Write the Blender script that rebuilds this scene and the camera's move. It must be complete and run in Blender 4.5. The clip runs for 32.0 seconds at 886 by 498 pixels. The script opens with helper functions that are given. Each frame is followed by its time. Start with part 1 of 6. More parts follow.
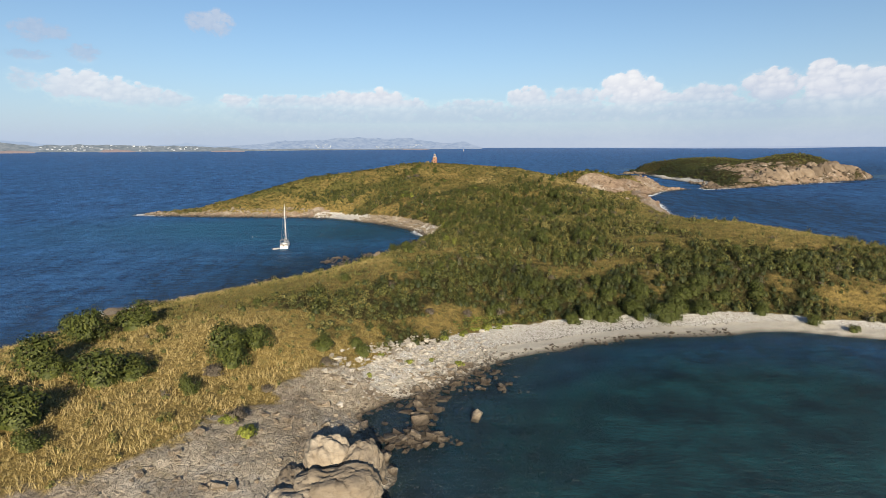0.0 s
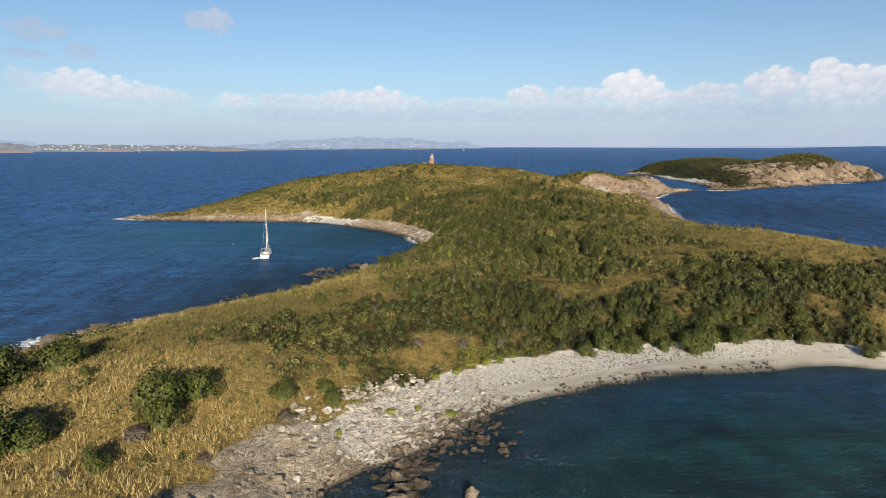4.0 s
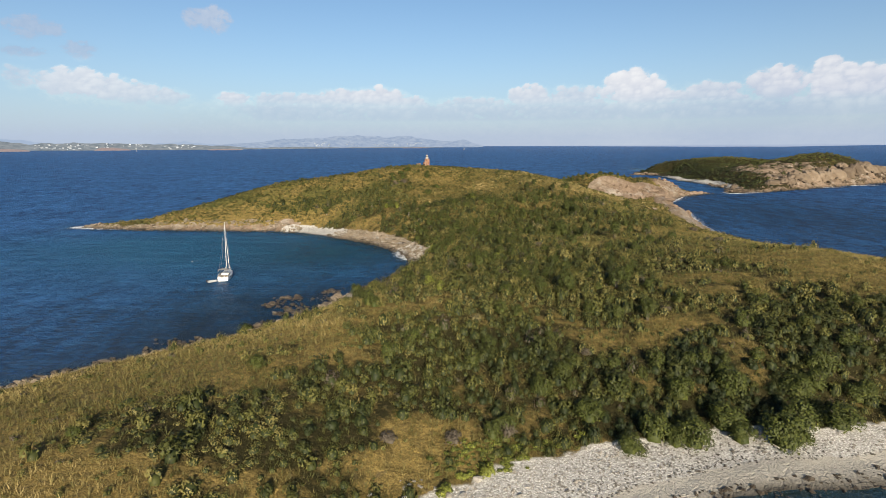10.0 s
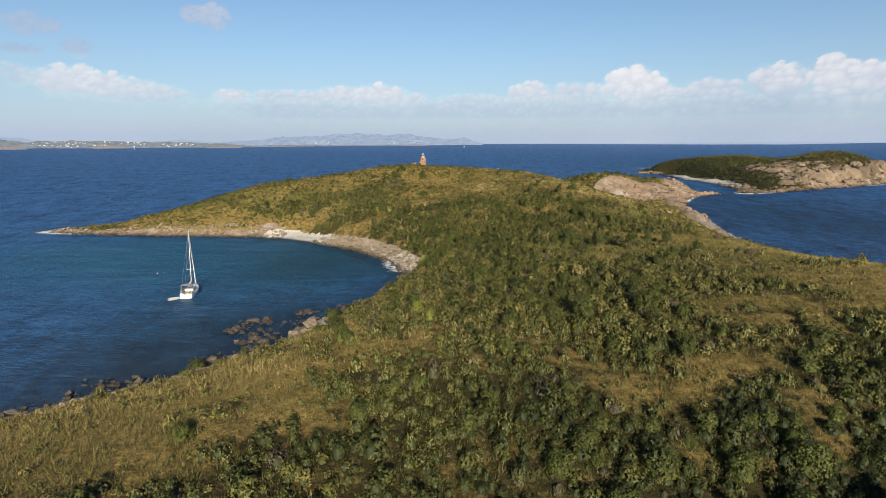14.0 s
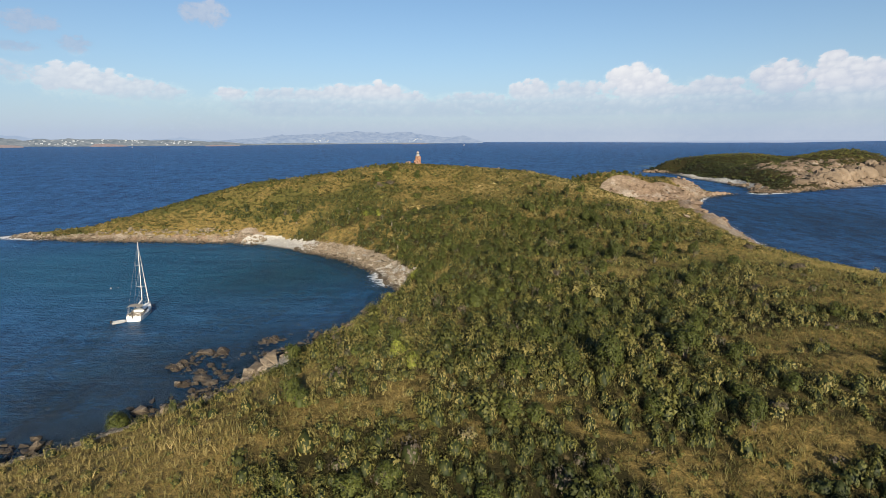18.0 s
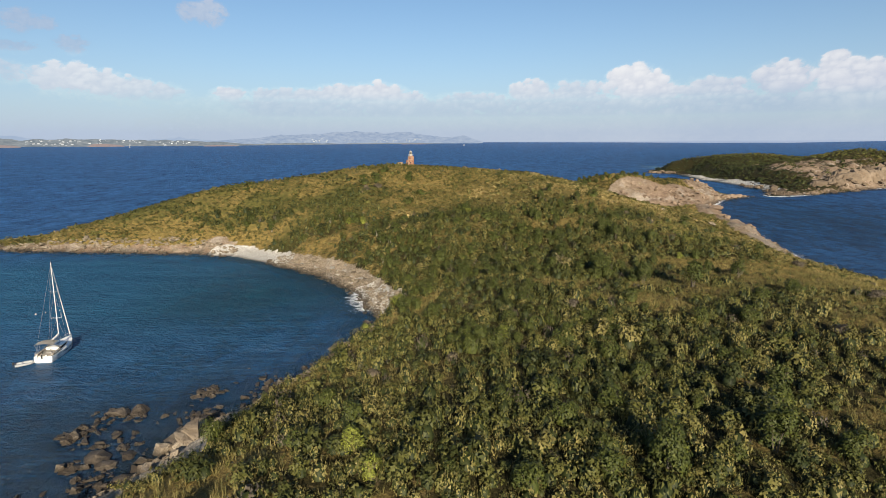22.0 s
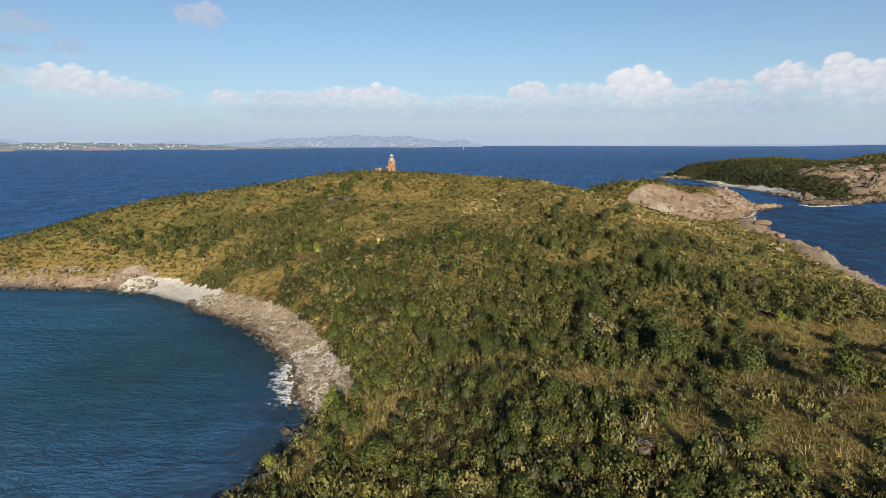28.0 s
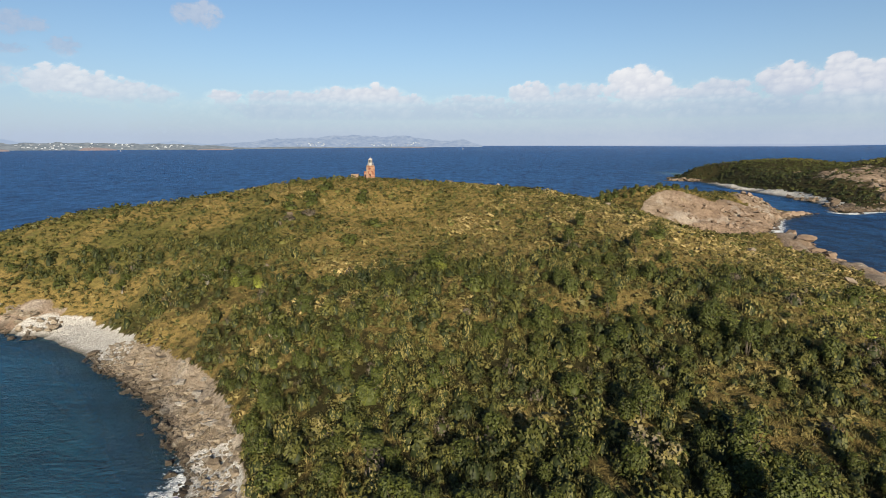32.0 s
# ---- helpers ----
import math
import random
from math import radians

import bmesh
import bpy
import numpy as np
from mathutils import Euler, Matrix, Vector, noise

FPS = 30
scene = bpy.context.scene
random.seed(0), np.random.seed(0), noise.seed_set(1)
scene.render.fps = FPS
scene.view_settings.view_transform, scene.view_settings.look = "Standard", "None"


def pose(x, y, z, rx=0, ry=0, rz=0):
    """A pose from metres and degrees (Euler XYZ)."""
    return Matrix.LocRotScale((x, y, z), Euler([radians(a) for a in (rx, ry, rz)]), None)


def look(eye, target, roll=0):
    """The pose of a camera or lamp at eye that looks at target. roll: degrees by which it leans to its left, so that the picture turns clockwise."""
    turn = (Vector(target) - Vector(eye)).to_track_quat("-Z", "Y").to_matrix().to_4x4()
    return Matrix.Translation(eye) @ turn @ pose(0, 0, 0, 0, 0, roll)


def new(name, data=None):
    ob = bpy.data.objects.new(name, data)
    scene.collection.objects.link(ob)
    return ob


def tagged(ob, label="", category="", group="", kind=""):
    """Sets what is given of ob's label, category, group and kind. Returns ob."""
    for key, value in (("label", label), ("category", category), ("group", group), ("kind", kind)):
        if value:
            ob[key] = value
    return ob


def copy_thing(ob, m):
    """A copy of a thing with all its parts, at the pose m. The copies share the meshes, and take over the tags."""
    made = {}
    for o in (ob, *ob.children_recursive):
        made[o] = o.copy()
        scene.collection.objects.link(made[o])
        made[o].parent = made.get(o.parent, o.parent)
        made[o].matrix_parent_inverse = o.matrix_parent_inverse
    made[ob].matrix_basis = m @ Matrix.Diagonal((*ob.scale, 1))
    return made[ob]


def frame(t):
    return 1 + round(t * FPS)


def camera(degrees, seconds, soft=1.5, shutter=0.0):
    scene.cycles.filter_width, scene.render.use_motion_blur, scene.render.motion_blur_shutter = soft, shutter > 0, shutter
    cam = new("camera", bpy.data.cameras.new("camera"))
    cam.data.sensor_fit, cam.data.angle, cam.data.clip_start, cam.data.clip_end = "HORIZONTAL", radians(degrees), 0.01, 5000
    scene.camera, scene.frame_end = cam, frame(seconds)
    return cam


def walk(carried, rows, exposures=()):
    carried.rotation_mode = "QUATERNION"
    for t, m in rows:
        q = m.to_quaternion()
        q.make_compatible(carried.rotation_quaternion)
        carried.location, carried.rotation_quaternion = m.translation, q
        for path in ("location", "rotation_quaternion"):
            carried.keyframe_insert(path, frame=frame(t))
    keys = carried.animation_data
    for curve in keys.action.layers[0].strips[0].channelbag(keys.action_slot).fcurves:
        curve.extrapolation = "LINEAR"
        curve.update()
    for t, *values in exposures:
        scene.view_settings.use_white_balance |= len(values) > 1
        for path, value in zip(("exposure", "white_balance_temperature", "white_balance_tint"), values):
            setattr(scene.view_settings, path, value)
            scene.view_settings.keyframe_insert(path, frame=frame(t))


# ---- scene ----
cam = camera(75.82, 32.0, soft=0.9)

# seconds, x, y, z, tilt, turn of the drone's flight
PATH = [
    (0, 1.77, 8.77, 39.27, 79.69, 1.01),
    (3, 2.86, 22.43, 39.38, 79.66, 1.03),
    (6, 3.82, 38.93, 39.72, 79.60, 1.06),
    (9, 4.71, 55.67, 40.05, 79.54, 1.08),
    (13, 5.91, 77.13, 40.19, 79.36, 1.10),
    (15.5, 6.72, 90.51, 40.02, 79.20, 1.11),
    (19, 8.01, 110.67, 39.47, 79.11, 1.11),
    (21, 8.87, 123.58, 39.04, 79.11, 1.12),
    (23, 9.83, 137.78, 38.58, 79.20, 1.12),
    (25, 10.92, 153.30, 38.16, 79.33, 1.12),
    (28, 12.83, 178.44, 37.79, 79.50, 1.11),
    (30, 14.31, 195.45, 37.85, 79.50, 1.11),
    (32, 15.98, 211.31, 38.31, 79.50, 1.10),
]
walk(cam, [(t, pose(x, y, z, tilt, 0, turn) @ pose(0, 0, 0, 0, 0, -0.2)) for t, x, y, z, tilt, turn in PATH],
     exposures=[(0, 1.08), (12, 1.02), (32, 1.0)])

# ---- world and sun ----
SUN_UP, SUN_ROUND = 22.0, 171.0
world = bpy.data.worlds.new("sky")
scene.world = world
world.use_nodes = True
sky = world.node_tree.nodes.new("ShaderNodeTexSky")
sky.sky_type, sky.sun_disc = "NISHITA", False
sky.sun_elevation, sky.sun_rotation = radians(SUN_UP), radians(SUN_ROUND)
sky.air_density, sky.dust_density, sky.ozone_density = 1.0, 0.2, 3.0
back = world.node_tree.nodes["Background"]
back.inputs["Strength"].default_value = 0.052
tone = world.node_tree.nodes.new("ShaderNodeMix")
tone.data_type, tone.blend_type = "RGBA", "MULTIPLY"
tone.inputs[0].default_value, tone.inputs[7].default_value = 1.0, (0.87, 0.985, 1.04, 1)
world.node_tree.links.new(sky.outputs[0], tone.inputs[6])
world.node_tree.links.new(tone.outputs[2], back.inputs[0])
sun = new("sun", bpy.data.lights.new("sun", "SUN"))
sun.data.energy, sun.data.angle, sun.data.color = 5.0, radians(0.5), (1.0, 0.87, 0.67)
around = radians(SUN_ROUND)
sun.matrix_world = look((math.sin(around) * 100 * math.cos(radians(SUN_UP)), math.cos(around) * 100 * math.cos(radians(SUN_UP)),
                         100 * math.sin(radians(SUN_UP))), (0, 0, 0))


# ---- materials ----
class Nodes:
    """A node material that is built up step by step."""

    def __init__(self, name, roughness=0.8, specular=0.3):
        self.m = bpy.data.materials.new(name)
        self.m.use_nodes = True
        self.t = self.m.node_tree
        self.bsdf = self.t.nodes["Principled BSDF"]
        self.out = self.t.nodes["Material Output"]
        self.set(Roughness=roughness)
        self.bsdf.inputs["Specular IOR Level"].default_value = specular
        self.where = self.t.nodes.new("ShaderNodeTexCoord").outputs["Object"]

    def set(self, **values):
        for key, v in values.items():
            s = self.bsdf.inputs[key.replace("_", " ")]
            if isinstance(v, bpy.types.NodeSocket):
                self.t.links.new(v, s)
            else:
                s.default_value = (*v, 1) if isinstance(v, tuple) else v
        return self

    def put(self, socket, v):
        if isinstance(v, bpy.types.NodeSocket):
            self.t.links.new(v, socket)
        elif v is not None:
            socket.default_value = (*v, 1) if isinstance(v, tuple) and len(v) == 3 and socket.type == "RGBA" else v

    def noise(self, scale, detail=4.0, rough_=0.55, stretch=None, where=None, distortion=0.0):
        n = self.t.nodes.new("ShaderNodeTexNoise")
        n.inputs["Scale"].default_value, n.inputs["Detail"].default_value = scale, detail
        n.inputs["Roughness"].default_value, n.inputs["Distortion"].default_value = rough_, distortion
        v = where or self.where
        if stretch:
            k = self.t.nodes.new("ShaderNodeMapping")
            k.inputs["Scale"].default_value = stretch
            self.t.links.new(v, k.inputs[0])
            v = k.outputs[0]
        self.t.links.new(v, n.inputs["Vector"])
        return n.outputs["Fac"]

    def cells(self, scale, feature="F1", stretch=None):
        n = self.t.nodes.new("ShaderNodeTexVoronoi")
        n.feature = feature
        n.inputs["Scale"].default_value = scale
        v = self.where
        if stretch:
            k = self.t.nodes.new("ShaderNodeMapping")
            k.inputs["Scale"].default_value = stretch
            self.t.links.new(v, k.inputs[0])
            v = k.outputs[0]
        self.t.links.new(v, n.inputs["Vector"])
        return n

    def attr(self, name):
        n = self.t.nodes.new("ShaderNodeAttribute")
        n.attribute_name = name
        return n.outputs["Fac"]

    def math(self, op, a, b=None, clamp=False):
        n = self.t.nodes.new("ShaderNodeMath")
        n.operation, n.use_clamp = op, clamp
        self.put(n.inputs[0], a), self.put(n.inputs[1], b)
        return n.outputs[0]

    def span(self, v, lo, hi, to_lo=0.0, to_hi=1.0):
        n = self.t.nodes.new("ShaderNodeMapRange")
        for k, x in enumerate((v, lo, hi, to_lo, to_hi)):
            self.put(n.inputs[k], x)
        return n.outputs[0]

    def ramp(self, v, *stops):
        n = self.t.nodes.new("ShaderNodeValToRGB")
        self.t.links.new(v, n.inputs[0])
        while len(n.color_ramp.elements) < len(stops):
            n.color_ramp.elements.new(0.5)
        for e, (p, c) in zip(n.color_ramp.elements, stops):
            e.position, e.color = p, (*c, 1)
        return n.outputs[0]

    def mix(self, f, a, b, blend="MIX"):
        n = self.t.nodes.new("ShaderNodeMix")
        n.data_type, n.blend_type = "RGBA", blend
        self.put(n.inputs[0], f), self.put(n.inputs[6], a), self.put(n.inputs[7], b)
        return n.outputs[2]

    def bump(self, height, strength=0.5, distance=0.1):
        n = self.t.nodes.new("ShaderNodeBump")
        n.inputs["Strength"].default_value, n.inputs["Distance"].default_value = strength, distance
        self.t.links.new(height, n.inputs["Height"])
        self.t.links.new(n.outputs[0], self.bsdf.inputs["Normal"])
        return self

    def one_of(self):
        return self.t.nodes.new("ShaderNodeObjectInfo").outputs["Random"]

    def island(self):
        return self.t.nodes.new("ShaderNodeNewGeometry").outputs["Random Per Island"]


def plain(name, colour, roughness=0.6, metal=0.0, grain=8.0, vary=0.12, relief=0.02):
    n = Nodes(name, roughness)
    spots = n.noise(grain, 6)
    dark = tuple(c * (1 - vary) for c in colour)
    n.set(Base_Color=n.mix(spots, dark, tuple(min(1, c * (1 + vary)) for c in colour)), Metallic=metal)
    if relief:
        n.bump(n.noise(grain * 4, 4), 0.3, relief)
    return n.m


def ground_material():
    n = Nodes("island_ground", 0.95, 0.12)
    mid, fine = n.noise(0.4, 6, 0.6), n.noise(3.0, 6, 0.65)
    blade = n.noise(5.0, 5, 0.7, (1.0, 1.0, 0.4))
    straw = n.mix(n.span(blade, 0.35, 0.65), (0.11, 0.078, 0.025), (0.29, 0.212, 0.074))
    # nearly black: leaf litter, plus shade between shrubs put into the colour
    green = n.mix(fine, (0.010, 0.010, 0.004), (0.038, 0.033, 0.011))
    olive = n.mix(n.span(n.noise(0.8, 6, 0.65), 0.35, 0.65), (0.050, 0.052, 0.013), (0.135, 0.122, 0.036))
    green = n.mix(n.attr("heath"), green, olive)
    earth = n.mix(fine, (0.085, 0.066, 0.034), (0.16, 0.122, 0.064))
    turf = n.mix(n.span(n.math("ADD", n.attr("green"), n.math("MULTIPLY", n.math("SUBTRACT", mid, 0.5), 1.3)), 0.3, 0.72), straw, green)
    turf = n.mix(n.span(n.noise(0.9, 5, 0.6), 0.58, 0.72, 0.0, 0.8), turf, earth)
    clump = n.noise(1.1, 4, 0.6, distortion=0.5)
    # the dark mix paints shade between the clumps into the turf
    turf = n.mix(n.span(clump, 0.38, 0.54, 0.42, 0.0), turf, (0.030, 0.026, 0.010))
    pebble = n.cells(4.6)
    pick = n.t.nodes.new("ShaderNodeRGBToBW")
    n.t.links.new(pebble.outputs["Color"], pick.inputs[0])
    stones = n.mix(n.span(pick.outputs[0], 0.2, 0.8), (0.40, 0.382, 0.352), (0.66, 0.645, 0.61))
    stones = n.mix(n.span(pebble.outputs["Distance"], 0.3, 0.6, 0.0, 0.45), stones, (0.16, 0.15, 0.13))
    stones = n.mix(n.span(n.noise(0.35, 6, 0.65), 0.52, 0.7, 0.0, 0.45), stones, (0.27, 0.25, 0.215))
    fine_sand = n.mix(n.noise(1.2, 6, 0.7), (0.33, 0.305, 0.26), (0.48, 0.45, 0.39))
    sand = n.mix(n.span(n.math("ADD", n.attr("strand"), n.math("MULTIPLY", n.math("SUBTRACT", n.noise(0.3, 5), 0.5), 1.2)), 0.35, 0.65), stones, fine_sand)
    sand = n.mix(n.attr("wet"), sand, (0.085, 0.075, 0.06))
    layer = n.noise(0.35, 8, 0.66, (1.0, 0.5, 2.0), distortion=0.9)
    seam = n.noise(0.7, 6, 0.62, (1.0, 0.3, 1.6), distortion=1.6)
    crack = n.math("SUBTRACT", 1.0, n.span(n.math("ABSOLUTE", n.math("SUBTRACT", seam, 0.5)), 0.0, 0.03), True)
    grey = n.mix(n.span(layer, 0.3, 0.7), (0.20, 0.166, 0.12), (0.42, 0.365, 0.285))
    red = n.mix(n.span(layer, 0.3, 0.7), (0.14, 0.094, 0.066), (0.31, 0.232, 0.17))
    rock = n.mix(n.attr("red"), grey, red)
    rock = n.mix(n.span(n.noise(0.10, 5), 0.52, 0.62, 0.0, 0.5), rock, (0.42, 0.385, 0.335))
    rock = n.mix(n.span(n.noise(0.075, 7, 0.7), 0.5, 0.62, 0.0, 0.5), rock, (0.13, 0.094, 0.066))
    rock = n.mix(n.span(n.noise(0.22, 5), 0.60, 0.72, 0.0, 0.5), rock, (0.17, 0.13, 0.055))
    wander = n.t.nodes.new("ShaderNodeTexNoise")
    wander.inputs["Scale"].default_value, wander.inputs["Detail"].default_value = 0.9, 5
    n.t.links.new(n.where, wander.inputs["Vector"])
    plain_where, n.where = n.where, n.mix(0.82, n.where, wander.outputs["Color"], "ADD")
    rock = n.mix(n.math("MULTIPLY", crack, 0.55), rock, (0.045, 0.036, 0.028))
    block = n.cells(1.0, "F1", (1.0, 0.5, 1.3))
    joint = n.cells(1.0, "DISTANCE_TO_EDGE", (1.0, 0.5, 1.3)).outputs["Distance"]
    n.where = plain_where
    seamed = n.math("ADD", joint, n.math("MULTIPLY", n.math("SUBTRACT", fine, 0.5), 0.12))
    each = n.t.nodes.new("ShaderNodeRGBToBW")
    n.t.links.new(block.outputs["Color"], each.inputs[0])
    rock = n.mix(n.span(each.outputs[0], 0.2, 0.8, 0.0, 0.22), rock, n.mix(1.0, rock, (0.45, 0.43, 0.40), "MULTIPLY"))
    rock = n.mix(n.span(seamed, 0.0, 0.05, 0.16, 0.0), rock, (0.04, 0.034, 0.026))
    rock = n.mix(n.math("MULTIPLY", n.attr("wet"), 0.85), rock, (0.04, 0.032, 0.024))
    edge = n.math("MULTIPLY", n.math("SUBTRACT", mid, 0.5), 0.9)
    colour = n.mix(n.span(n.math("ADD", n.attr("rock"), edge), 0.42, 0.6), turf, rock)
    colour = n.mix(n.span(n.math("ADD", n.attr("sand"), edge), 0.42, 0.58), colour, sand)
    n.set(Base_Color=colour)
    stony = n.math("MULTIPLY", n.attr("rock"), n.math("ADD", n.math("MULTIPLY", layer, 1.6), n.math("ADD", n.math("MULTIPLY", each.outputs[0], 0.8), n.span(seamed, 0.0, 0.1, -0.35, 0.0))))
    n.bump(n.math("ADD", n.math("ADD", n.math("MULTIPLY", n.math("ADD", fine, blade), 0.5), n.math("MULTIPLY", clump, n.span(n.attr("sand"), 0.2, 0.7, 1.6, 0.1))), n.math("ADD", stony, n.math("MULTIPLY", n.math("MULTIPLY", pebble.outputs["Distance"], n.attr("sand")), -0.3))), 0.8, 0.4)
    return n.m


def water_material():
    n = Nodes("sea_water")
    patch = n.noise(0.012, 4, 0.5, (1.0, 2.2, 1.0))
    # bright and dark faces of waves are painted into the water's colour
    wavy = n.span(n.math("ADD", n.math("ADD", n.math("MULTIPLY", n.noise(0.16, 5, 0.66, (1.0, 0.42, 1.0), distortion=0.5), 0.35), n.math("MULTIPLY", n.noise(0.45, 5, 0.66, (0.6, 1.3, 1.0), distortion=0.5), 0.35)), n.math("MULTIPLY", n.noise(0.055, 8, 0.74, (1.0, 0.45, 1.0), distortion=0.3), 0.3)), 0.42, 0.58)
    deep = n.mix(n.math("ADD", n.math("MULTIPLY", patch, 0.3), n.math("MULTIPLY", wavy, 0.7)), (0.001, 0.016, 0.066), (0.038, 0.142, 0.370))
    cove = n.mix(n.noise(0.05, 4), (0.008, 0.056, 0.122), (0.019, 0.104, 0.208))
    bay = n.mix(n.span(n.noise(0.13, 6, 0.6), 0.35, 0.65), (0.001, 0.009, 0.013), (0.005, 0.036, 0.043))
    # dimmer sea: bank shade and weaker sky reflection put into the colour
    dim_water = n.mix(wavy, (0.001, 0.009, 0.026), (0.006, 0.036, 0.090))
    deep = n.mix(n.attr("dim_sea"), deep, dim_water)
    colour = n.mix(n.attr("cove"), deep, cove)
    colour = n.mix(n.attr("bay"), colour, bay)
    foam_lace = n.math("ADD", n.noise(0.7, 6, 0.7), n.math("MULTIPLY", n.noise(4.0, 4, 0.7), 0.35))
    foam = n.span(n.math("ADD", n.attr("foam"), n.math("MULTIPLY", n.math("SUBTRACT", foam_lace, 0.68), 1.9)), 0.55, 0.85)
    swell = n.noise(0.055, 3, 0.5, (0.7, 2.4, 1.0))
    chop = n.noise(0.75, 5, 0.62, (0.75, 1.5, 1.0), distortion=0.4)
    ripple = n.noise(2.6, 4, 0.6, (0.8, 1.4, 1.0))
    waves = n.math("ADD", n.math("MULTIPLY", swell, 1.2), n.math("ADD", n.math("MULTIPLY", chop, 0.6), n.math("MULTIPLY", ripple, 0.16)))
    calm = n.math("SUBTRACT", 1.0, n.math("MAXIMUM", n.math("MULTIPLY", n.attr("bay"), 0.4), n.math("MULTIPLY", n.attr("cove"), 0.15)))
    n.bump(n.math("MULTIPLY", waves, calm), 1.0, 2.6)
    normal = n.bsdf.inputs["Normal"].links[0].from_socket
    body = n.t.nodes.new("ShaderNodeBsdfDiffuse")
    n.t.links.new(n.mix(foam, colour, (0.75, 0.78, 0.8)), body.inputs["Color"])
    n.t.links.new(normal, body.inputs["Normal"])
    gloss = n.t.nodes.new("ShaderNodeBsdfGlossy")
    gloss.inputs["Roughness"].default_value = 0.26
    n.t.links.new(normal, gloss.inputs["Normal"])
    fresnel = n.t.nodes.new("ShaderNodeFresnel")
    fresnel.inputs["IOR"].default_value = 1.33
    n.t.links.new(normal, fresnel.inputs["Normal"])
    clear = n.t.nodes.new("ShaderNodeBsdfTransparent")
    clear.inputs[0].default_value = (0.42, 0.62, 0.66, 1)
    depth, shine = n.t.nodes.new("ShaderNodeMixShader"), n.t.nodes.new("ShaderNodeMixShader")
    n.t.links.new(n.math("MULTIPLY", n.attr("shallow"), n.span(foam, 0, 1, 0.85, 0.1)), depth.inputs[0])
    n.t.links.new(body.outputs[0], depth.inputs[1])
    n.t.links.new(clear.outputs[0], depth.inputs[2])
    n.t.links.new(n.math("MINIMUM", n.math("MULTIPLY", fresnel.outputs[0], 0.8), 0.19), shine.inputs[0])
    n.t.links.new(depth.outputs[0], shine.inputs[1])
    n.t.links.new(gloss.outputs[0], shine.inputs[2])
    n.t.links.new(shine.outputs[0], n.out.inputs[0])
    return n.m


def cloud_material():
    n = Nodes("cloud_backdrop")
    uv = n.t.nodes.new("ShaderNodeAttribute")
    uv.attribute_name = "place"
    v = uv.outputs["Vector"]
    curl = n.noise(0.9, 8, 0.62, (1.0, 1.5, 1.0), v, 0.6)
    fine = n.noise(3.2, 6, 0.6, (1.0, 1.3, 1.0), v, 0.3)
    lumps = n.math("ADD", n.math("MULTIPLY", n.math("SUBTRACT", curl, 0.5), 1.25), n.math("MULTIPLY", n.math("SUBTRACT", fine, 0.5), 0.5))
    cover = n.span(n.math("ADD", n.attr("heap"), n.math("MULTIPLY", lumps, n.math("MULTIPLY", n.attr("heap"), 1.6, True))), 0.22, 0.68)
    # sunlit tops and grey undersides are painted into the colour that glows
    lit = n.math("ADD", n.attr("lit"), n.math("MULTIPLY", lumps, 0.32))
    body = n.ramp(lit, (0.0, (0.39, 0.47, 0.63)), (0.35, (0.56, 0.61, 0.71)), (0.65, (0.78, 0.79, 0.82)), (1.0, (1.0, 0.98, 0.95)))
    glow = n.t.nodes.new("ShaderNodeEmission")
    n.t.links.new(n.mix(n.math("MAXIMUM", n.math("MULTIPLY", n.attr("haze"), 0.72), n.math("SUBTRACT", 1.0, cover)), body, (0.44, 0.53, 0.71)), glow.inputs[0])
    glow.inputs[1].default_value = 0.50
    clear = n.t.nodes.new("ShaderNodeBsdfTransparent")
    joined = n.t.nodes.new("ShaderNodeMixShader")
    n.t.links.new(n.math("MAXIMUM", n.math("MULTIPLY", cover, n.attr("thick")), n.attr("haze")), joined.inputs[0])
    n.t.links.new(clear.outputs[0], joined.inputs[1])
    n.t.links.new(glow.outputs[0], joined.inputs[2])
    n.t.links.new(joined.outputs[0], n.out.inputs[0])
    return n.m


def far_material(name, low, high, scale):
    """Distant land that glows, with the haze of miles of bright air put into its colour."""
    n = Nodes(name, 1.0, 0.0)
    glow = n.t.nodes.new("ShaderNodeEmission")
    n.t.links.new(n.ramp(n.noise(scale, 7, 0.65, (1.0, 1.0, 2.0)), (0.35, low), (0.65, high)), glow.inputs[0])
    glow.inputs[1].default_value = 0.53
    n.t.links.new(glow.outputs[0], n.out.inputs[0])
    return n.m


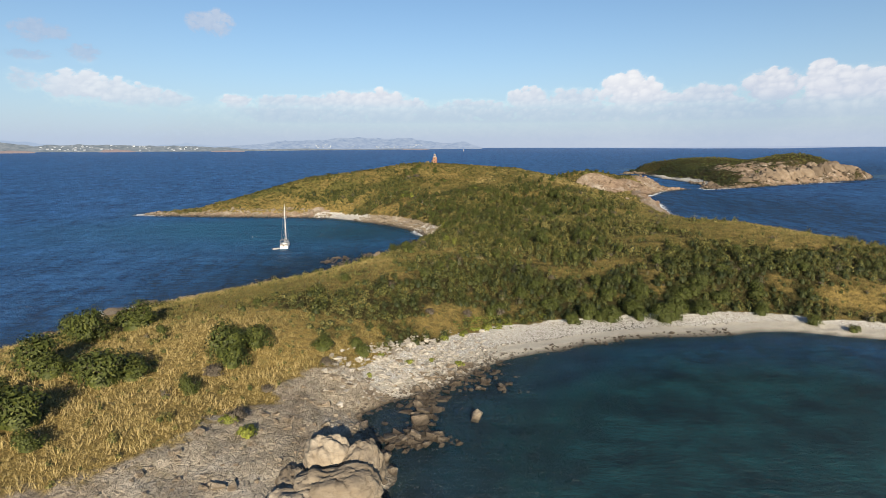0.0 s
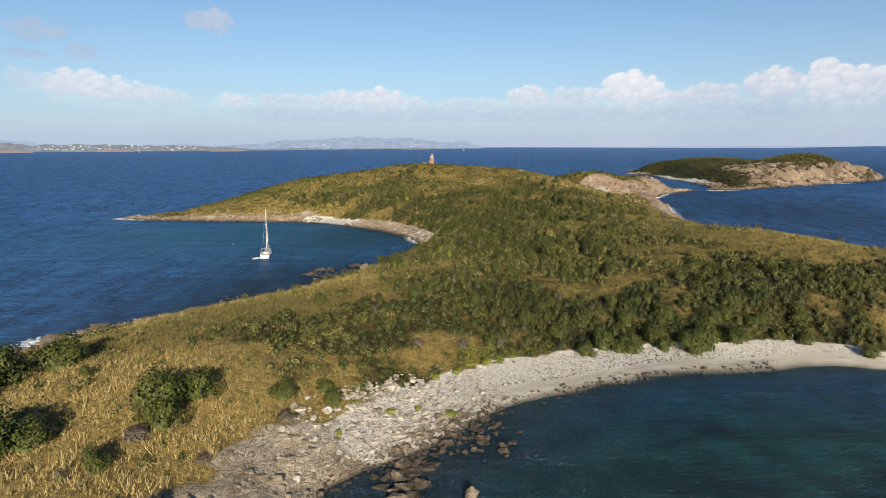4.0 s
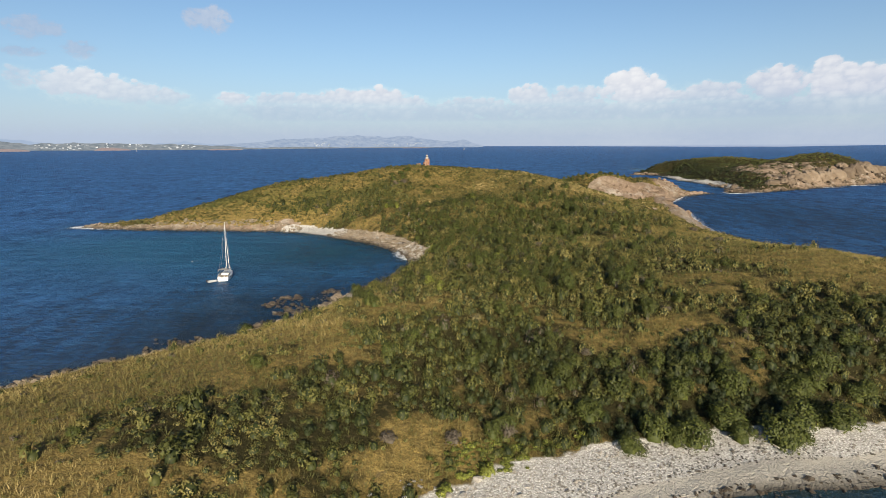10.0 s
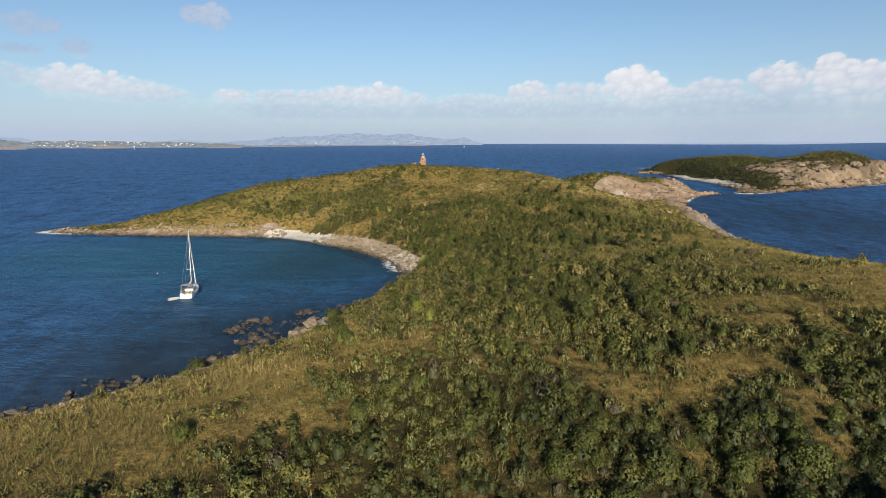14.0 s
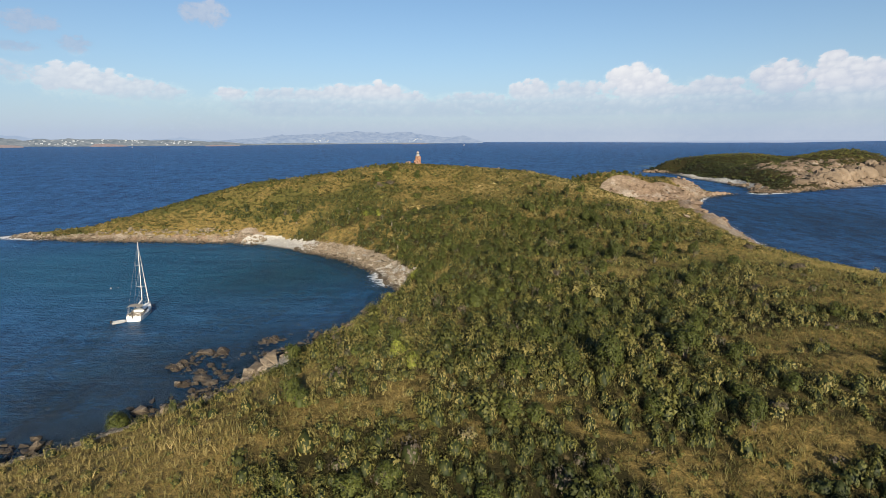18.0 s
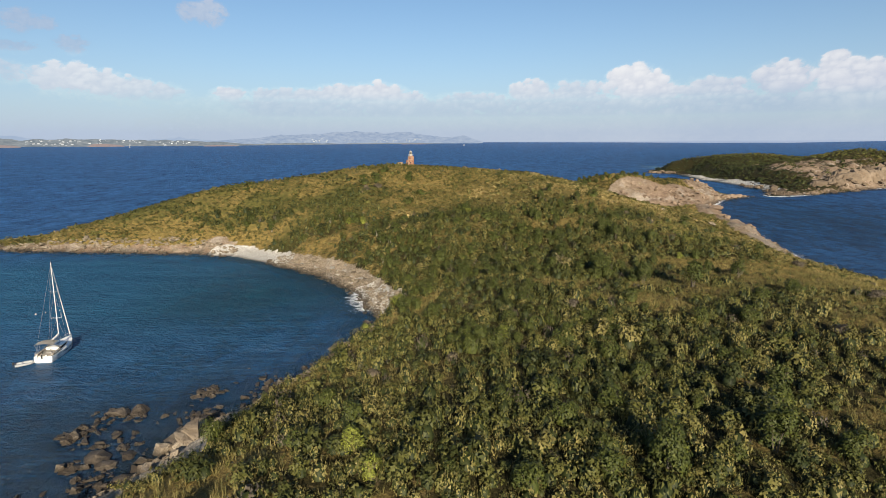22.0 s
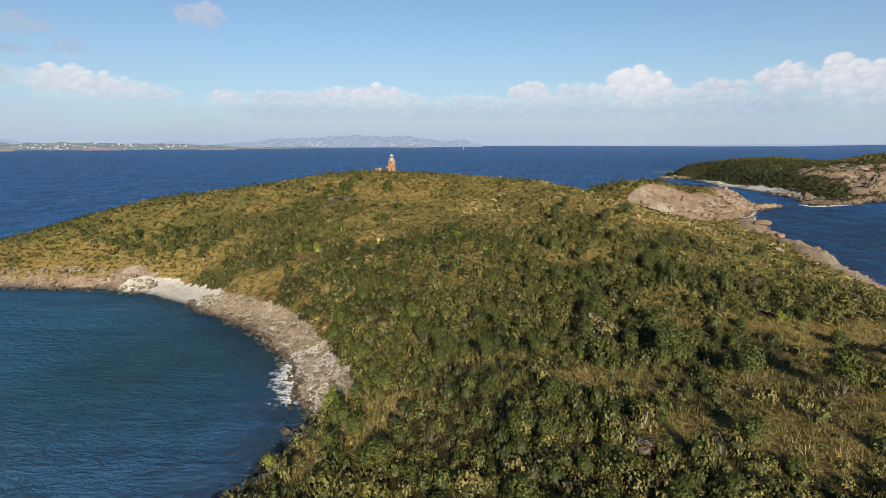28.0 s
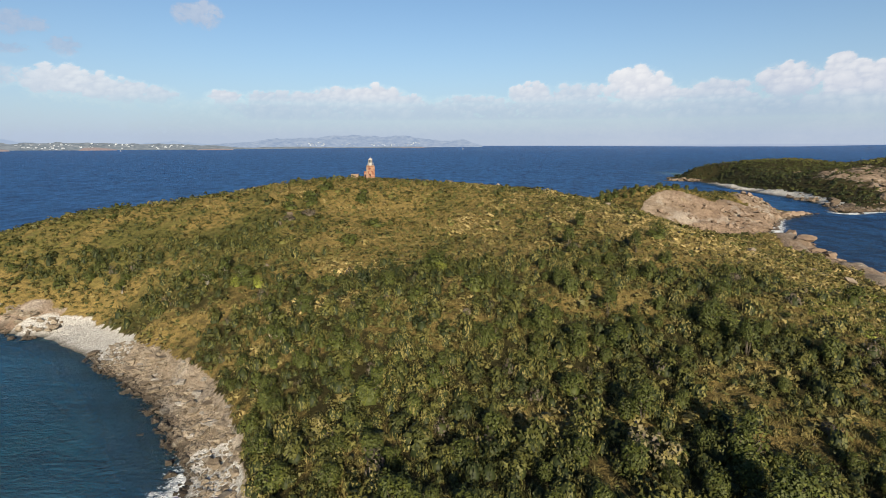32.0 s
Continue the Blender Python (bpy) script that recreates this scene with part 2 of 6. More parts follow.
def rock_material(name, dark, pale):
    n = Nodes(name, 0.9, 0.2)
    layer = n.noise(0.9, 7, 0.62, (1.0, 1.0, 2.2), distortion=0.7)
    fine = n.noise(6.0, 6, 0.65)
    tone = n.mix(n.math("FRACT", n.math("ADD", n.one_of(), n.island())), dark, pale)
    colour = n.mix(n.span(layer, 0.3, 0.7), n.mix(1.0, tone, (0.52, 0.47, 0.42), "MULTIPLY"), tone)
    colour = n.mix(n.span(n.noise(0.5, 4), 0.55, 0.75, 0.0, 0.25), colour, (0.20, 0.14, 0.08))
    colour = n.mix(n.span(fine, 0.5, 0.75, 0.0, 0.5), colour, (0.085, 0.075, 0.06))
    place = n.t.nodes.new("ShaderNodeNewGeometry").outputs["Position"]
    split = n.t.nodes.new("ShaderNodeSeparateXYZ")
    n.t.links.new(place, split.inputs[0])
    tide = n.span(n.math("ADD", split.outputs["Z"], n.math("MULTIPLY", n.math("SUBTRACT", layer, 0.5), 0.9)), 0.3, 1.0, 0.9, 0.0)
    n.set(Base_Color=n.mix(tide, colour, (0.034, 0.027, 0.020)), Roughness=n.span(tide, 0, 1, 0.9, 0.5))
    n.bump(n.math("ADD", layer, n.math("MULTIPLY", fine, 0.4)), 0.9, 0.5)
    return n.m


GROUND, WATER, ROCK = ground_material(), water_material(), rock_material("weathered_rock", (0.15, 0.120, 0.088), (0.33, 0.283, 0.224))
TAN_ROCK = rock_material("tan_rock", (0.19, 0.157, 0.118), (0.36, 0.315, 0.25))
PINK_ROCK = rock_material("pink_rock", (0.17, 0.122, 0.088), (0.34, 0.265, 0.205))
BROWN_ROCK = rock_material("brown_rock", (0.10, 0.078, 0.058), (0.22, 0.175, 0.132))
PALE_STONE = rock_material("bleached_stone", (0.29, 0.275, 0.245), (0.52, 0.50, 0.46))


# ---- mesh helpers ----
def mesh_of(name, verts, faces, material=None, smooth=True, normals=None, **attributes):
    """A mesh from arrays: verts n x 3, faces m x 3 or m x 4, and float attributes by vertex."""
    me = bpy.data.meshes.new(name)
    verts, faces = np.asarray(verts, np.float32), np.asarray(faces, np.int32)
    k = faces.shape[1]
    me.vertices.add(len(verts)), me.loops.add(faces.size), me.polygons.add(len(faces))
    me.vertices.foreach_set("co", verts.ravel())
    me.loops.foreach_set("vertex_index", faces.ravel())
    me.polygons.foreach_set("loop_start", np.arange(0, faces.size, k, dtype=np.int32))
    me.polygons.foreach_set("use_smooth", np.full(len(faces), smooth))
    for key, v in attributes.items():
        v = np.asarray(v, np.float32)
        if v.ndim == 2:
            me.attributes.new(key, "FLOAT_VECTOR", "POINT").data.foreach_set("vector", v.ravel())
        else:
            me.attributes.new(key, "FLOAT", "POINT").data.foreach_set("value", v)
    me.update(calc_edges=True)
    if normals is not None:
        me.normals_split_custom_set_from_vertices(np.asarray(normals, np.float32))
    if material:
        me.materials.append(material)
    return me


def lattice_faces(nx, ny):
    i = (np.arange(ny - 1)[:, None] * nx + np.arange(nx - 1)[None]).ravel()
    return np.stack([i, i + 1, i + nx + 1, i + nx], 1)


def part(name, bm, material, parent, label="", smooth=False):
    me = bpy.data.meshes.new(name)
    bm.to_mesh(me)
    bm.free()
    me.materials.append(material)
    if smooth:
        me.polygons.foreach_set("use_smooth", np.full(len(me.polygons), True))
    ob = new(name, me)
    ob.parent = parent
    return tagged(ob, label)


# ---- plan of the land ----
COAST = [(-60, -70), (-98, -20), (-104, 50), (-94, 100), (-85, 122), (-79, 137), (-72, 149), (-60, 159), (-50, 165),
         (-40, 173), (-32, 181.5), (-26.5, 189), (-25.5, 198), (-20, 208), (-16, 217), (-12, 227), (-8, 239), (-7, 252), (-12, 262), (-17, 274), (-25, 285),
         (-37, 297), (-51, 309), (-67, 320), (-81, 324), (-100, 325), (-118, 327), (-140, 328), (-160, 332), (-178, 337),
         (-168, 347), (-138, 380), (-105, 415), (-60, 450), (-10, 472), (40, 482), (90, 506), (130, 532), (175, 533)]
COAST += [(206, 519), (178, 496), (162, 472), (149, 454), (131, 448), (117, 452), (113, 446), (123, 440), (139, 432), (141, 420), (137, 398), (131, 372), (126, 350),
          (121, 330), (119, 308), (120, 290), (128, 276), (142, 250), (158, 220), (168, 190), (172, 160), (162, 132), (135, 114),
          (108, 116), (90, 122), (74, 126), (61, 125), (49, 123), (36, 120), (24, 115.5), (12, 109), (6, 104), (-1, 96),
          (-6, 93), (-12, 87), (-8, 77), (-6, 70), (-9, 58), (-20, 40), (-32, 0), (-40, -50)]
ISLET = [(241, 812), (262, 792), (258, 740), (250, 690), (253, 622), (247, 566), (230, 527), (252, 532), (290, 552),
         (350, 590), (412, 627), (475, 668), (505, 705), (470, 760), (420, 820), (360, 868), (290, 880), (250, 850)]


def lattice(ix, iy, seed):
    h = (ix.astype(np.int64) * 374761393 + iy.astype(np.int64) * 668265263 + seed * 974711) & 0x7FFFFFFF
    h = ((h ^ (h >> 13)) * 1274126177) & 0x7FFFFFFF
    return ((h ^ (h >> 16)) & 0xFFFF) / 65535.0


def rough(x, y, size, seed=0, octaves=3):
    """Value noise about 0, from -1 to 1, with lumps of that size in metres."""
    x, y, total, amp, norm = np.asarray(x, float) / size, np.asarray(y, float) / size, 0.0, 1.0, 0.0
    for o in range(octaves):
        ix, iy = np.floor(x), np.floor(y)
        fx, fy = x - ix, y - iy
        fx, fy = fx * fx * (3 - 2 * fx), fy * fy * (3 - 2 * fy)
        s = seed + 17 * o
        a, b = lattice(ix, iy, s), lattice(ix + 1, iy, s)
        c, d = lattice(ix, iy + 1, s), lattice(ix + 1, iy + 1, s)
        total = total + amp * (((a + (b - a) * fx) * (1 - fy) + (c + (d - c) * fx) * fy) * 2 - 1)
        norm, amp, x, y = norm + amp, amp * 0.5, x * 2.03 + 11.7, y * 2.03 + 5.3
    return total / norm


def inland(x, y, coast):
    """Metres from the waterline, positive on land."""
    x, y = np.asarray(x, float), np.asarray(y, float)
    best, inside = np.full(x.shape, 1e9), np.zeros(x.shape, bool)
    for (ax, ay), (bx, by) in zip(coast, coast[1:] + coast[:1]):
        ex, ey = bx - ax, by - ay
        k = np.clip(((x - ax) * ex + (y - ay) * ey) / (ex * ex + ey * ey), 0, 1)
        best = np.minimum(best, np.hypot(x - ax - k * ex, y - ay - k * ey))
        cross = (ay > y) != (by > y)
        inside ^= cross & (x < ax + (y - ay) * ex / (ey if ey else 1e-9))
    return np.where(inside, best, -best)


def bump(x, y, cx, cy, rx, ry, turn=0):
    c, s = math.cos(math.radians(turn)), math.sin(math.radians(turn))
    u, v = ((x - cx) * c + (y - cy) * s) / rx, (-(x - cx) * s + (y - cy) * c) / ry
    return np.exp(-(u * u + v * v))


# x, y, half widths, turn, height of each rise
HILLS = [(-8, 394, 55, 32, 0, 19.1), (-62, 362, 48, 26, 20, 14.5), (-125, 350, 40, 20, 12, 3.3),
         (-95, 368, 32, 24, 15, 6.4), (-25, 345, 30, 26, 0, 8.7), (48, 345, 50, 45, 0, 17.7), (95, 360, 30, 40, 0, 1.2),
         (150, 502, 40, 20, 30, 11), (95, 484, 30, 20, 12, 11.8), (62, 295, 38, 34, 0, 7.3), (5, 300, 32, 24, 0, 8.2),
         (78, 222, 34, 34, 0, 5.9), (45, 235, 30, 34, 0, 4.1), (12, 240, 30, 34, 0, 6.3), (55, 178, 32, 28, 0, 3.7)]
HILLS += [(110, 190, 45, 45, 0, 8), (15, 185, 34, 28, 0, 4.7), (-12, 165, 30, 30, 0, 5.7), (-35, 120, 30, 36, 0, 4.8),
         (-45, 60, 40, 45, 0, 3.5), (75, 145, 30, 18, 0, 5.6), (-95, 80, 30, 60, 0, 2), (100, 285, 30, 40, 0, 1.5),
         (60, 405, 45, 35, 0, 9.6), (-45, 400, 40, 30, 0, 2.4), (-35, 328, 28, 20, 0, 6.4), (75, 270, 30, 25, 0, 3.5),
         (-70, 10, 40, 50, 0, 3.5), (122, 474, 26, 13, 4, 7.5), (127, 403, 9, 13, 20, 4.5), (117, 348, 11, 30, 10, 3.2)]
# shore profiles: x, y, reach, step at the water, slope, width of the foreshore, slope behind it
SHORES = [(45, 120, 32, 0.2, 0.10, 17, 0.45), (85, 122, 22, 0.3, 0.11, 14, 0.6), (8, 105, 16, 0.4, 0.13, 18, 0.5), (-10, 84, 18, 0.5, 0.22, 16, 0.5),
          (-20, 60, 28, 2.0, 0.22, 20, 0.4), (-18, 272, 16, 0.5, 0.16, 4.5, 0.95), (-38, 299, 14, 0.5, 0.16, 4.5, 0.95), (-58, 315, 13, 0.2, 0.14, 7, 0.9),
          (-110, 326, 28, 2.0, 0.65, 6, 0.5), (-160, 334, 22, 1.0, 0.12, 14, 0.35)]
SHORES += [(-25, 198, 20, 2.2, 0.45, 6, 0.5), (-8, 240, 14, 2.4, 0.7, 6, 0.5), (-75, 145, 30, 1.0, 0.2, 8, 0.28), (-50, 170, 16, 2.0, 0.3, 8, 0.3),
          (150, 480, 36, 2.5, 1.1, 8, 1.0), (195, 515, 16, 0.6, 0.12, 14, 0.6), (138, 420, 24, 4.2, 0.6, 8, 0.5), (125, 340, 30, 4.2, 0.5, 7, 0.2),
          (125, 285, 24, 1.0, 0.3, 10, 0.4), (165, 180, 40, 1.5, 0.3, 10, 0.3)]


def land(x, y):
    """Height of the main island's ground, and metres from its waterline."""
    x, y = np.asarray(x, float), np.asarray(y, float)
    d = inland(x, y, COAST) + 1.6 * rough(x, y, 14, 3) + 0.7 * rough(x, y, 4, 5, 2)
    tops = np.full(x.shape, 2.0)
    for cx, cy, rx, ry, turn, h in HILLS:
        tops = tops + h * bump(x, y, cx, cy, rx, ry, turn)
    weight, form = np.full(x.shape, 0.02), [np.full(x.shape, 0.02) * k for k in (1.5, 0.35, 8, 0.45)]
    for cx, cy, r, *k in SHORES:
        w = bump(x, y, cx, cy, r, r)
        weight = weight + w
        form = [f + w * v for f, v in zip(form, k)]
    step, slope, width, behind = [f / weight for f in form]
    up = np.maximum(d, 0)
    ramp = step * (1 - np.exp(-up / 1.5)) + slope * np.minimum(up, width) + behind * np.maximum(up - width, 0)
    z = -2 * np.log(np.exp(-np.minimum(ramp, 60) / 2) + np.exp(-tops / 2))
    z = np.minimum(ramp, np.maximum(z, 0.55 * np.minimum(ramp, tops)))
    z = z + np.clip(up / 12, 0, 1) * (0.7 * rough(x, y, 22, 9) + 0.22 * rough(x, y, 5, 12))
    return np.where(d > 0, z, np.maximum(0.16 * d, -7) + 0.3 * rough(x, y, 5, 21) * np.clip(-d / 4, 0, 1)), d


def islet_land(x, y):
    x, y = np.asarray(x, float), np.asarray(y, float)
    d = inland(x, y, ISLET) + 3 * rough(x, y, 30, 31) + 1.2 * rough(x, y, 9, 33)
    tops = 3 + 14 * bump(x, y, 305, 800, 85, 72) + 9 * bump(x, y, 370, 775, 60, 60) + 23 * bump(x, y, 405, 690, 75, 52, 35) + 10 * bump(x, y, 300, 650, 45, 70)
    cliff = np.clip((x - 250) / 40, 0, 1) * np.clip((720 - y + 0.5 * (x - 300)) / 80, 0, 1)
    up = np.maximum(d, 0)
    ramp = (0.5 + 2.5 * cliff) * (1 - np.exp(-up / 2)) + (0.12 + 0.6 * cliff) * np.minimum(up, 14) + 0.6 * np.maximum(up - 14, 0)
    z = -3 * np.log(np.exp(-np.minimum(ramp, 90) / 3) + np.exp(-tops / 3))
    z = np.minimum(ramp, np.maximum(z, 0.55 * np.minimum(ramp, tops)))
    z = z + np.clip(up / 20, 0, 1) * (1.6 * rough(x, y, 30, 41) + 0.9 * rough(x, y, 9, 43))
    return np.where(d > 0, z, np.maximum(0.2 * d, -7)), d


def grid(x0, x1, y0, y1, step):
    xs, ys = np.arange(x0, x1 + step, step), np.arange(y0, y1 + step, step)
    gx, gy = np.meshgrid(xs, ys)
    return gx.ravel(), gy.ravel(), len(xs), len(ys)


def smooth_step(v, lo, hi):
    k = np.clip((v - lo) / (hi - lo), 0, 1)
    return k * k * (3 - 2 * k)


def near(x, y, spots):
    """Greatest of several soft round patches: x, y, radius."""
    out = np.zeros(np.shape(x))
    for cx, cy, *r in spots:
        out = np.maximum(out, bump(x, y, cx, cy, r[0], r[-1]))
    return out


BEACH = [(84, 124, 16, 7), (66, 128, 18, 9), (48, 127, 18, 10), (32, 123, 16, 10), (19, 118, 14, 10), (9, 112, 11, 10),
         (0, 105, 9, 9), (-6, 99, 8, 7), (-48, 309, 7, 7), (-57, 315, 10, 8), (-67, 321, 10, 7), (-10, 263, 4, 8), (-7, 256, 4, 8), (-14, 271, 4, 6)]
BARE = [(-18, 72, 14, 16), (-22, 60, 16, 14), (-14, 88, 12, 12), (-30, 40, 22, 25), (-9, 62, 10, 20), (-4, 106, 7, 7), (4, 113, 6, 6)]


# pale dry grass on the hill: x, y, half widths
PALE_GRASS = [(-8.4, 320.1, 5, 7), (-2.0, 302.2, 5, 7), (-7.3, 301.2, 5, 7), (-30.0, 362.0, 5, 7), (-27.6, 366.8, 5, 7), (18.8, 349.3, 5, 7)]


# where shrubs crowd and where grass lies open: x, y, half widths
THICKET = [(42, 146, 26, 8), (-36, 119, 26, 10), (-18, 112, 14, 7), (-55, 345, 40, 16), (-100, 352, 40, 14), (20, 175, 40, 28), (10, 215, 30, 36), (40, 205, 30, 26), (0, 260, 22, 26), (28, 268, 30, 30), (45, 140, 42, 11), (18, 284, 34, 18),
           (-10, 300, 22, 16), (-35, 320, 30, 10), (-20, 120, 20, 12), (-5, 135, 22, 14), (60, 285, 26, 22), (15, 150, 26, 16), (75, 160, 30, 22), (-20, 195, 16, 14), (10, 310, 40, 12)]
OPEN = [(70, 286, 8, 9), (84, 305, 12, 8), (54, 311, 14, 6), (70, 330, 22, 12), (62, 350, 20, 14), (92, 318, 18, 16), (72, 214, 9, 8), (86, 248, 16, 14), (44, 229, 16, 4), (28, 241, 12, 3), (34, 158, 10, 4), (8, 197, 8, 4), (-110, 331, 50, 6), (-60, 326, 20, 5), (95, 300, 22, 22), (75, 345, 45, 22), (100, 385, 30, 30), (52, 262, 14, 3), (-4, 350, 14, 18), (110, 200, 16, 10), (-48, 85, 40, 40), (-45, 60, 40, 40), (-42, 145, 20, 16), (-5, 342, 16, 14), (22, 250, 8, 2), (32, 267, 18, 3), (57, 338, 26, 4), (30, 322, 40, 8), (82, 330, 26, 20),
        (20, 168, 9, 5), (60, 187, 10, 4), (40, 292, 12, 4), (-25, 135, 10, 8), (0, 388, 30, 8), (-9, 378, 8, 5), (-28, 372, 10, 5)]


def thicket(x, y):
    """How thickly shrubs stand, from 0 to 1."""
    t = 0.25 + 0.52 * near(x, y, THICKET) - 0.56 * near(x, y, OPEN)
    t = t + 0.46 * rough(x, y, 16, 101) + 0.52 * rough(x * 0.8, y * 1.25, 6, 103, 3) - 0.45 * near(x, y, PALE_GRASS)
    return np.clip(0.5 + 1.4 * (t - 0.50), 0.06, 1)


def cover(x, y, z, d):
    """How far the ground is rock, sand, green, reddish and wet at each place."""
    south = y < 200
    sand = smooth_step(near(x, y, BEACH), 0.25, 0.6) * (d < np.where(south, 22, 7.5))
    shore = np.clip(1 - d / ((5 + 2.5 * rough(x, y, 18, 51)) * (1 - 0.7 * bump(x, y, -13, 226, 13, 22)  - 0.4 * bump(x, y, -110, 328, 50, 16))), 0, 1)
    rock = np.maximum(0.85 * smooth_step(near(x, y, BARE), 0.12, 0.75), smooth_step(shore, 0.05, 0.5))
    spit = near(x, y, [(148, 466, 26, 20), (178, 496, 26, 16), (122, 464, 22, 18), (104, 464, 14, 14)]) * smooth_step(-d, -25, -19)
    cliff = np.maximum(spit, near(x, y, [(140, 432, 12, 16), (130, 392, 14, 22), (122, 355, 14, 18), (113, 330, 13, 16), (112, 305, 9, 12)]) * smooth_step(-d, -17, -11))
    cliff = np.maximum(cliff, near(x, y, [(-6, 262, 12, 12), (-10, 272, 14, 14), (-18, 283, 14, 14), (-27, 294, 14, 14), (-38, 304, 14, 14), (-50, 314, 13, 12), (-66, 326, 14, 8)]) * smooth_step(-d, -8.5, -6))
    cliff = np.maximum(cliff, near(x, y, [(-23, 190, 6, 7), (-22, 198, 6, 6), (-31, 180, 8, 5), (-40, 171, 8, 4), (-46, 168, 6, 4)]) * (d < 7))
    rock = np.maximum(rock, smooth_step(cliff, 0.25, 0.6))
    green = 0.25 + 0.62 * thicket(x, y) + 0.2 * bump(x, y, 56, 200, 48, 62) + 0.1 * rough(x, y, 30, 61)
    green = green - 0.4 * bump(x, y, -45, 80, 45, 45) + 0.25 * bump(x, y, -26, 128, 34, 15)
    red = np.clip(bump(x, y, 140, 470, 50, 90) + bump(x, y, 128, 330, 22, 70) + bump(x, y, -100, 330, 80, 30) + 0.35 * bump(x, y, -20, 285, 25, 30), 0, 1)
    wet = smooth_step(-z, -0.24, -0.02)
    strand = smooth_step(-d, -6.5, -4.5) * south
    return dict(rock=np.clip(rock, 0, 1), sand=np.clip(sand, 0, 1), green=np.clip(green, 0, 1), red=red, wet=wet, strand=strand, heath=smooth_step(y, 308, 332) * (y < 462))


# the main island and its shoals, finer along the rocky shores that the flight passes
def spaced(*bands):
    return np.unique(np.round(np.concatenate([np.arange(lo, hi, step) for lo, hi, step in bands]), 3))


GX = spaced((-200, -88, 2.0), (-88, -52, 1.5), (-52, 8, 0.75), (8, 110, 1.5), (110, 234, 1.9))
GY = spaced((-84, 48, 3.0), (48, 112, 0.75), (112, 172, 1.5), (172, 316, 0.8), (316, 440, 1.9), (440, 520, 1.2), (520, 562, 1.9))
gx, gy = [a.ravel() for a in np.meshgrid(GX, GY)]
nx, ny = len(GX), len(GY)
gz, gd = land(gx, gy)
marks = cover(gx, gy, gz, gd)
crag = marks["rock"] * np.clip(gd / 3, 0, 1) * (1 - 0.8 * marks["sand"])
shelf = gx * 0.93 - gy * 0.32 + 1.6 * rough(gx, gy, 9, 75, 3)
step = shelf / 2.6 - np.floor(shelf / 2.6)
gz = gz + crag * np.where(gy > 330, 1.0, 0.0) * (3.2 * (0.45 - np.abs(rough(gx + 0.4 * gy, gy * 0.6, 9, 77, 3))) + 1.2 * rough(gx, gy, 4, 79, 2))
cove_bank = near(gx, gy, [(-10, 268, 10, 14), (-20, 284, 10, 10), (-32, 297, 10, 10), (-44, 307, 8, 8)])
gz = gz + crag * cove_bank * (0.6 * rough(gx + gy, gy - gx, 3.2, 78, 3) + 0.5 * np.abs(rough(gx, gy, 7, 80, 2)))
gz = gz + crag * (0.55 * np.abs(rough(gx, gy, 5, 71, 4)) + 0.35 * rough(gx, gy, 2.0, 73, 3) + 0.18 * np.where(step < 0.8, step / 0.8, (1 - step) / 0.2) - 0.1)
ground = new("ground", mesh_of("ground", np.stack([gx, gy, gz], 1), lattice_faces(nx, ny), GROUND, **marks))
tagged(ground, "dry grassy island ground with bare rock and pale pebble beaches", "ground", kind="structure")


def height(x, y):
    """Height of the finished ground on the main island."""
    u = np.clip(np.interp(np.asarray(x, float), GX, np.arange(nx)), 0, nx - 1.001)
    v = np.clip(np.interp(np.asarray(y, float), GY, np.arange(ny)), 0, ny - 1.001)
    i, j = u.astype(int), v.astype(int)
    fu, fv, g = u - i, v - j, gz.reshape(ny, nx)
    return (g[j, i] * (1 - fu) + g[j, i + 1] * fu) * (1 - fv) + (g[j + 1, i] * (1 - fu) + g[j + 1, i + 1] * fu) * fv


# the islet across the channel
ix, iy, inx, iny = grid(205, 530, 500, 905, 2.5)
iz, idist = islet_land(ix, iy)
icliff = smooth_step(np.clip((700 - iy + 0.62 * (ix - 300)) / 60, 0, 1), 0, 1) * smooth_step(-iz, -24, -15)
irock = np.maximum(np.clip(1.2 - idist / 9, 0, 1), icliff * np.clip((ix - 270) / 30, 0, 1))
isand = bump(ix, iy, 254, 680, 10, 95) * (idist < 11) + bump(ix, iy, 244, 562, 12, 16) * (idist < 10)
iz = iz + np.clip(irock, 0, 1) * np.clip(idist / 5, 0, 1) * (5.5 * np.abs(rough(ix, iy, 14, 81)) + 2.4 * rough(ix, iy, 6, 83) - 1.0)
islet = new("ground_islet", mesh_of("ground_islet", np.stack([ix, iy, iz], 1), lattice_faces(inx, iny), GROUND,
            rock=np.clip(irock * 0.58 + 0.42 * rough(ix, iy, 11, 87), 0, 1), sand=np.clip(isand * 1.6, 0, 1), green=np.clip(0.85 + 0.2 * rough(ix, iy, 30, 85), 0, 1),
            red=np.full(len(ix), 0.9), wet=smooth_step(-iz, -0.8, -0.1)))
tagged(islet, "rocky islet with pinkish cliffs and scrub across the channel", "island", kind="structure")

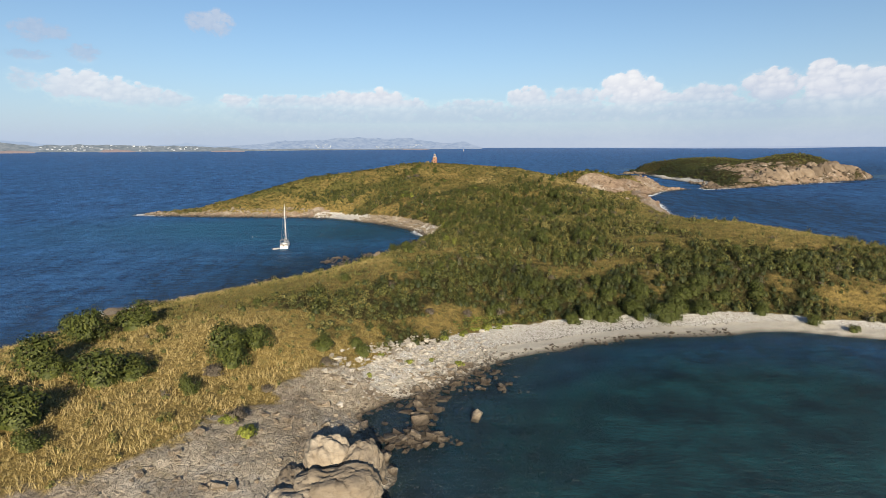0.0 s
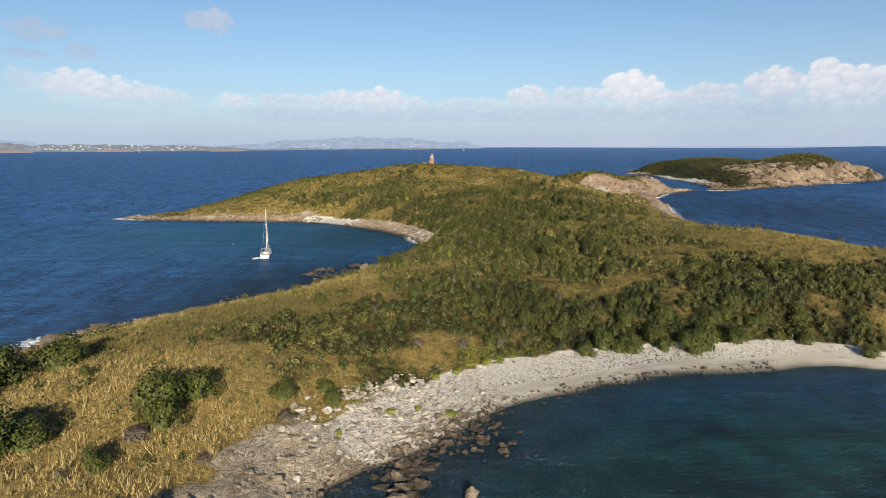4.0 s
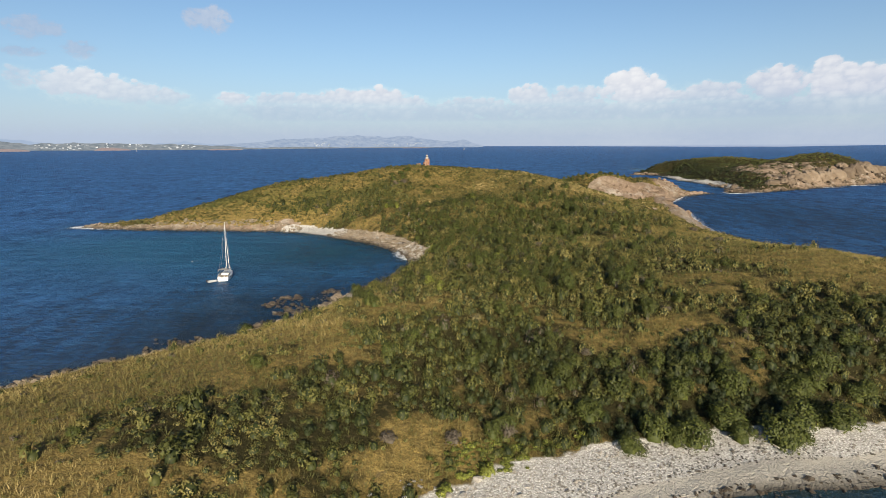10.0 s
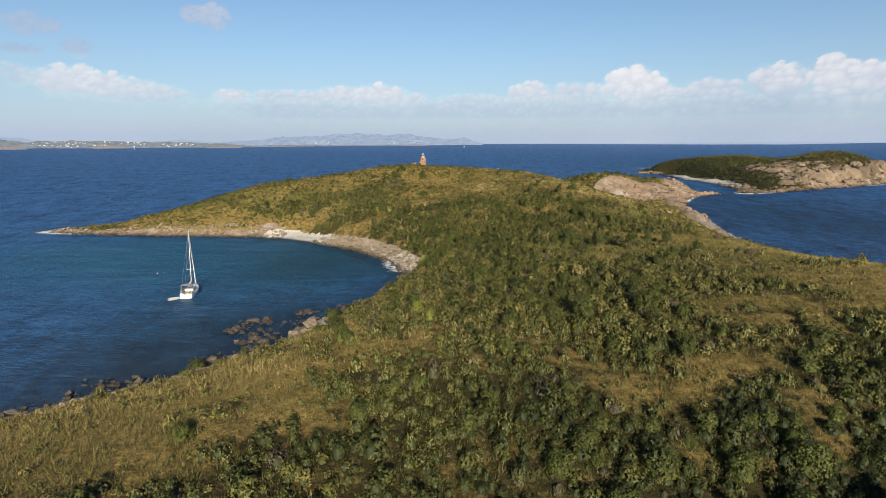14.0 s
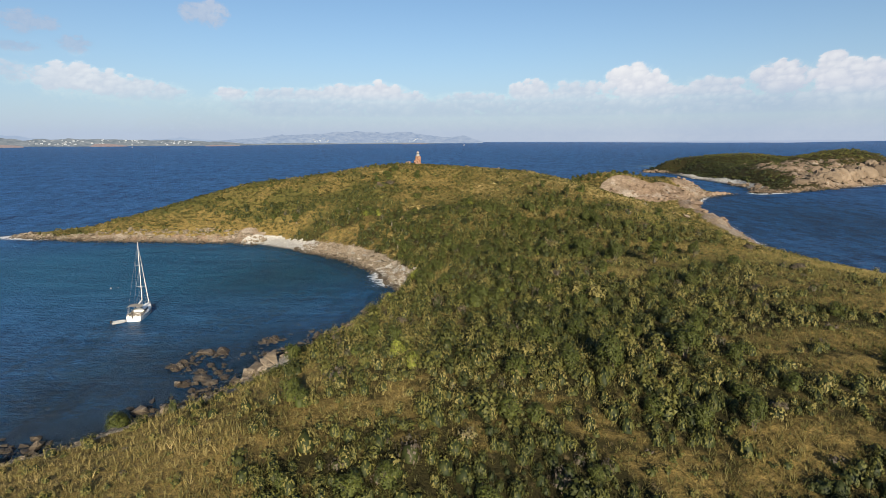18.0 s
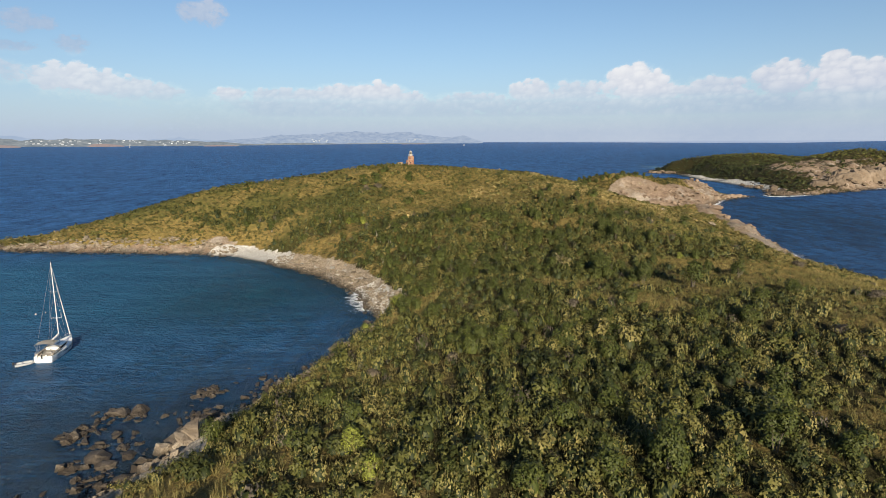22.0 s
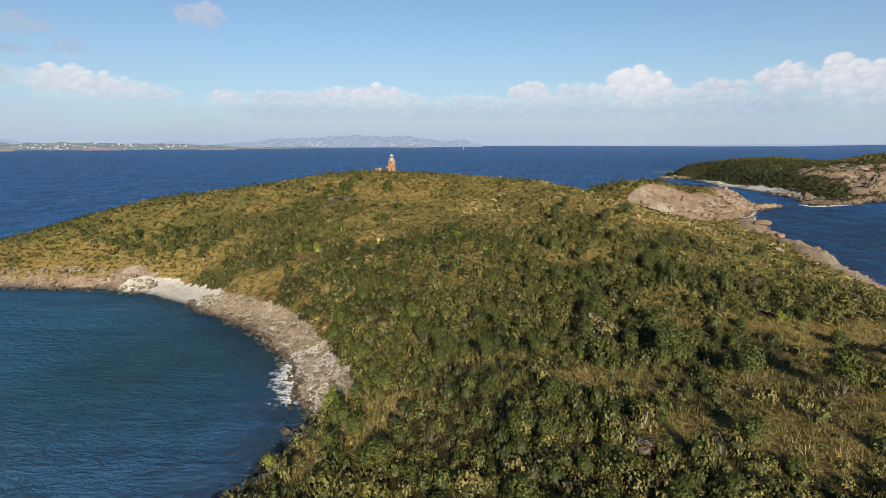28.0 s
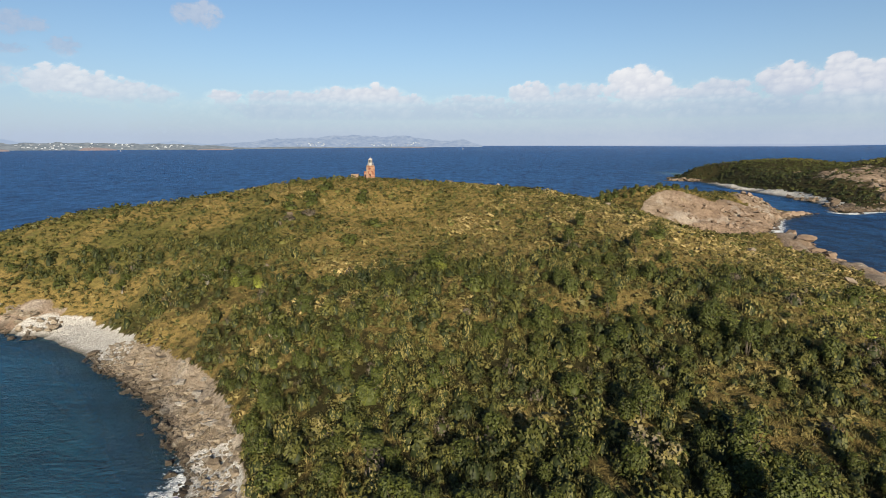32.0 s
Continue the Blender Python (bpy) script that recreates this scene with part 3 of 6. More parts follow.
# the sea, fine near the shores and coarse towards the horizon
far = 40 * (1.32 ** np.arange(1, 14) - 1) / 0.32
far = far * (4600 / far[-1])
sx = np.concatenate([-260 - far[::-1], np.arange(-260, 341, 3.5), 340 + far])
sy = np.concatenate([-60 - far[::-1], np.arange(-60, 621, 3.5), 620 + far])
wx, wy = [a.ravel() for a in np.meshgrid(sx, sy)]
reach = np.hypot(wx - 8, wy - 110)
wd = np.maximum(land(wx, wy)[1], np.where((wx > 180) & (wy > 450), islet_land(wx, wy)[1], -1e3))
exposed = near(wx, wy, [(150, 470, 40, 60), (140, 380, 25, 60), (-178, 338, 25, 12), (235, 520, 30, 25), (-82, 138, 8, 8), (245, 820, 30, 30),
                        (400, 620, 120, 50), (130, 320, 22, 50)])
quiet = near(wx, wy, [(-13, 267, 7, 14)]) + 0.35 * near(wx, wy, [(-30, 205, 16, 14), (-100, 325, 60, 8), (5, 100, 6, 6)])
foam = np.exp(-np.maximum(-wd - 0.5, 0) / 4.4) * (2.1 * exposed + 1.5 * quiet)
# the bay colour's second patch darkens the cove, for its weaker reflection
sea = new("water", mesh_of("water", np.stack([wx, wy, 22 * np.clip((reach - 4200) / 700, 0, 1) ** 2], 1), lattice_faces(len(sx), len(sy)), WATER,
          shallow=np.exp(-np.maximum(-wd, 0) / (4.5 + 8 * bump(wx, wy, 8, 88, 26, 24) + 3 * bump(wx, wy, -34, 200, 30, 30))), foam=np.clip(foam, 0, 1), dim_sea=np.clip(0.5 * bump(wx, wy, -40, 150, 75, 75) + 0.8 * bump(wx, wy, -40, 192, 32, 36) + 0.7 * bump(wx, wy, 190, 380, 90, 170) + 0.5 * bump(wx, wy, 650, 900, 380, 600), 0, 1),
          cove=np.clip(1.1 * bump(wx, wy, -80, 290, 85, 45) + 0.2 * bump(wx, wy, -125, 255, 100, 60) + 0.3 * bump(wx, wy, -60, 250, 60, 45) + 0.2 * bump(wx, wy, 200, 590, 60, 50), 0, 1),
          bay=np.clip(1.3 * bump(wx, wy, 50, 70, 80, 62) + 0.6 * bump(wx, wy, -38, 268, 30, 30), 0, 1)))
tagged(sea, "deep blue rippled sea with turquoise shallows", "sea", kind="structure")


# ---- sky and distance ----
AZ, EL = np.arange(-50, 50.01, 0.22), np.concatenate([np.arange(-0.6, 8, 0.15), np.arange(8, 17, 0.4)])
az, el = [a.ravel() for a in np.meshgrid(AZ, EL)]
# heaps of cloud: bearing, elevation, half widths, brightness
HEAPS = [(-37.1, 5.6, 1.2, 0.79, 0.45), (-34.7, 5.3, 1.6, 0.95, 0.7), (-33, 5.3, 2.0, 1.05, 0.8),
         (-31.2, 5.0, 2.0, 1.0, 0.75), (-29, 4.6, 2.1, 0.95, 0.72), (-26.6, 4.3, 2.0, 0.8, 0.66),
         (-36.2, 9.4, 1.6, 0.85, 0.5), (-34.6, 9.3, 1.1, 0.61, 0.5), (-36.7, 7.4, 1.9, 0.45, 0.4),
         (-32.8, 7.9, 1.4, 0.63, 0.45), (-23.9, 11.2, 0.9, 0.74, 0.55), (-22.2, 11.2, 1.5, 0.98, 0.6),
         (-20.9, 4.3, 1.4, 0.58, 0.95), (-17, 4.2, 2.4, 0.71, 0.75), (-13.6, 4.2, 2.2, 0.79, 0.8),
         (-11, 4.5, 2.4, 0.85, 0.9), (-7.4, 4.5, 2.6, 0.99, 1), (-4.4, 3.9, 2, 0.81, 0.85)]
HEAPS += [(-16.5, 3.1, 9.4, 1.01, 0.55), (-9.2, 3.3, 6.7, 1.1, 0.62), (1.6, 3.8, 3.4, 0.87, 0.75), (7.6, 4.6, 2, 1.05, 0.9),
         (11.5, 4.3, 3.3, 1.28, 0.72), (17, 5.2, 2.3, 1.49, 1), (18.1, 4.2, 3.1, 1.24, 0.95), (23.3, 4.1, 2.9, 1.37, 0.78),
         (25, 3.6, 1.8, 0.96, 0.85), (28.8, 5.2, 2.3, 1.23, 0.95), (32.4, 5.5, 1.4, 1.21, 1), (34.1, 4.7, 1.9, 1.49, 0.98),
         (35.4, 4.8, 1.7, 1.47, 0.95), (33, 3.4, 2.6, 1.62, 0.9), (37.4, 3.6, 2.4, 1.48, 0.85),
         (19.8, 3.1, 11.6, 0.88, 0.6), (7.2, 3.3, 9.2, 0.86, 0.62)]
HEAPS += [(42, 4.2, 4, 1.6, 0.9), (47, 4.0, 4, 1.4, 0.85), (-42, 5.6, 3, 0.9, 0.5), (-46, 6.4, 4, 1.2, 0.5), (-41, 9.2, 3, 0.8, 0.45)]
cloud_r = np.random.default_rng(41)
dense, bulge, shine, weight = np.zeros(len(az)), np.zeros(len(az)), np.zeros(len(az)), np.full(len(az), 1e-6)
for cx, cy, rx, ry, w in HEAPS:
    dense = np.maximum(dense, np.clip(1.25 * bump(az, el, cx, cy - 0.1 * ry, rx * 1.05, np.where(el < cy, ry * 1.5, ry * 0.95)), 0, 1) * (0.45 + 0.55 * w))
    m = bump(az, el, cx, cy, rx * 1.2, ry * 1.3)
    shine, weight = shine + m * w, weight + m
    # each heap is built up of many round billows, with light from above and from the flank put into their brightness
    for k in range(int(10 + 7 * rx * ry)):
        a, q = cloud_r.uniform(0, 2 * np.pi), np.sqrt(cloud_r.uniform(0, 1))
        px, py, r = cx + rx * q * 0.95 * np.cos(a), cy + ry * q * 0.9 * np.sin(a), ry * cloud_r.uniform(0.16, 0.5)
        sel = np.flatnonzero((np.abs(az - px) < 1.35 * r) & (np.abs(el - py) < 1.1 * r))
        u, v = (az[sel] - px) / (1.3 * r), (el[sel] - py) / r
        dome = np.clip(1 - u * u - v * v, 0, 1)
        if rx < 6:
            dense[sel] = np.maximum(dense[sel], np.sqrt(dome) * (0.4 + 0.6 * w))
        bulge[sel] = np.maximum(bulge[sel] * 0.55, dome ** 0.5 * (0.55 + 0.55 * v - 0.18 * u))
shine = shine / weight
veil = smooth_step(-el, -4.7, -3.4) * (0.3 + 0.7 * smooth_step(az, -31, -17))
dense = np.maximum(dense, 0.8 * veil)
low = smooth_step(-el, -4.4, -2.6)
lit = 0.17 + 0.58 * (shine - 0.45) / 0.55 + 0.46 * bulge * np.clip(shine * 1.3 - 0.3, 0.25, 1) - 0.26 * low + 0.14 * smooth_step(-az, 15, 24) * smooth_step(el, 3.5, 6) * smooth_step(-el, -7.2, -6.4) - 0.16 * smooth_step(el, 6.6, 7.4) - 0.2 * smooth_step(az, 15, 28)
haze = 0.9 * np.exp(-np.maximum(el - 0.7, 0) / 6.4)
r = 4880
clouds = new("backdrop_clouds", mesh_of("backdrop_clouds", np.stack([8 + r * np.sin(np.radians(az)), 110 + r * np.cos(np.radians(az)),
             39 + r * np.tan(np.radians(el))], 1), lattice_faces(len(AZ), len(EL)), cloud_material(),
             place=np.stack([az, el, 0 * az], 1), heap=dense, lit=lit, haze=haze, thick=np.maximum(np.clip(0.38 + 0.66 * shine, 0, 1) * (1 - 0.35 * low), 0.8 * veil * smooth_step(el, 0.5, 2.5))))
tagged(clouds, "row of white cumulus clouds above a hazy horizon", "clouds", kind="structure")


def skyline(name, label, radius, bearings, heights, base, material):
    """A far ridge as a low solid: bearings in degrees, heights in metres."""
    a = np.arange(bearings[0], bearings[-1], 0.12)
    h = np.interp(a, bearings, heights)
    h = h * (1 + 0.30 * rough(a, 0 * a + radius, 1.1, 7, 4))
    rows = []
    for k, (grow, up) in enumerate(((0, -0.2), (0, 0.12), (60, 0.55), (140, 1.0), (260, 0.6))):
        rr = radius + grow
        wob = 1 + 0.05 * rough(a, 0 * a + k, 0.5, 9 + k)
        rows.append(np.stack([8 + rr * np.sin(np.radians(a)), 110 + rr * np.cos(np.radians(a)), base + h * up * wob], 1))
    return tagged(new(name, mesh_of(name, np.concatenate(rows), lattice_faces(len(a), 5), material)), label, "hills", kind="structure")


# these far ridges glow in haze-tinted colours instead of taking the sun
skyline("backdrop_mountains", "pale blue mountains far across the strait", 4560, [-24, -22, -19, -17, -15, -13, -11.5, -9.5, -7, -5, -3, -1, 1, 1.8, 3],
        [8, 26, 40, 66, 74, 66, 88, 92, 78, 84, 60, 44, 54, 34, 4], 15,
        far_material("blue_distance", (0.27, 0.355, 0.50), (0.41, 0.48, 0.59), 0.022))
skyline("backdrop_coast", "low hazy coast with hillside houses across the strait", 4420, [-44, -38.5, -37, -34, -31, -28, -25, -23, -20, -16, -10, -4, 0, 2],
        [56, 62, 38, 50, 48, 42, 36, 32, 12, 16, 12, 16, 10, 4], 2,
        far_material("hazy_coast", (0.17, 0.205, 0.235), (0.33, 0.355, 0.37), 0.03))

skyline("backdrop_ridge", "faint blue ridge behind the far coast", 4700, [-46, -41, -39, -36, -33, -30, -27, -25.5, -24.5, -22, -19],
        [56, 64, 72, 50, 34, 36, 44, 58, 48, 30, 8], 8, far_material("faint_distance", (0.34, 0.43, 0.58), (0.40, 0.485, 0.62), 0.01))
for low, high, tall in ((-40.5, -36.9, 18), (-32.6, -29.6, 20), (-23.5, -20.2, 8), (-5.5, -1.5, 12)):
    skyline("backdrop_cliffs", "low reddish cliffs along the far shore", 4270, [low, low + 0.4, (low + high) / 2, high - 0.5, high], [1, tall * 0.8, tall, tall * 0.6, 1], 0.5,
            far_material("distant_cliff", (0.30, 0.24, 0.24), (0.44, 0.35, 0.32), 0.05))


# ---- houses and boats across the strait ----
# haze over the strait is put into these colours, turning white to grey-blue
FAR_WALL, FAR_ROOF = plain("hazed_white", (0.27, 0.30, 0.34), 0.9, 0, 0.05, 0.15, 0), plain("hazed_roof", (0.22, 0.23, 0.25), 0.9, 0, 0.05, 0.2, 0)
house = tagged(new("distant_house"), "tiny white house on the far hazy shore", "house", "houses across the strait")
b = bmesh.new()
bmesh.ops.create_cube(b, size=1, matrix=pose(0, 0, 3.5) @ Matrix.Diagonal((16, 10, 7, 1)))
part("wall", b, FAR_WALL, house)
b = bmesh.new()
ridge = [b.verts.new(p) for p in ((-8.5, -5.5, 7), (8.5, -5.5, 7), (8.5, 5.5, 7), (-8.5, 5.5, 7), (-6, 0, 9.5), (6, 0, 9.5))]
for f in ((0, 1, 5, 4), (2, 3, 4, 5), (1, 2, 5), (3, 0, 4), (3, 2, 1, 0)):
    b.faces.new([ridge[k] for k in f])
part("roof", b, FAR_ROOF, house)
hr = random.Random(5)
COAST_H = ([-44, -38.5, -37, -34, -31, -28, -25, -23], [56, 62, 38, 50, 48, 42, 36, 32])
spots = []
for k in range(190):
    a = hr.choice((-36.4, -35.2, -33.6, -31.5, -29, -26.6, -25.6)) + hr.gauss(0, 0.55) if k < 95 else hr.choice((-13, -10, -7.5, -5, -4)) + hr.gauss(0, 0.8)
    if k < 95 and -38.2 < a < -36.8:
        continue
    g, lift = hr.uniform(4, 120), hr.uniform(0.15, 0.8)
    if k < 95:
        rr, up = 4415 + g, 2 + np.interp(a, *COAST_H) * min(0.95, 0.12 + 0.43 * g / 60 if g < 60 else 0.55 + 0.45 * (g - 60) / 80)
    else:
        rr, up = 4556 + g * 0.45, 15 + 66 * (0.12 + 0.43 * g * 0.45 / 60)
    spots.append((a, rr, up, hr.choice((0.35, 0.45, 0.6, 0.9)) if k < 95 else hr.uniform(0.35, 0.7)))
for k, (a, rr, up, s) in enumerate(spots):
    m = pose(8 + rr * math.sin(radians(a)), 110 + rr * math.cos(radians(a)), up - 1, 0, 0, -a + hr.uniform(-25, 25)) @ Matrix.Diagonal((s, s, s * hr.uniform(0.7, 1.1), 1))
    if k == 0:
        house.matrix_basis = m
    else:
        copy_thing(house, m).matrix_basis = m
for a, rr, s in ((1.0, 3900, 1.0), (-29.4, 3850, 0.9)):
    far_boat = tagged(new("distant_sailboat"), "tiny white sailboat far out on the strait", "sailboat", "distant boats")
    b = bmesh.new()
    rows = [[b.verts.new((x_ * w, y_, z_)) for x_, z_ in ((1, 1.6), (0.6, -0.3), (-0.6, -0.3), (-1, 1.6))] for y_, w in ((-7, 1.6), (0, 2.2), (8, 0.1))]
    for lo, hi in zip(rows, rows[1:]):
        for k in range(4):
            b.faces.new((lo[k], lo[(k + 1) % 4], hi[(k + 1) % 4], hi[k]))
    b.faces.new(rows[0]), b.faces.new(rows[-1][::-1])
    part("hull", b, FAR_WALL, far_boat)
    b = bmesh.new()
    bmesh.ops.create_cone(b, cap_ends=True, segments=6, radius1=0.2, radius2=0.1, depth=16, matrix=pose(0, 1, 9.5))
    part("mast", b, FAR_WALL, far_boat)
    b = bmesh.new()
    leech = [b.verts.new(p) for p in ((0.0, 0.8, 3), (0.9, -3, 3.2), (0.0, -6, 3), (0.25, -0.5, 11), (0, 0.8, 16.5))]
    for f in ((0, 1, 3), (1, 2, 3), (2, 4, 3), (0, 3, 4)):
        b.faces.new([leech[k] for k in f])
    part("sail", b, FAR_WALL, far_boat)
    far_boat.matrix_world = pose(8 + rr * math.sin(radians(a)), 110 + rr * math.cos(radians(a)), 0, 0, 0, 50) @ Matrix.Diagonal((s, s, s, 1))


# ---- rocks ----
def boulder_mesh(name, seed, corners=16, flat=1.0, worn=0.05, material=None, cuts=2):
    """An angular broken rock about 2 m across: the hull of random corners, chipped all over."""
    r = np.random.default_rng(seed)
    b = bmesh.new()
    for p in r.normal(size=(corners, 3)):
        p = p / (np.abs(p) ** 3).sum() ** (1 / 3) * r.uniform(0.72, 1.05)
        b.verts.new((p[0], p[1] * 0.85, p[2] * flat))
    hull = bmesh.ops.convex_hull(b, input=b.verts[:])
    bmesh.ops.delete(b, geom=[g for g in hull["geom_interior"] if isinstance(g, bmesh.types.BMVert)], context="VERTS")
    if cuts:
        bmesh.ops.subdivide_edges(b, edges=b.edges[:], cuts=cuts, use_grid_fill=True)
    bmesh.ops.triangulate(b, faces=b.faces[:])
    for p in b.verts:
        x_, y_, z_ = p.co
        p.co *= 1 + worn * float(rough(x_ * 3 + z_ * 2, y_ * 3 - z_, 0.9, seed, 3)) + worn * r.uniform(-0.5, 0.5)
    me = bpy.data.meshes.new(name)
    b.to_mesh(me)
    b.free()
    me.materials.append(material or ROCK)
    return me


ROCK_FORMS = [boulder_mesh("rock", 600 + k, 13 + k % 4) for k in range(8)]
SLAB_FORMS = [boulder_mesh("slab", 620 + k, 18, 0.34, 0.06) for k in range(6)]
PINK_FORMS = [boulder_mesh("rock", 630 + k, 18, 0.8, 0.07, PINK_ROCK) for k in range(5)]
PEBBLES = []
for k in range(8):
    src = boulder_mesh("stone", 640 + k, 11, 0.8, 0.0, None, 0)
    co, ix_ = np.empty(len(src.vertices) * 3, np.float32), np.empty(len(src.loops), np.int32)
    src.vertices.foreach_get("co", co), src.loops.foreach_get("vertex_index", ix_)
    PEBBLES.append(co.reshape(-1, 3)[ix_.reshape(-1, 3)])
    bpy.data.meshes.remove(src)


def rocks(name, label, group, forms, rows, sink=0.35, low=-0.5):
    """Single rocks: x, y, size, and how high they stand."""
    for k, (px, py, s, *tall) in enumerate(rows):
        s = s * (0.75 if name == "shore_rock" else 1)
        ob = tagged(new(name, forms[k % len(forms)]), label, "rock", group)
        up = s * (tall[0] if tall else 0.8)
        zz = max(float(height(px, py)), low)
        ob.matrix_world = pose(px, py, zz + up * (1 - sink) - 0.3 * up, 8 * math.sin(k), 8 * math.cos(k * 2.3), (k * 67) % 360) @ Matrix.Diagonal((s, s, up, 1))


def shingle(name, label, x, y, size, low=-1e3, material=None):
    """Very many stones joined in one mesh."""
    r = np.random.default_rng(len(x))
    which, turn, out = r.integers(0, len(PEBBLES), len(x)), r.uniform(0, 6.28, len(x)), []
    z = np.maximum(height(x, y), low)
    for k, form in enumerate(PEBBLES):
        m = which == k
        p = form.reshape(-1, 3)
        c, s, sc = np.cos(turn[m])[:, None], np.sin(turn[m])[:, None], size[m][:, None]
        out.append(np.stack([(p[:, 0] * c - p[:, 1] * s) * sc + x[m][:, None], (p[:, 0] * s + p[:, 1] * c) * sc + y[m][:, None],
                             p[:, 2] * sc * 0.75 + z[m][:, None] + 0.25 * sc], -1).reshape(-1, 3))
    v = np.concatenate(out)
    return tagged(new(name, mesh_of(name, v, np.arange(len(v)).reshape(-1, 3), material or ROCK, smooth=False)), label, "rocks", kind="stuff")


def along(coast, first, last, count, out, back, seed):
    """Random places along a stretch of coast, from out metres in the water to back metres inland."""
    r = np.random.default_rng(seed)
    one, two = [min(range(len(coast)), key=lambda k: math.dist(coast[k], p)) for p in (first, last)]
    pts = np.array(coast[one:two + 1], float)
    seg = np.linalg.norm(np.diff(pts, axis=0), axis=1)
    s = r.uniform(0, seg.sum(), count)
    at = np.concatenate([[0], np.cumsum(seg)])
    k = np.clip(np.searchsorted(at, s) - 1, 0, len(seg) - 1)
    f = ((s - at[k]) / seg[k])[:, None]
    d = (pts[k + 1] - pts[k]) / seg[k][:, None]
    off = r.uniform(-out, back, count)[:, None]
    q = pts[k] + (pts[k + 1] - pts[k]) * f + np.stack([d[:, 1], -d[:, 0]], 1) * off
    return q[:, 0], q[:, 1]


def crag_mesh(name, seed, material, level=6):
    """A great weathered block with rounded shoulders and deep cracks, about 2 m across."""
    b = bmesh.new()
    bmesh.ops.create_icosphere(b, subdivisions=level, radius=1)
    v = np.array([p.co[:] for p in b.verts])
    v = v / (np.abs(v) ** 2.7).sum(1)[:, None] ** (1 / 2.7)
    u, w = v[:, 0] * 1.7 + v[:, 2] * 0.9, v[:, 1] * 1.7 - v[:, 2] * 1.3
    k = 1 + 0.16 * rough(u, w, 0.8, seed, 2) + 0.07 * rough(u, w, 0.3, seed + 3, 4) + 0.02 * rough(u, w, 0.06, seed + 4, 2)
    for size, deep, s2 in ((1.0, 0.13, 5), (0.5, 0.05, 8)):
        k = k - deep * (1 - smooth_step(np.abs(rough(u + 0.25 * rough(u, w, 0.3, seed), w, size, seed + s2, 2)), 0.0, 0.07))
    ledge = v[:, 2] * 3.2 + 0.5 * rough(u, w, 1.2, seed + 9, 2)
    k = k - 0.05 * (1 - smooth_step(np.abs(ledge - np.round(ledge)), 0.0, 0.16))
    for p, co in zip(b.verts, v * k[:, None]):
        p.co = co
    me = bpy.data.meshes.new(name)
    b.to_mesh(me)
    b.free()
    me.materials.append(material)
    me.polygons.foreach_set("use_smooth", np.full(len(me.polygons), True))
    return me


outcrop = tagged(new("rock_outcrop"), "massive cracked tan rock outcrop at the water's edge", "rock")
outcrop.location = (-11, 67, 1.6)
for k, (dx, dy, dz, sx2, sy2, sz2, turn) in enumerate([(-1.9, 2.4, 1.0, 2.9, 2.6, 3.3, 20), (2.3, 1.9, 0.6, 2.3, 3.0, 3.1, -15), (0.2, -3.6, 0.4, 4.6, 3.4, 3.3, 12), (-4.4, -1.6, -0.4, 2.2, 3.8, 2.6, 30),
                                                       (-3.6, -6.6, -0.2, 4.0, 3.4, 3.0, -20), (3.0, -8.0, -0.6, 4.4, 3.6, 2.6, 10)]):
    ob = new("boulder", crag_mesh("boulder", 660 + 13 * k, TAN_ROCK, 5))
    ob.parent = outcrop
    ob.matrix_local = pose(dx, dy, dz, 6 * math.sin(k * 2), 6 * math.cos(k), turn) @ Matrix.Diagonal((sx2, sy2, sz2, 1))

rocks("boulder", "dark wet-footed boulder standing in the shallow water", "rocks off the spur", ROCK_FORMS,
      [(-3, 93, 1.2), (-3.6, 90, 1.3), (-2.5, 87.6, 1.2), (-3, 85, 1.5), (-2, 83, 1.1), (-3.2, 80.6, 1.3), (-5, 80, 1.0), (-1, 80.5, 1.2), (1, 80, 0.9), (5.4, 85.8, 1.35, 1.0), (-0.3, 89, 0.9),
       (-1.5, 91.5, 0.8), (-4.2, 83, 1.1), (-5.8, 79, 0.9), (2.5, 79, 0.7), (-6.5, 77.5, 0.9), (-1.2, 86, 1.0), (-4, 95, 0.9), (0.8, 95, 0.8), (2.5, 98, 0.9), (4, 100, 0.8), (-0.5, 97, 0.7), (6, 103, 0.7),
       (8, 105, 0.8), (3.4, 102, 0.7), (-6.5, 74.5, 1.0), (-5.6, 72, 0.8), (-8, 84.5, 0.6), (10, 107, 0.6)], 0.3, -0.35)
rocks("shore_rock", "angular grey rock broken off the low shore", "rocks in the cove", ROCK_FORMS,
      [(-19.1, 215.6, 1.6, 1.2), (-28.9, 214.1, 1.1), (-26.2, 216.8, 0.8), (-41.4, 200.8, 1.0, 0.5), (-35.6, 199.2, 1.0, 1.2), (-32.9, 196.7, 1.1), (-36.9, 196.9, 0.9), (-33.6, 200.6, 1.0), (-40, 193.7, 0.9, 0.5),
       (-34.6, 189.5, 1.0), (-30, 188.2, 0.9), (-27.5, 195.5, 1.6, 1.1), (-25.8, 191, 1.6), (-38.8, 182.1, 2.0), (-34.5, 183.8, 1.3), (-31.2, 182.9, 1.7), (-28.8, 206, 1.5), (-16.6, 223, 1.1), (-26.6, 203.3, 1.2),
       (-27.6, 191.8, 1.4), (-28.1, 201.1, 1.6), (-14.3, 219.9, 1.1), (-25.7, 189.4, 1.3), (-24, 206, 1.0), (-23.4, 198.6, 1.4), (-47, 172, 1.7)], 0.3, -0.4)
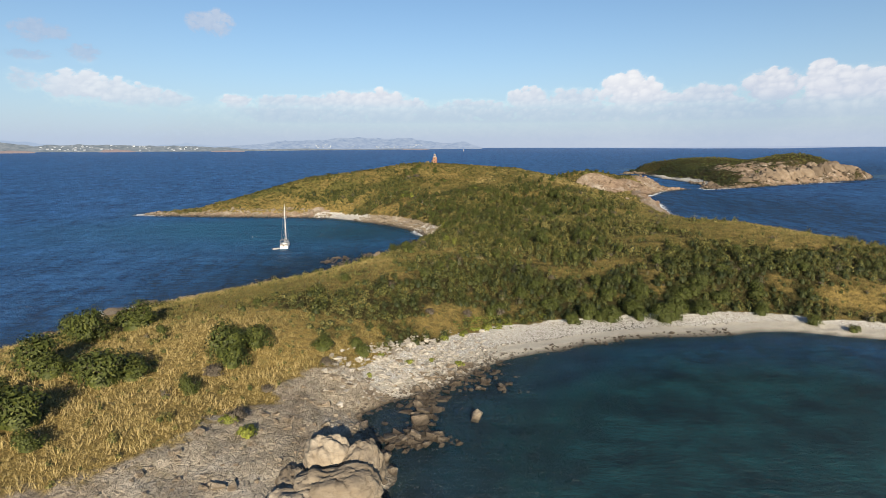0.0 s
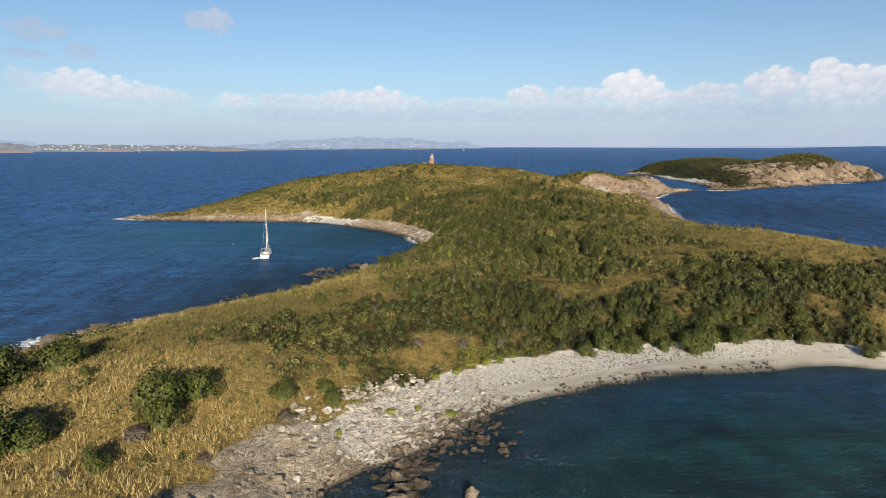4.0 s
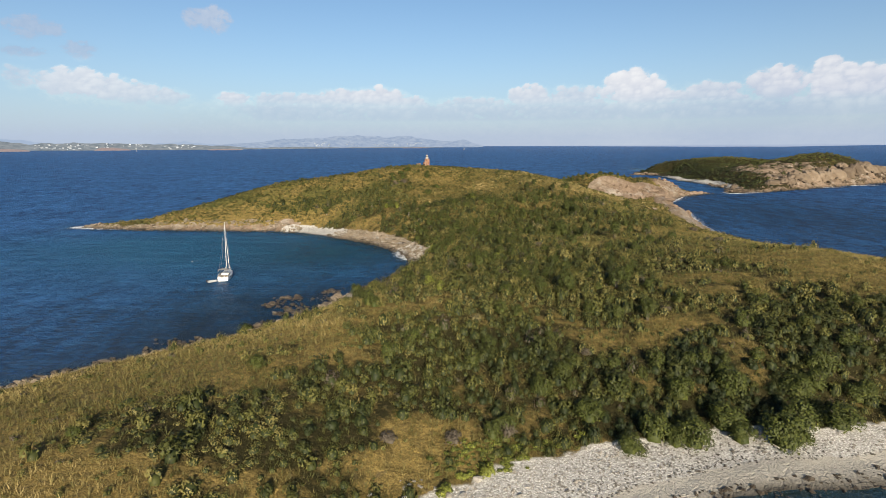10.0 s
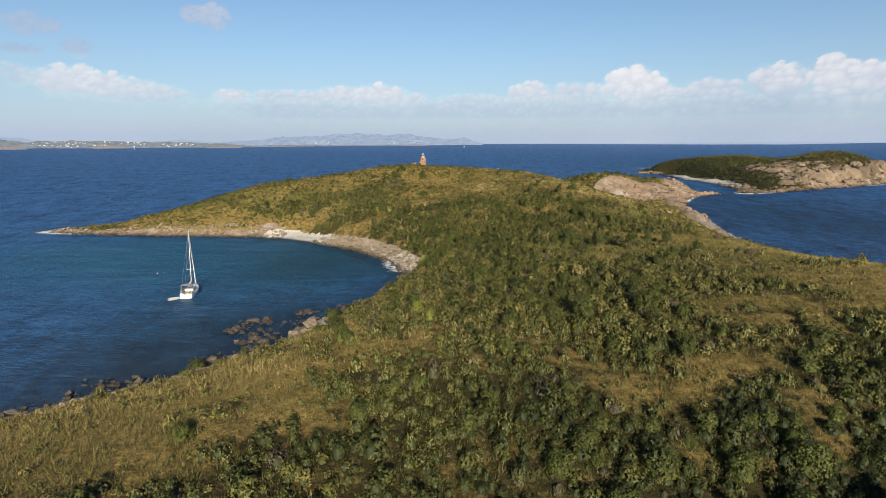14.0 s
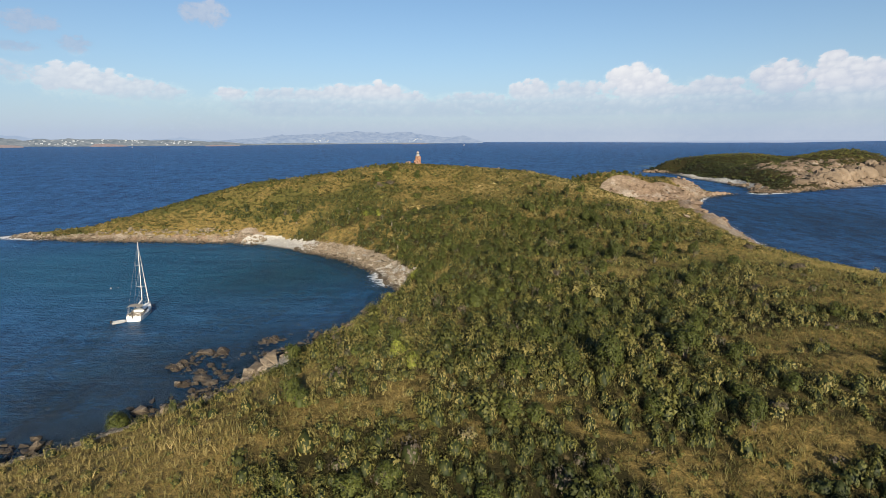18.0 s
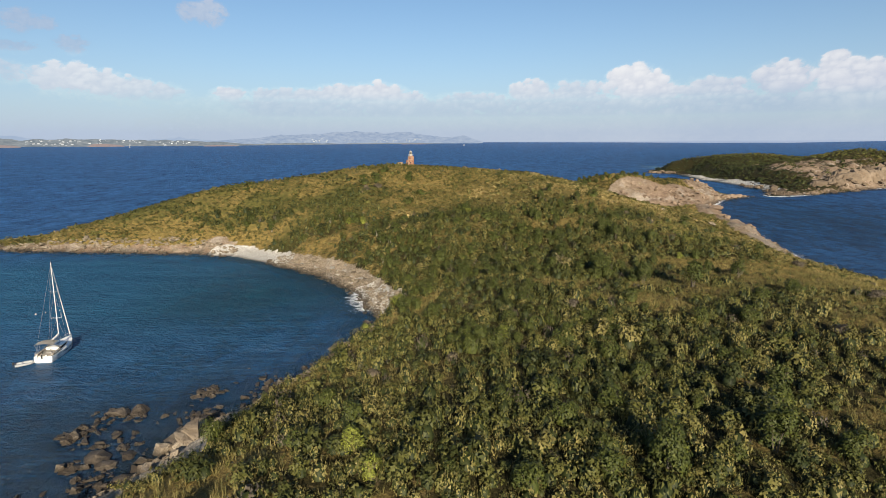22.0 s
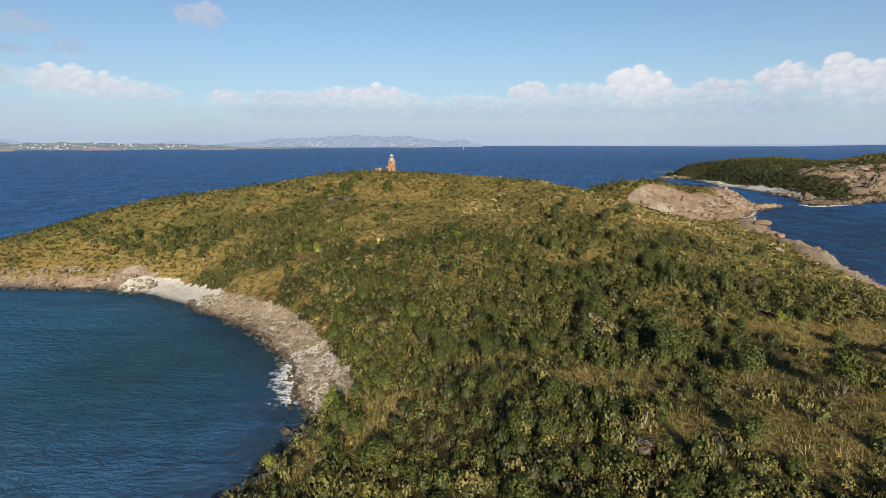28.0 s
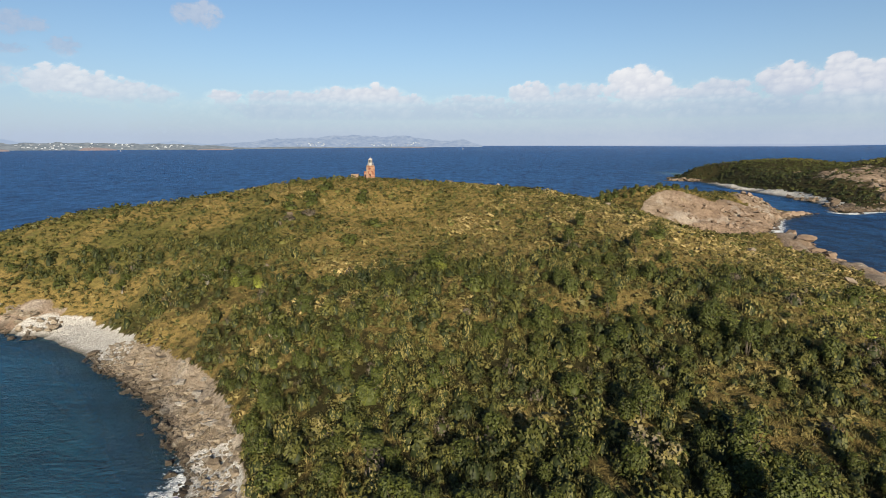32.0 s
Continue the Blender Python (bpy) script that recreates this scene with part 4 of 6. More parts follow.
rocks("shore_rock", "angular grey rock broken off the low shore", "rocks in the cove", ROCK_FORMS[::-1],
      [(-52, 166, 1.2), (-22, 209, 0.78), (-13, 229, 0.94), (-4, 261, 1.4, 1.0), (-5, 257, 1.2), (-20, 279, 0.94), (-24, 283, 1.1), (-28, 287, 1), (-33, 293, 0.94), (-22, 287, 1.2), (-30, 292, 1), (-14, 268, 0.86),
       (-12, 272, 0.94), (-26, 281, 0.78), (-37, 296, 0.78), (-17, 284, 0.86), (-9, 264, 1.2), (-8, 268, 0.86), (-13, 277, 1), (-19, 290, 0.94), (-27, 298, 0.86), (-11, 255, 0.78)], 0.3, -0.4)
rocks("rock_slab", "flat layered rock slab awash at the shoreline", "slabs in the cove", SLAB_FORMS,
      [(-39.2, 205.6, 1.9), (-36.5, 206.3, 1.8), (-34.9, 194.3, 2.0), (-33, 192.6, 1.5), (-29.2, 189.8, 1.6), (-25.8, 197.2, 2.6, 1.0), (-25, 201.5, 2.0, 1.0), (-23.5, 193.5, 1.8, 1.0), (-10.9, 228.8, 2.9, 1.1), (-9, 236, 1.8), (-79, 138, 3.4),
       (-74, 146, 2.6), (-83, 131, 2.2), (-60, 161, 1.8), (-36.8, 191.8, 1.4), (-41.8, 199.2, 1.2), (-31.5, 194.8, 1.3), (-77, 134, 2.2), (-22.6, 195, 2.2, 1.2)], 0.4, -0.25)
rocks("cliff_boulder", "angular pinkish boulder on the eastern shore", "boulders on the eastern shore", PINK_FORMS,
      [(133, 399, 3.6, 0.6), (131, 392, 2.4, 0.7), (130, 378, 2.0), (137, 410, 2.2), (126, 356, 1.6), (205, 518, 2.2), (200, 515, 2.6), (194, 511, 3.0), (189, 508, 2.4), (209, 521, 1.6), (184, 503, 3.0),
       (213, 522, 1.3), (122, 334, 2.4), (121, 322, 2.0), (120, 305, 2.2), (123, 312, 1.6), (122, 294, 2.0), (132, 407, 2.2, 0.7), (131.5, 391, 2.6, 0.8), (129, 381, 1.8)], 0.4, -0.4)
ISLET_FORMS = [crag_mesh("rock", 830 + 11 * k, BROWN_ROCK, 5) for k in range(5)]


def cliff(label, group, ground_at, forms, rows):
    """Great blocks that make up a sea cliff: x, y, half width, half height."""
    for k, (px, py, w, tall) in enumerate(rows):
        ob = tagged(new("cliff_rock", forms[k % 5]), label, "rock", group)
        ob.matrix_world = pose(px, py, max(0, float(ground_at(px, py))) * 0.45, 12 * math.sin(k * 1.7), -6 * math.cos(k), 25 + 20 * math.sin(k * 2.1)) @ Matrix.Diagonal((w, w * 0.62, tall, 1))


rocks("hill_rock", "pale rock showing through the scrub", "rocks on the hill", ROCK_FORMS,
      [(-22, 322, 1.0), (-18, 330, 0.8), (-10, 306, 1.0), (-25, 352, 0.9), (-30, 356, 0.7), (24, 290, 0.9), (18, 292, 0.8), (100, 330, 1.6), (98, 340, 1.4), (30, 392, 1.2), (60, 375, 1.2), (-26, 345, 1.1),
       (5, 300, 0.9), (34, 300, 0.8), (90, 352, 1.3)], 0.45)

LEDGE_FORMS = [boulder_mesh("slab", 850 + k, 15, 0.42, 0.14, (TAN_ROCK, PALE_STONE, ROCK)[k % 3]) for k in range(6)]
qx, qy = along(COAST, (-7, 252), (-51, 309), 85, -0.5, 8, 33)
ledge_r = random.Random(9)
rocks("ledge_rock", "broken tan rock ledge on the steep cove shore", "ledges of the cove", LEDGE_FORMS,
      [(px, py, ledge_r.choice((0.4, 0.5, 0.7, 0.9, 1.3)), ledge_r.uniform(0.6, 1.1)) for px, py in zip(qx, qy)], 0.4, -0.2)
nr = np.random.default_rng(11)
stones_x, stones_y = nr.uniform(-20, 14, 3300), nr.uniform(84, 122, 3300)
zz, dd = land(stones_x, stones_y)
ok = (dd > -1) & (dd < 17) & (bump(stones_x, stones_y, -3, 104, 16, 13, 40) > nr.uniform(0.15, 0.9, 3300))
shingle("white_stones", "scattered white stones strewn over the beach head", stones_x[ok], stones_y[ok], np.clip(nr.lognormal(-1.05, 0.45, ok.sum()), 0.13, 1.0), material=PALE_STONE)
stones_x, stones_y = nr.uniform(4, 96, 9000), nr.uniform(106, 136, 9000)
zz, dd = land(stones_x, stones_y)
ok = (dd > 5) & (dd < 19) & (cover(stones_x, stones_y, zz, dd)["sand"] > 0.6)
shingle("beach_pebbles", "white pebbles covering the upper beach", stones_x[ok], stones_y[ok], np.clip(nr.lognormal(-2.0, 0.35, ok.sum()), 0.07, 0.4), material=PALE_STONE)
qx, qy = np.r_[nr.normal(-2.6, 1.0, 150), nr.normal(-3.5, 3.0, 90), nr.normal(4, 4, 120)], np.r_[nr.uniform(79, 96, 150), nr.normal(79.5, 0.9, 90), nr.normal(100, 3, 120)]
shingle("reef_rocks", "dark broken rocks awash off the spur", qx, qy, np.clip(nr.lognormal(-0.7, 0.4, 360), 0.2, 1.1), low=-0.12)
qx, qy = nr.uniform(-8, 20, 260), nr.uniform(74, 104, 260)
ok = (land(qx, qy)[1] < -1) & (bump(qx, qy, 0, 90, 16, 13) > nr.uniform(0.1, 0.9, 260))
shingle("seabed_rocks", "sunken rocks in the clear shallows", qx[ok], qy[ok], np.clip(nr.lognormal(-0.3, 0.4, ok.sum()), 0.3, 1.5))
qx, qy = along(COAST, (61, 125), (-8, 77), 420, 1.5, 2.5, 21)
shingle("tideline_stones", "dark stones along the waterline of the beach", qx, qy, np.clip(nr.lognormal(-1.35, 0.4, 420), 0.1, 0.6))
qx, qy = along(COAST, (-7, 252), (-51, 309), 2600, 1.5, 6, 22)
shingle("cove_stones", "tan and dark broken stones on the cove shore", qx, qy, np.clip(nr.lognormal(-1.6, 0.6, 2600), 0.1, 1.0), material=TAN_ROCK)
qx, qy = along(COAST, (-7, 252), (-12, 262), 700, 0.5, 5, 29)
shingle("cove_pebbles", "white pebbles at the head of the cove", qx, qy, np.clip(nr.lognormal(-1.7, 0.4, 700), 0.08, 0.5), material=PALE_STONE)
qx, qy = along(COAST, (-85, 122), (-7, 252), 1300, 6.0, 4.0, 23)
shingle("west_shore_rocks", "grey rocks along the western shore", qx, qy, np.clip(nr.lognormal(-0.95, 0.5, 1300), 0.2, 1.1))
qx, qy = along(COAST, (-67, 320), (-178, 337), 700, 3, 5, 24)
shingle("headland_rocks", "brown rocks below the headland", qx, qy, np.clip(nr.lognormal(-0.55, 0.45, 700), 0.25, 1.4), material=TAN_ROCK)
qx, qy = along(COAST, (206, 519), (142, 250), 700, 3, 4, 25)
shingle("east_shore_rocks", "brown rocks below the eastern cliffs", qx, qy, np.clip(nr.lognormal(-0.55, 0.5, 700), 0.25, 1.5), material=PINK_ROCK)
qx, qy = nr.uniform(-36, -6, 420), nr.uniform(48, 96, 420)
zz, dd = land(qx, qy)
ok = (cover(qx, qy, zz, dd)["rock"] > 0.55) & (dd > 0)
shingle("broken_rock", "broken grey rock covering the bare slope", qx[ok], qy[ok], np.clip(nr.lognormal(-1.0, 0.5, ok.sum()), 0.12, 0.9))


spots = [(-39, 205, 2.2, 1.2), (-35, 197, 2.8, 2.2), (-41, 200, 1.2, 1.0), (-29, 213, 1.2, 1.2), (-33, 190, 2.5, 2.0), (-36, 183, 2.5, 1.6), (-27, 205, 1.8, 2.0), (-50, 171, 3, 1.6), (-20, 216, 1.8, 2.2)]
qx = np.concatenate([nr.normal(px, rx, 45) for px, _, rx, _ in spots])
qy = np.concatenate([nr.normal(py, ry, 45) for _, py, _, ry in spots])
shingle("cove_reef", "dark broken rocks awash along the cove's low shore", qx, qy, np.clip(nr.lognormal(-0.75, 0.4, len(qx)), 0.2, 1.0), low=-0.12)


qx, qy = nr.uniform(94, 206, 1100), nr.uniform(444, 520, 1100)
zz, dd = land(qx, qy)
ok = (cover(qx, qy, zz, dd)["rock"] > 0.5) & (dd > 0.5) & (dd < 17)
shingle("spit_crags", "jagged pink rock of the spit's cliff", qx[ok], qy[ok], np.clip(nr.lognormal(-0.1, 0.5, ok.sum()), 0.3, 2.2), material=PINK_ROCK)


def islet_height(x, y):
    u, v = np.clip((np.asarray(x) - 205) / 2.5, 0, inx - 1), np.clip((np.asarray(y) - 500) / 2.5, 0, iny - 1)
    return iz.reshape(iny, inx)[v.astype(int), u.astype(int)]


main_height = height
height = islet_height
qx, qy = along(ISLET, (253, 622), (475, 668), 330, 10, 4, 26)
shingle("islet_rocks", "tumbled pink rocks along the islet's shore", qx, qy, np.clip(nr.lognormal(0.45, 0.5, 330), 0.6, 4.0), material=BROWN_ROCK)
qx, qy = nr.uniform(300, 490, 900), nr.uniform(535, 700, 900)
zi, di = islet_land(qx, qy)
ok = (di > 2) & (zi < 13) & (735 - qy + 0.62 * (qx - 300) > 20)
shingle("islet_crags", "weathered boulders on the islet's cliff", qx[ok], qy[ok], np.clip(nr.lognormal(0.45, 0.55, ok.sum()), 0.6, 4.0), material=BROWN_ROCK)
cliff("rugged brown block of the islet's cliff", "cliffs of the islet", islet_height, ISLET_FORMS,
      [(284, 566, 9, 6), (300, 574, 10, 8), (317, 584, 10, 9), (334, 594, 11, 10), (351, 605, 11, 11), (369, 616, 12, 12), (387, 628, 12, 12), (405, 640, 12, 13), (424, 652, 12, 12), (443, 664, 12, 11),
       (461, 677, 11, 9), (322, 598, 9, 10), (358, 622, 10, 12), (396, 646, 11, 13), (432, 668, 10, 12)])
qx, qy = along(ISLET, (241, 812), (262, 792), 90, 3, 14, 28)
shingle("islet_tip_rocks", "pale rocks at the islet's far tip", qx, qy, np.clip(nr.lognormal(1.0, 0.45, 90), 0.9, 6.0), material=BROWN_ROCK)
height = main_height


# ---- the sailing yacht ----
def box(bm, x, y, z, sx, sy, sz, rz=0.0):
    return bmesh.ops.create_cube(bm, size=1, matrix=pose(x, y, z, 0, 0, rz) @ Matrix.Diagonal((sx, sy, sz, 1)))["verts"]


def soften(bm, width=0.02, segments=1):
    bmesh.ops.bevel(bm, geom=bm.edges[:], offset=width, segments=segments, affect="EDGES", clamp_overlap=True)


def tube(bm, a, b, ra, rb=None, sides=8):
    a, b, rb = Vector(a), Vector(b), ra if rb is None else rb
    turn = (b - a).to_track_quat("Z", "Y").to_matrix()
    lo, hi = [[bm.verts.new(p + turn @ Vector((r * math.cos(6.2832 * k / sides), r * math.sin(6.2832 * k / sides), 0))) for k in range(sides)] for p, r in ((a, ra), (b, rb))]
    for k in range(sides):
        bm.faces.new((lo[k], lo[(k + 1) % sides], hi[(k + 1) % sides], hi[k]))
    bm.faces.new(lo[::-1]), bm.faces.new(hi)


def loft(bm, rings, close=True):
    rows = [[bm.verts.new(p) for p in ring] for ring in rings]
    n = len(rows[0])
    for lo, hi in zip(rows, rows[1:]):
        for k in range(n if close else n - 1):
            bm.faces.new((lo[k], lo[(k + 1) % n], hi[(k + 1) % n], hi[k]))
    return rows


GELCOAT, TEAK = plain("white_gelcoat", (0.62, 0.63, 0.63), 0.25, 0, 3, 0.04, 0), plain("teak_deck", (0.33, 0.29, 0.24), 0.7, 0, 12, 0.2)
AWNING, GLASS_DARK = plain("cream_canvas", (0.44, 0.41, 0.36), 0.85, 0, 6, 0.12), plain("dark_window", (0.015, 0.018, 0.022), 0.1, 0, 2, 0.05, 0)
ALLOY, RUBBER = plain("mast_alloy", (0.72, 0.72, 0.71), 0.4, 0.3, 3, 0.05, 0), plain("grey_rubber", (0.30, 0.31, 0.32), 0.7, 0, 5, 0.1)
STEEL, BLACK, SAIL = plain("steel_rail", (0.6, 0.6, 0.6), 0.3, 0.8, 4, 0.05, 0), plain("black_plastic", (0.02, 0.02, 0.02), 0.5, 0, 5, 0.1, 0), plain("furled_sail", (0.74, 0.73, 0.70), 0.8, 0, 5, 0.06)

# stations from stern to bow: y, half beam, sheer height, depth
STATIONS = [(-6.6, 1.72, 1.18, -0.12), (-5.0, 1.95, 1.15, -0.3), (-2.5, 2.12, 1.12, -0.5), (0, 2.12, 1.14, -0.58), (2.5, 1.85, 1.2, -0.55), (4.6, 1.2, 1.29, -0.4), (6.0, 0.55, 1.37, -0.2), (6.9, 0.05, 1.42, 0.1)]


def yacht():
    boat = tagged(new("sailing_yacht"), "white sailing yacht at anchor with furled sails", "sailboat")
    b = bmesh.new()
    rings = []
    for y, w, top, keel in STATIONS:
        half = [(w, top), (w * 0.99, top * 0.55), (w * 0.93, 0.05), (w * 0.72, keel * 0.55), (w * 0.3, keel)]
        rings.append([(sx_, y, z) for sx_, z in half] + [(-sx_, y, z) for sx_, z in half[::-1]])
    rows = loft(b, rings, close=False)
    b.faces.new(rows[0][::-1]), b.faces.new(rows[-1])
    hull = part("hull", b, GELCOAT, boat, smooth=False)
    for side in (-1, 1):
        b = bmesh.new()
        pts = [(side * w * 0.985 + side * 0.018, y, top * 0.72) for y, w, top, _ in STATIONS[1:-1]]
        for p, q in zip(pts, pts[1:]):
            tube(b, p, q, 0.03, sides=5)
        part("stripe", b, GLASS_DARK, hull, "thin dark stripe along the topsides")
    b = bmesh.new()
    for side in (-1, 1):
        for y in (-0.6, 1.3, 2.9):
            wv = np.interp(y, [s[0] for s in STATIONS], [s[1] for s in STATIONS])
            box(b, side * (wv + 0.005), y, 0.75, 0.03, 0.75, 0.16)
    part("hull_window", b, GLASS_DARK, hull, "dark hull window")
    b = bmesh.new()
    rows = loft(b, [[(w * 0.97, y, top - 0.06), (0, y, top + 0.02), (-w * 0.97, y, top - 0.06)] for y, w, top, _ in STATIONS], close=False)
    part("deck", b, GELCOAT, boat)
    b = bmesh.new()
    for side in (-1, 1):
        box(b, side * 1.45, -4.2, 1.32, 0.5, 3.6, 0.3)
    box(b, 0, -6.2, 1.22, 3.0, 0.5, 0.14)
    soften(b, 0.04)
    part("cockpit_bench", b, TEAK, boat, "teak cockpit benches")
    b = bmesh.new()
    box(b, 0, -4.3, 1.19, 2.2, 3.4, 0.03)
    part("cockpit_sole", b, TEAK, boat)
    b = bmesh.new()
    loft(b, [[(hw, y, 1.14), (hw * 0.86, y, 1.14 + h), (-hw * 0.86, y, 1.14 + h), (-hw, y, 1.14)] for y, hw, h in ((-2.3, 1.42, 0.5), (-0.5, 1.46, 0.52), (1.6, 1.25, 0.46), (3.4, 0.8, 0.26), (4.0, 0.6, 0.08))], close=True)
    b.faces.ensure_lookup_table()
    bmesh.ops.holes_fill(b, edges=b.edges[:])
    cabin = part("coachroof", b, GELCOAT, boat)
    for side in (-1, 1):
        b = bmesh.new()
        loft(b, [[(side * (hw + 0.012), y, 1.24), (side * (hw * 0.9 + 0.02), y, 1.14 + h * 0.78)] for y, hw, h in ((-2.0, 1.42, 0.5), (-0.5, 1.45, 0.52), (1.5, 1.25, 0.46), (2.5, 1.02, 0.36))], close=False)
        part("cabin_window", b, GLASS_DARK, cabin, "long dark cabin window")
    for y in (0.5, 2.2):
        b = bmesh.new()
        box(b, 0, y, 1.14 + (0.52 if y < 1 else 0.42), 0.55, 0.55, 0.06)
        soften(b, 0.02)
        part("hatch", b, GLASS_DARK, cabin, "smoked deck hatch")
    b = bmesh.new()
    loft(b, [[(1.5 * math.cos(a), y, 1.3 + 0.95 * h * math.sin(a)) for a in np.linspace(0.25, 2.89, 9)] for y, h in ((-2.6, 1.0), (-2.0, 0.95), (-1.5, 0.55))], close=False)
    bmesh.ops.solidify(b, geom=b.faces[:], thickness=0.03)
    part("sprayhood", b, AWNING, boat, "cream canvas sprayhood")
    b = bmesh.new()
    loft(b, [[(sx_, y, 3.15 + 0.22 * (1 - (sx_ / 1.8) ** 2) - 0.03 * abs(y + 4.6)) for sx_ in np.linspace(-1.75, 1.75, 9)] for y in (-6.0, -5.2, -4.4, -3.6, -3.0)], close=False)
    bmesh.ops.solidify(b, geom=b.faces[:], thickness=0.03)
    bimini = part("bimini", b, AWNING, boat, "cream canvas cockpit awning")
    for y in (-5.8, -4.5, -3.1):
        for side in (-1, 1):
            b = bmesh.new()
            tube(b, (side * 1.8, -4.5, 1.2), (side * 1.72, y, 3.12), 0.022, sides=6)
            part("awning_pole", b, STEEL, bimini)
    for side in (-1, 1):
        wheel = bmesh.new()
        for k in range(20):
            p, q = [(side * 0.85 + 0.45 * math.cos(a), -5.0, 1.95 + 0.45 * math.sin(a)) for a in (6.2832 * k / 20, 6.2832 * (k + 1) / 20)]
            tube(wheel, p, q, 0.025, sides=5)
        for k in range(5):
            tube(wheel, (side * 0.85, -5.0, 1.95), (side * 0.85 + 0.45 * math.cos(k * 1.257), -5.0, 1.95 + 0.45 * math.sin(k * 1.257)), 0.015, sides=4)
        tube(wheel, (side * 0.85, -4.8, 1.2), (side * 0.85, -4.9, 2.0), 0.1, 0.07)
        part("steering_wheel", wheel, BLACK, boat, "dark steering wheel on its pedestal")
    for k in range(3):
        b = bmesh.new()
        tube(b, (-1.1 + k * 0.9, -6.75, 0.75), (-1.1 + k * 0.9, -6.75, 1.5), 0.14, 0.14, 10)
        soften(b, 0.04)
        part("fender", b, GELCOAT if k != 1 else BLACK, boat, "fender hung over the stern rail")
    b = bmesh.new()
    tube(b, (0, 1.2, 1.5), (0, 1.0, 17.0), 0.10, 0.065, 10)
    mast = part("mast", b, ALLOY, boat, "tall white alloy mast")
    for z in (6.4, 11.4):
        b = bmesh.new()
        for side in (-1, 1):
            tube(b, (0, 1.12, z), (side * (1.15 if z < 8 else 0.85), 0.75, z + 0.12), 0.045, 0.025, 6)
        part("spreader", b, ALLOY, mast)
    b = bmesh.new()
    tube(b, (0, 1.0, 17.0), (0, 1.0, 17.5), 0.015, sides=5)
    box(b, 0, 1.0, 17.05, 0.1, 0.35, 0.06)
    part("masthead", b, BLACK, mast)
    b = bmesh.new()
    tube(b, (0, 1.05, 2.55), (0, -3.6, 2.65), 0.1, 0.09, 8)
    part("boom", b, ALLOY, boat)
    b = bmesh.new()
    loft(b, [[(w * math.cos(a), y, 2.72 + h * (0.5 + 0.5 * math.sin(a))) for a in np.linspace(-1.57, 4.71, 10)[:-1]] for y, w, h in ((1.0, 0.14, 0.75), (0.2, 0.24, 0.62), (-1.5, 0.24, 0.45), (-3.4, 0.14, 0.25))])
    part("sail_cover", b, SAIL, boat, "mainsail stowed in a pale cover on the boom", smooth=True)
    b = bmesh.new()
    tube(b, (0, 6.6, 1.7), (0, 3.9, 9.0), 0.085, 0.09, 8)
    tube(b, (0, 3.9, 9.0), (0, 1.35, 15.9), 0.09, 0.05, 8)
    part("furled_jib", b, SAIL, boat, "white jib rolled up on the forestay")
    stays = [((0, 6.75, 1.45), (0, 6.6, 1.7)), ((0, 1.35, 15.9), (0, 1.1, 16.5)), ((1.5, -6.4, 1.2), (0, 1.0, 16.9)), ((-1.5, -6.4, 1.2), (0, 1.0, 16.9))]
    for side in (-1, 1):
        stays += [((side * 2.0, 0.6, 1.2), (side * 1.15, 0.75, 6.5)), ((side * 1.15, 0.75, 6.5), (side * 0.85, 0.75, 11.5)), ((side * 0.85, 0.75, 11.5), (0, 1.0, 16.6)),
                  ((side * 2.0, 0.7, 1.2), (0, 1.1, 6.3)), ((side * 1.15, 0.75, 6.5), (0, 1.1, 11.3))]
    for p, q in stays:
        b = bmesh.new()
        tube(b, p, q, 0.012, sides=4)
        part("stay", b, STEEL, mast)
    ys = [-5.2, -3.4, -1.2, 0.8, 2.6, 4.4, 5.8]
    for side in (-1, 1):
        edge = [(side * np.interp(y, [s[0] for s in STATIONS], [s[1] for s in STATIONS]) * 0.95, y, np.interp(y, [s[0] for s in STATIONS], [s[2] for s in STATIONS])) for y in ys]
        for p in edge:
            b = bmesh.new()
            tube(b, p, (p[0], p[1], p[2] + 0.62), 0.016, sides=5)
            part("stanchion", b, STEEL, boat)
        b = bmesh.new()
        for p, q in zip(edge, edge[1:]):
            for up in (0.32, 0.6):
                tube(b, (p[0], p[1], p[2] + up), (q[0], q[1], q[2] + up), 0.008, sides=4)
        part("guard_wire", b, STEEL, boat)
    b = bmesh.new()
    for side in (-1, 1):
        tube(b, (side * 0.6, 5.8, 1.95), (0, 6.8, 2.05), 0.02, sides=6)
        tube(b, (side * 0.3, 6.3, 1.4), (side * 0.3, 6.3, 2.0), 0.018, sides=6)
    part("pulpit", b, STEEL, boat, "steel bow rail")
    b = bmesh.new()
    for side in (-1, 1):
        tube(b, (side * 1.65, -5.2, 1.8), (side * 1.6, -6.5, 1.85), 0.02, sides=6)
        tube(b, (side * 1.6, -6.5, 1.2), (side * 1.6, -6.5, 1.85), 0.018, sides=6)
        tube(b, (side * 1.6, -6.5, 1.85), (side * 0.5, -6.55, 1.85), 0.02, sides=6)
    part("pushpit", b, STEEL, boat, "steel stern rail")
    return boat


boat = yacht()
boat.matrix_world = pose(-64.8, 230.1, 0, 0, 1.5, 11) @ Matrix.Diagonal((0.86, 0.8, 1, 1))

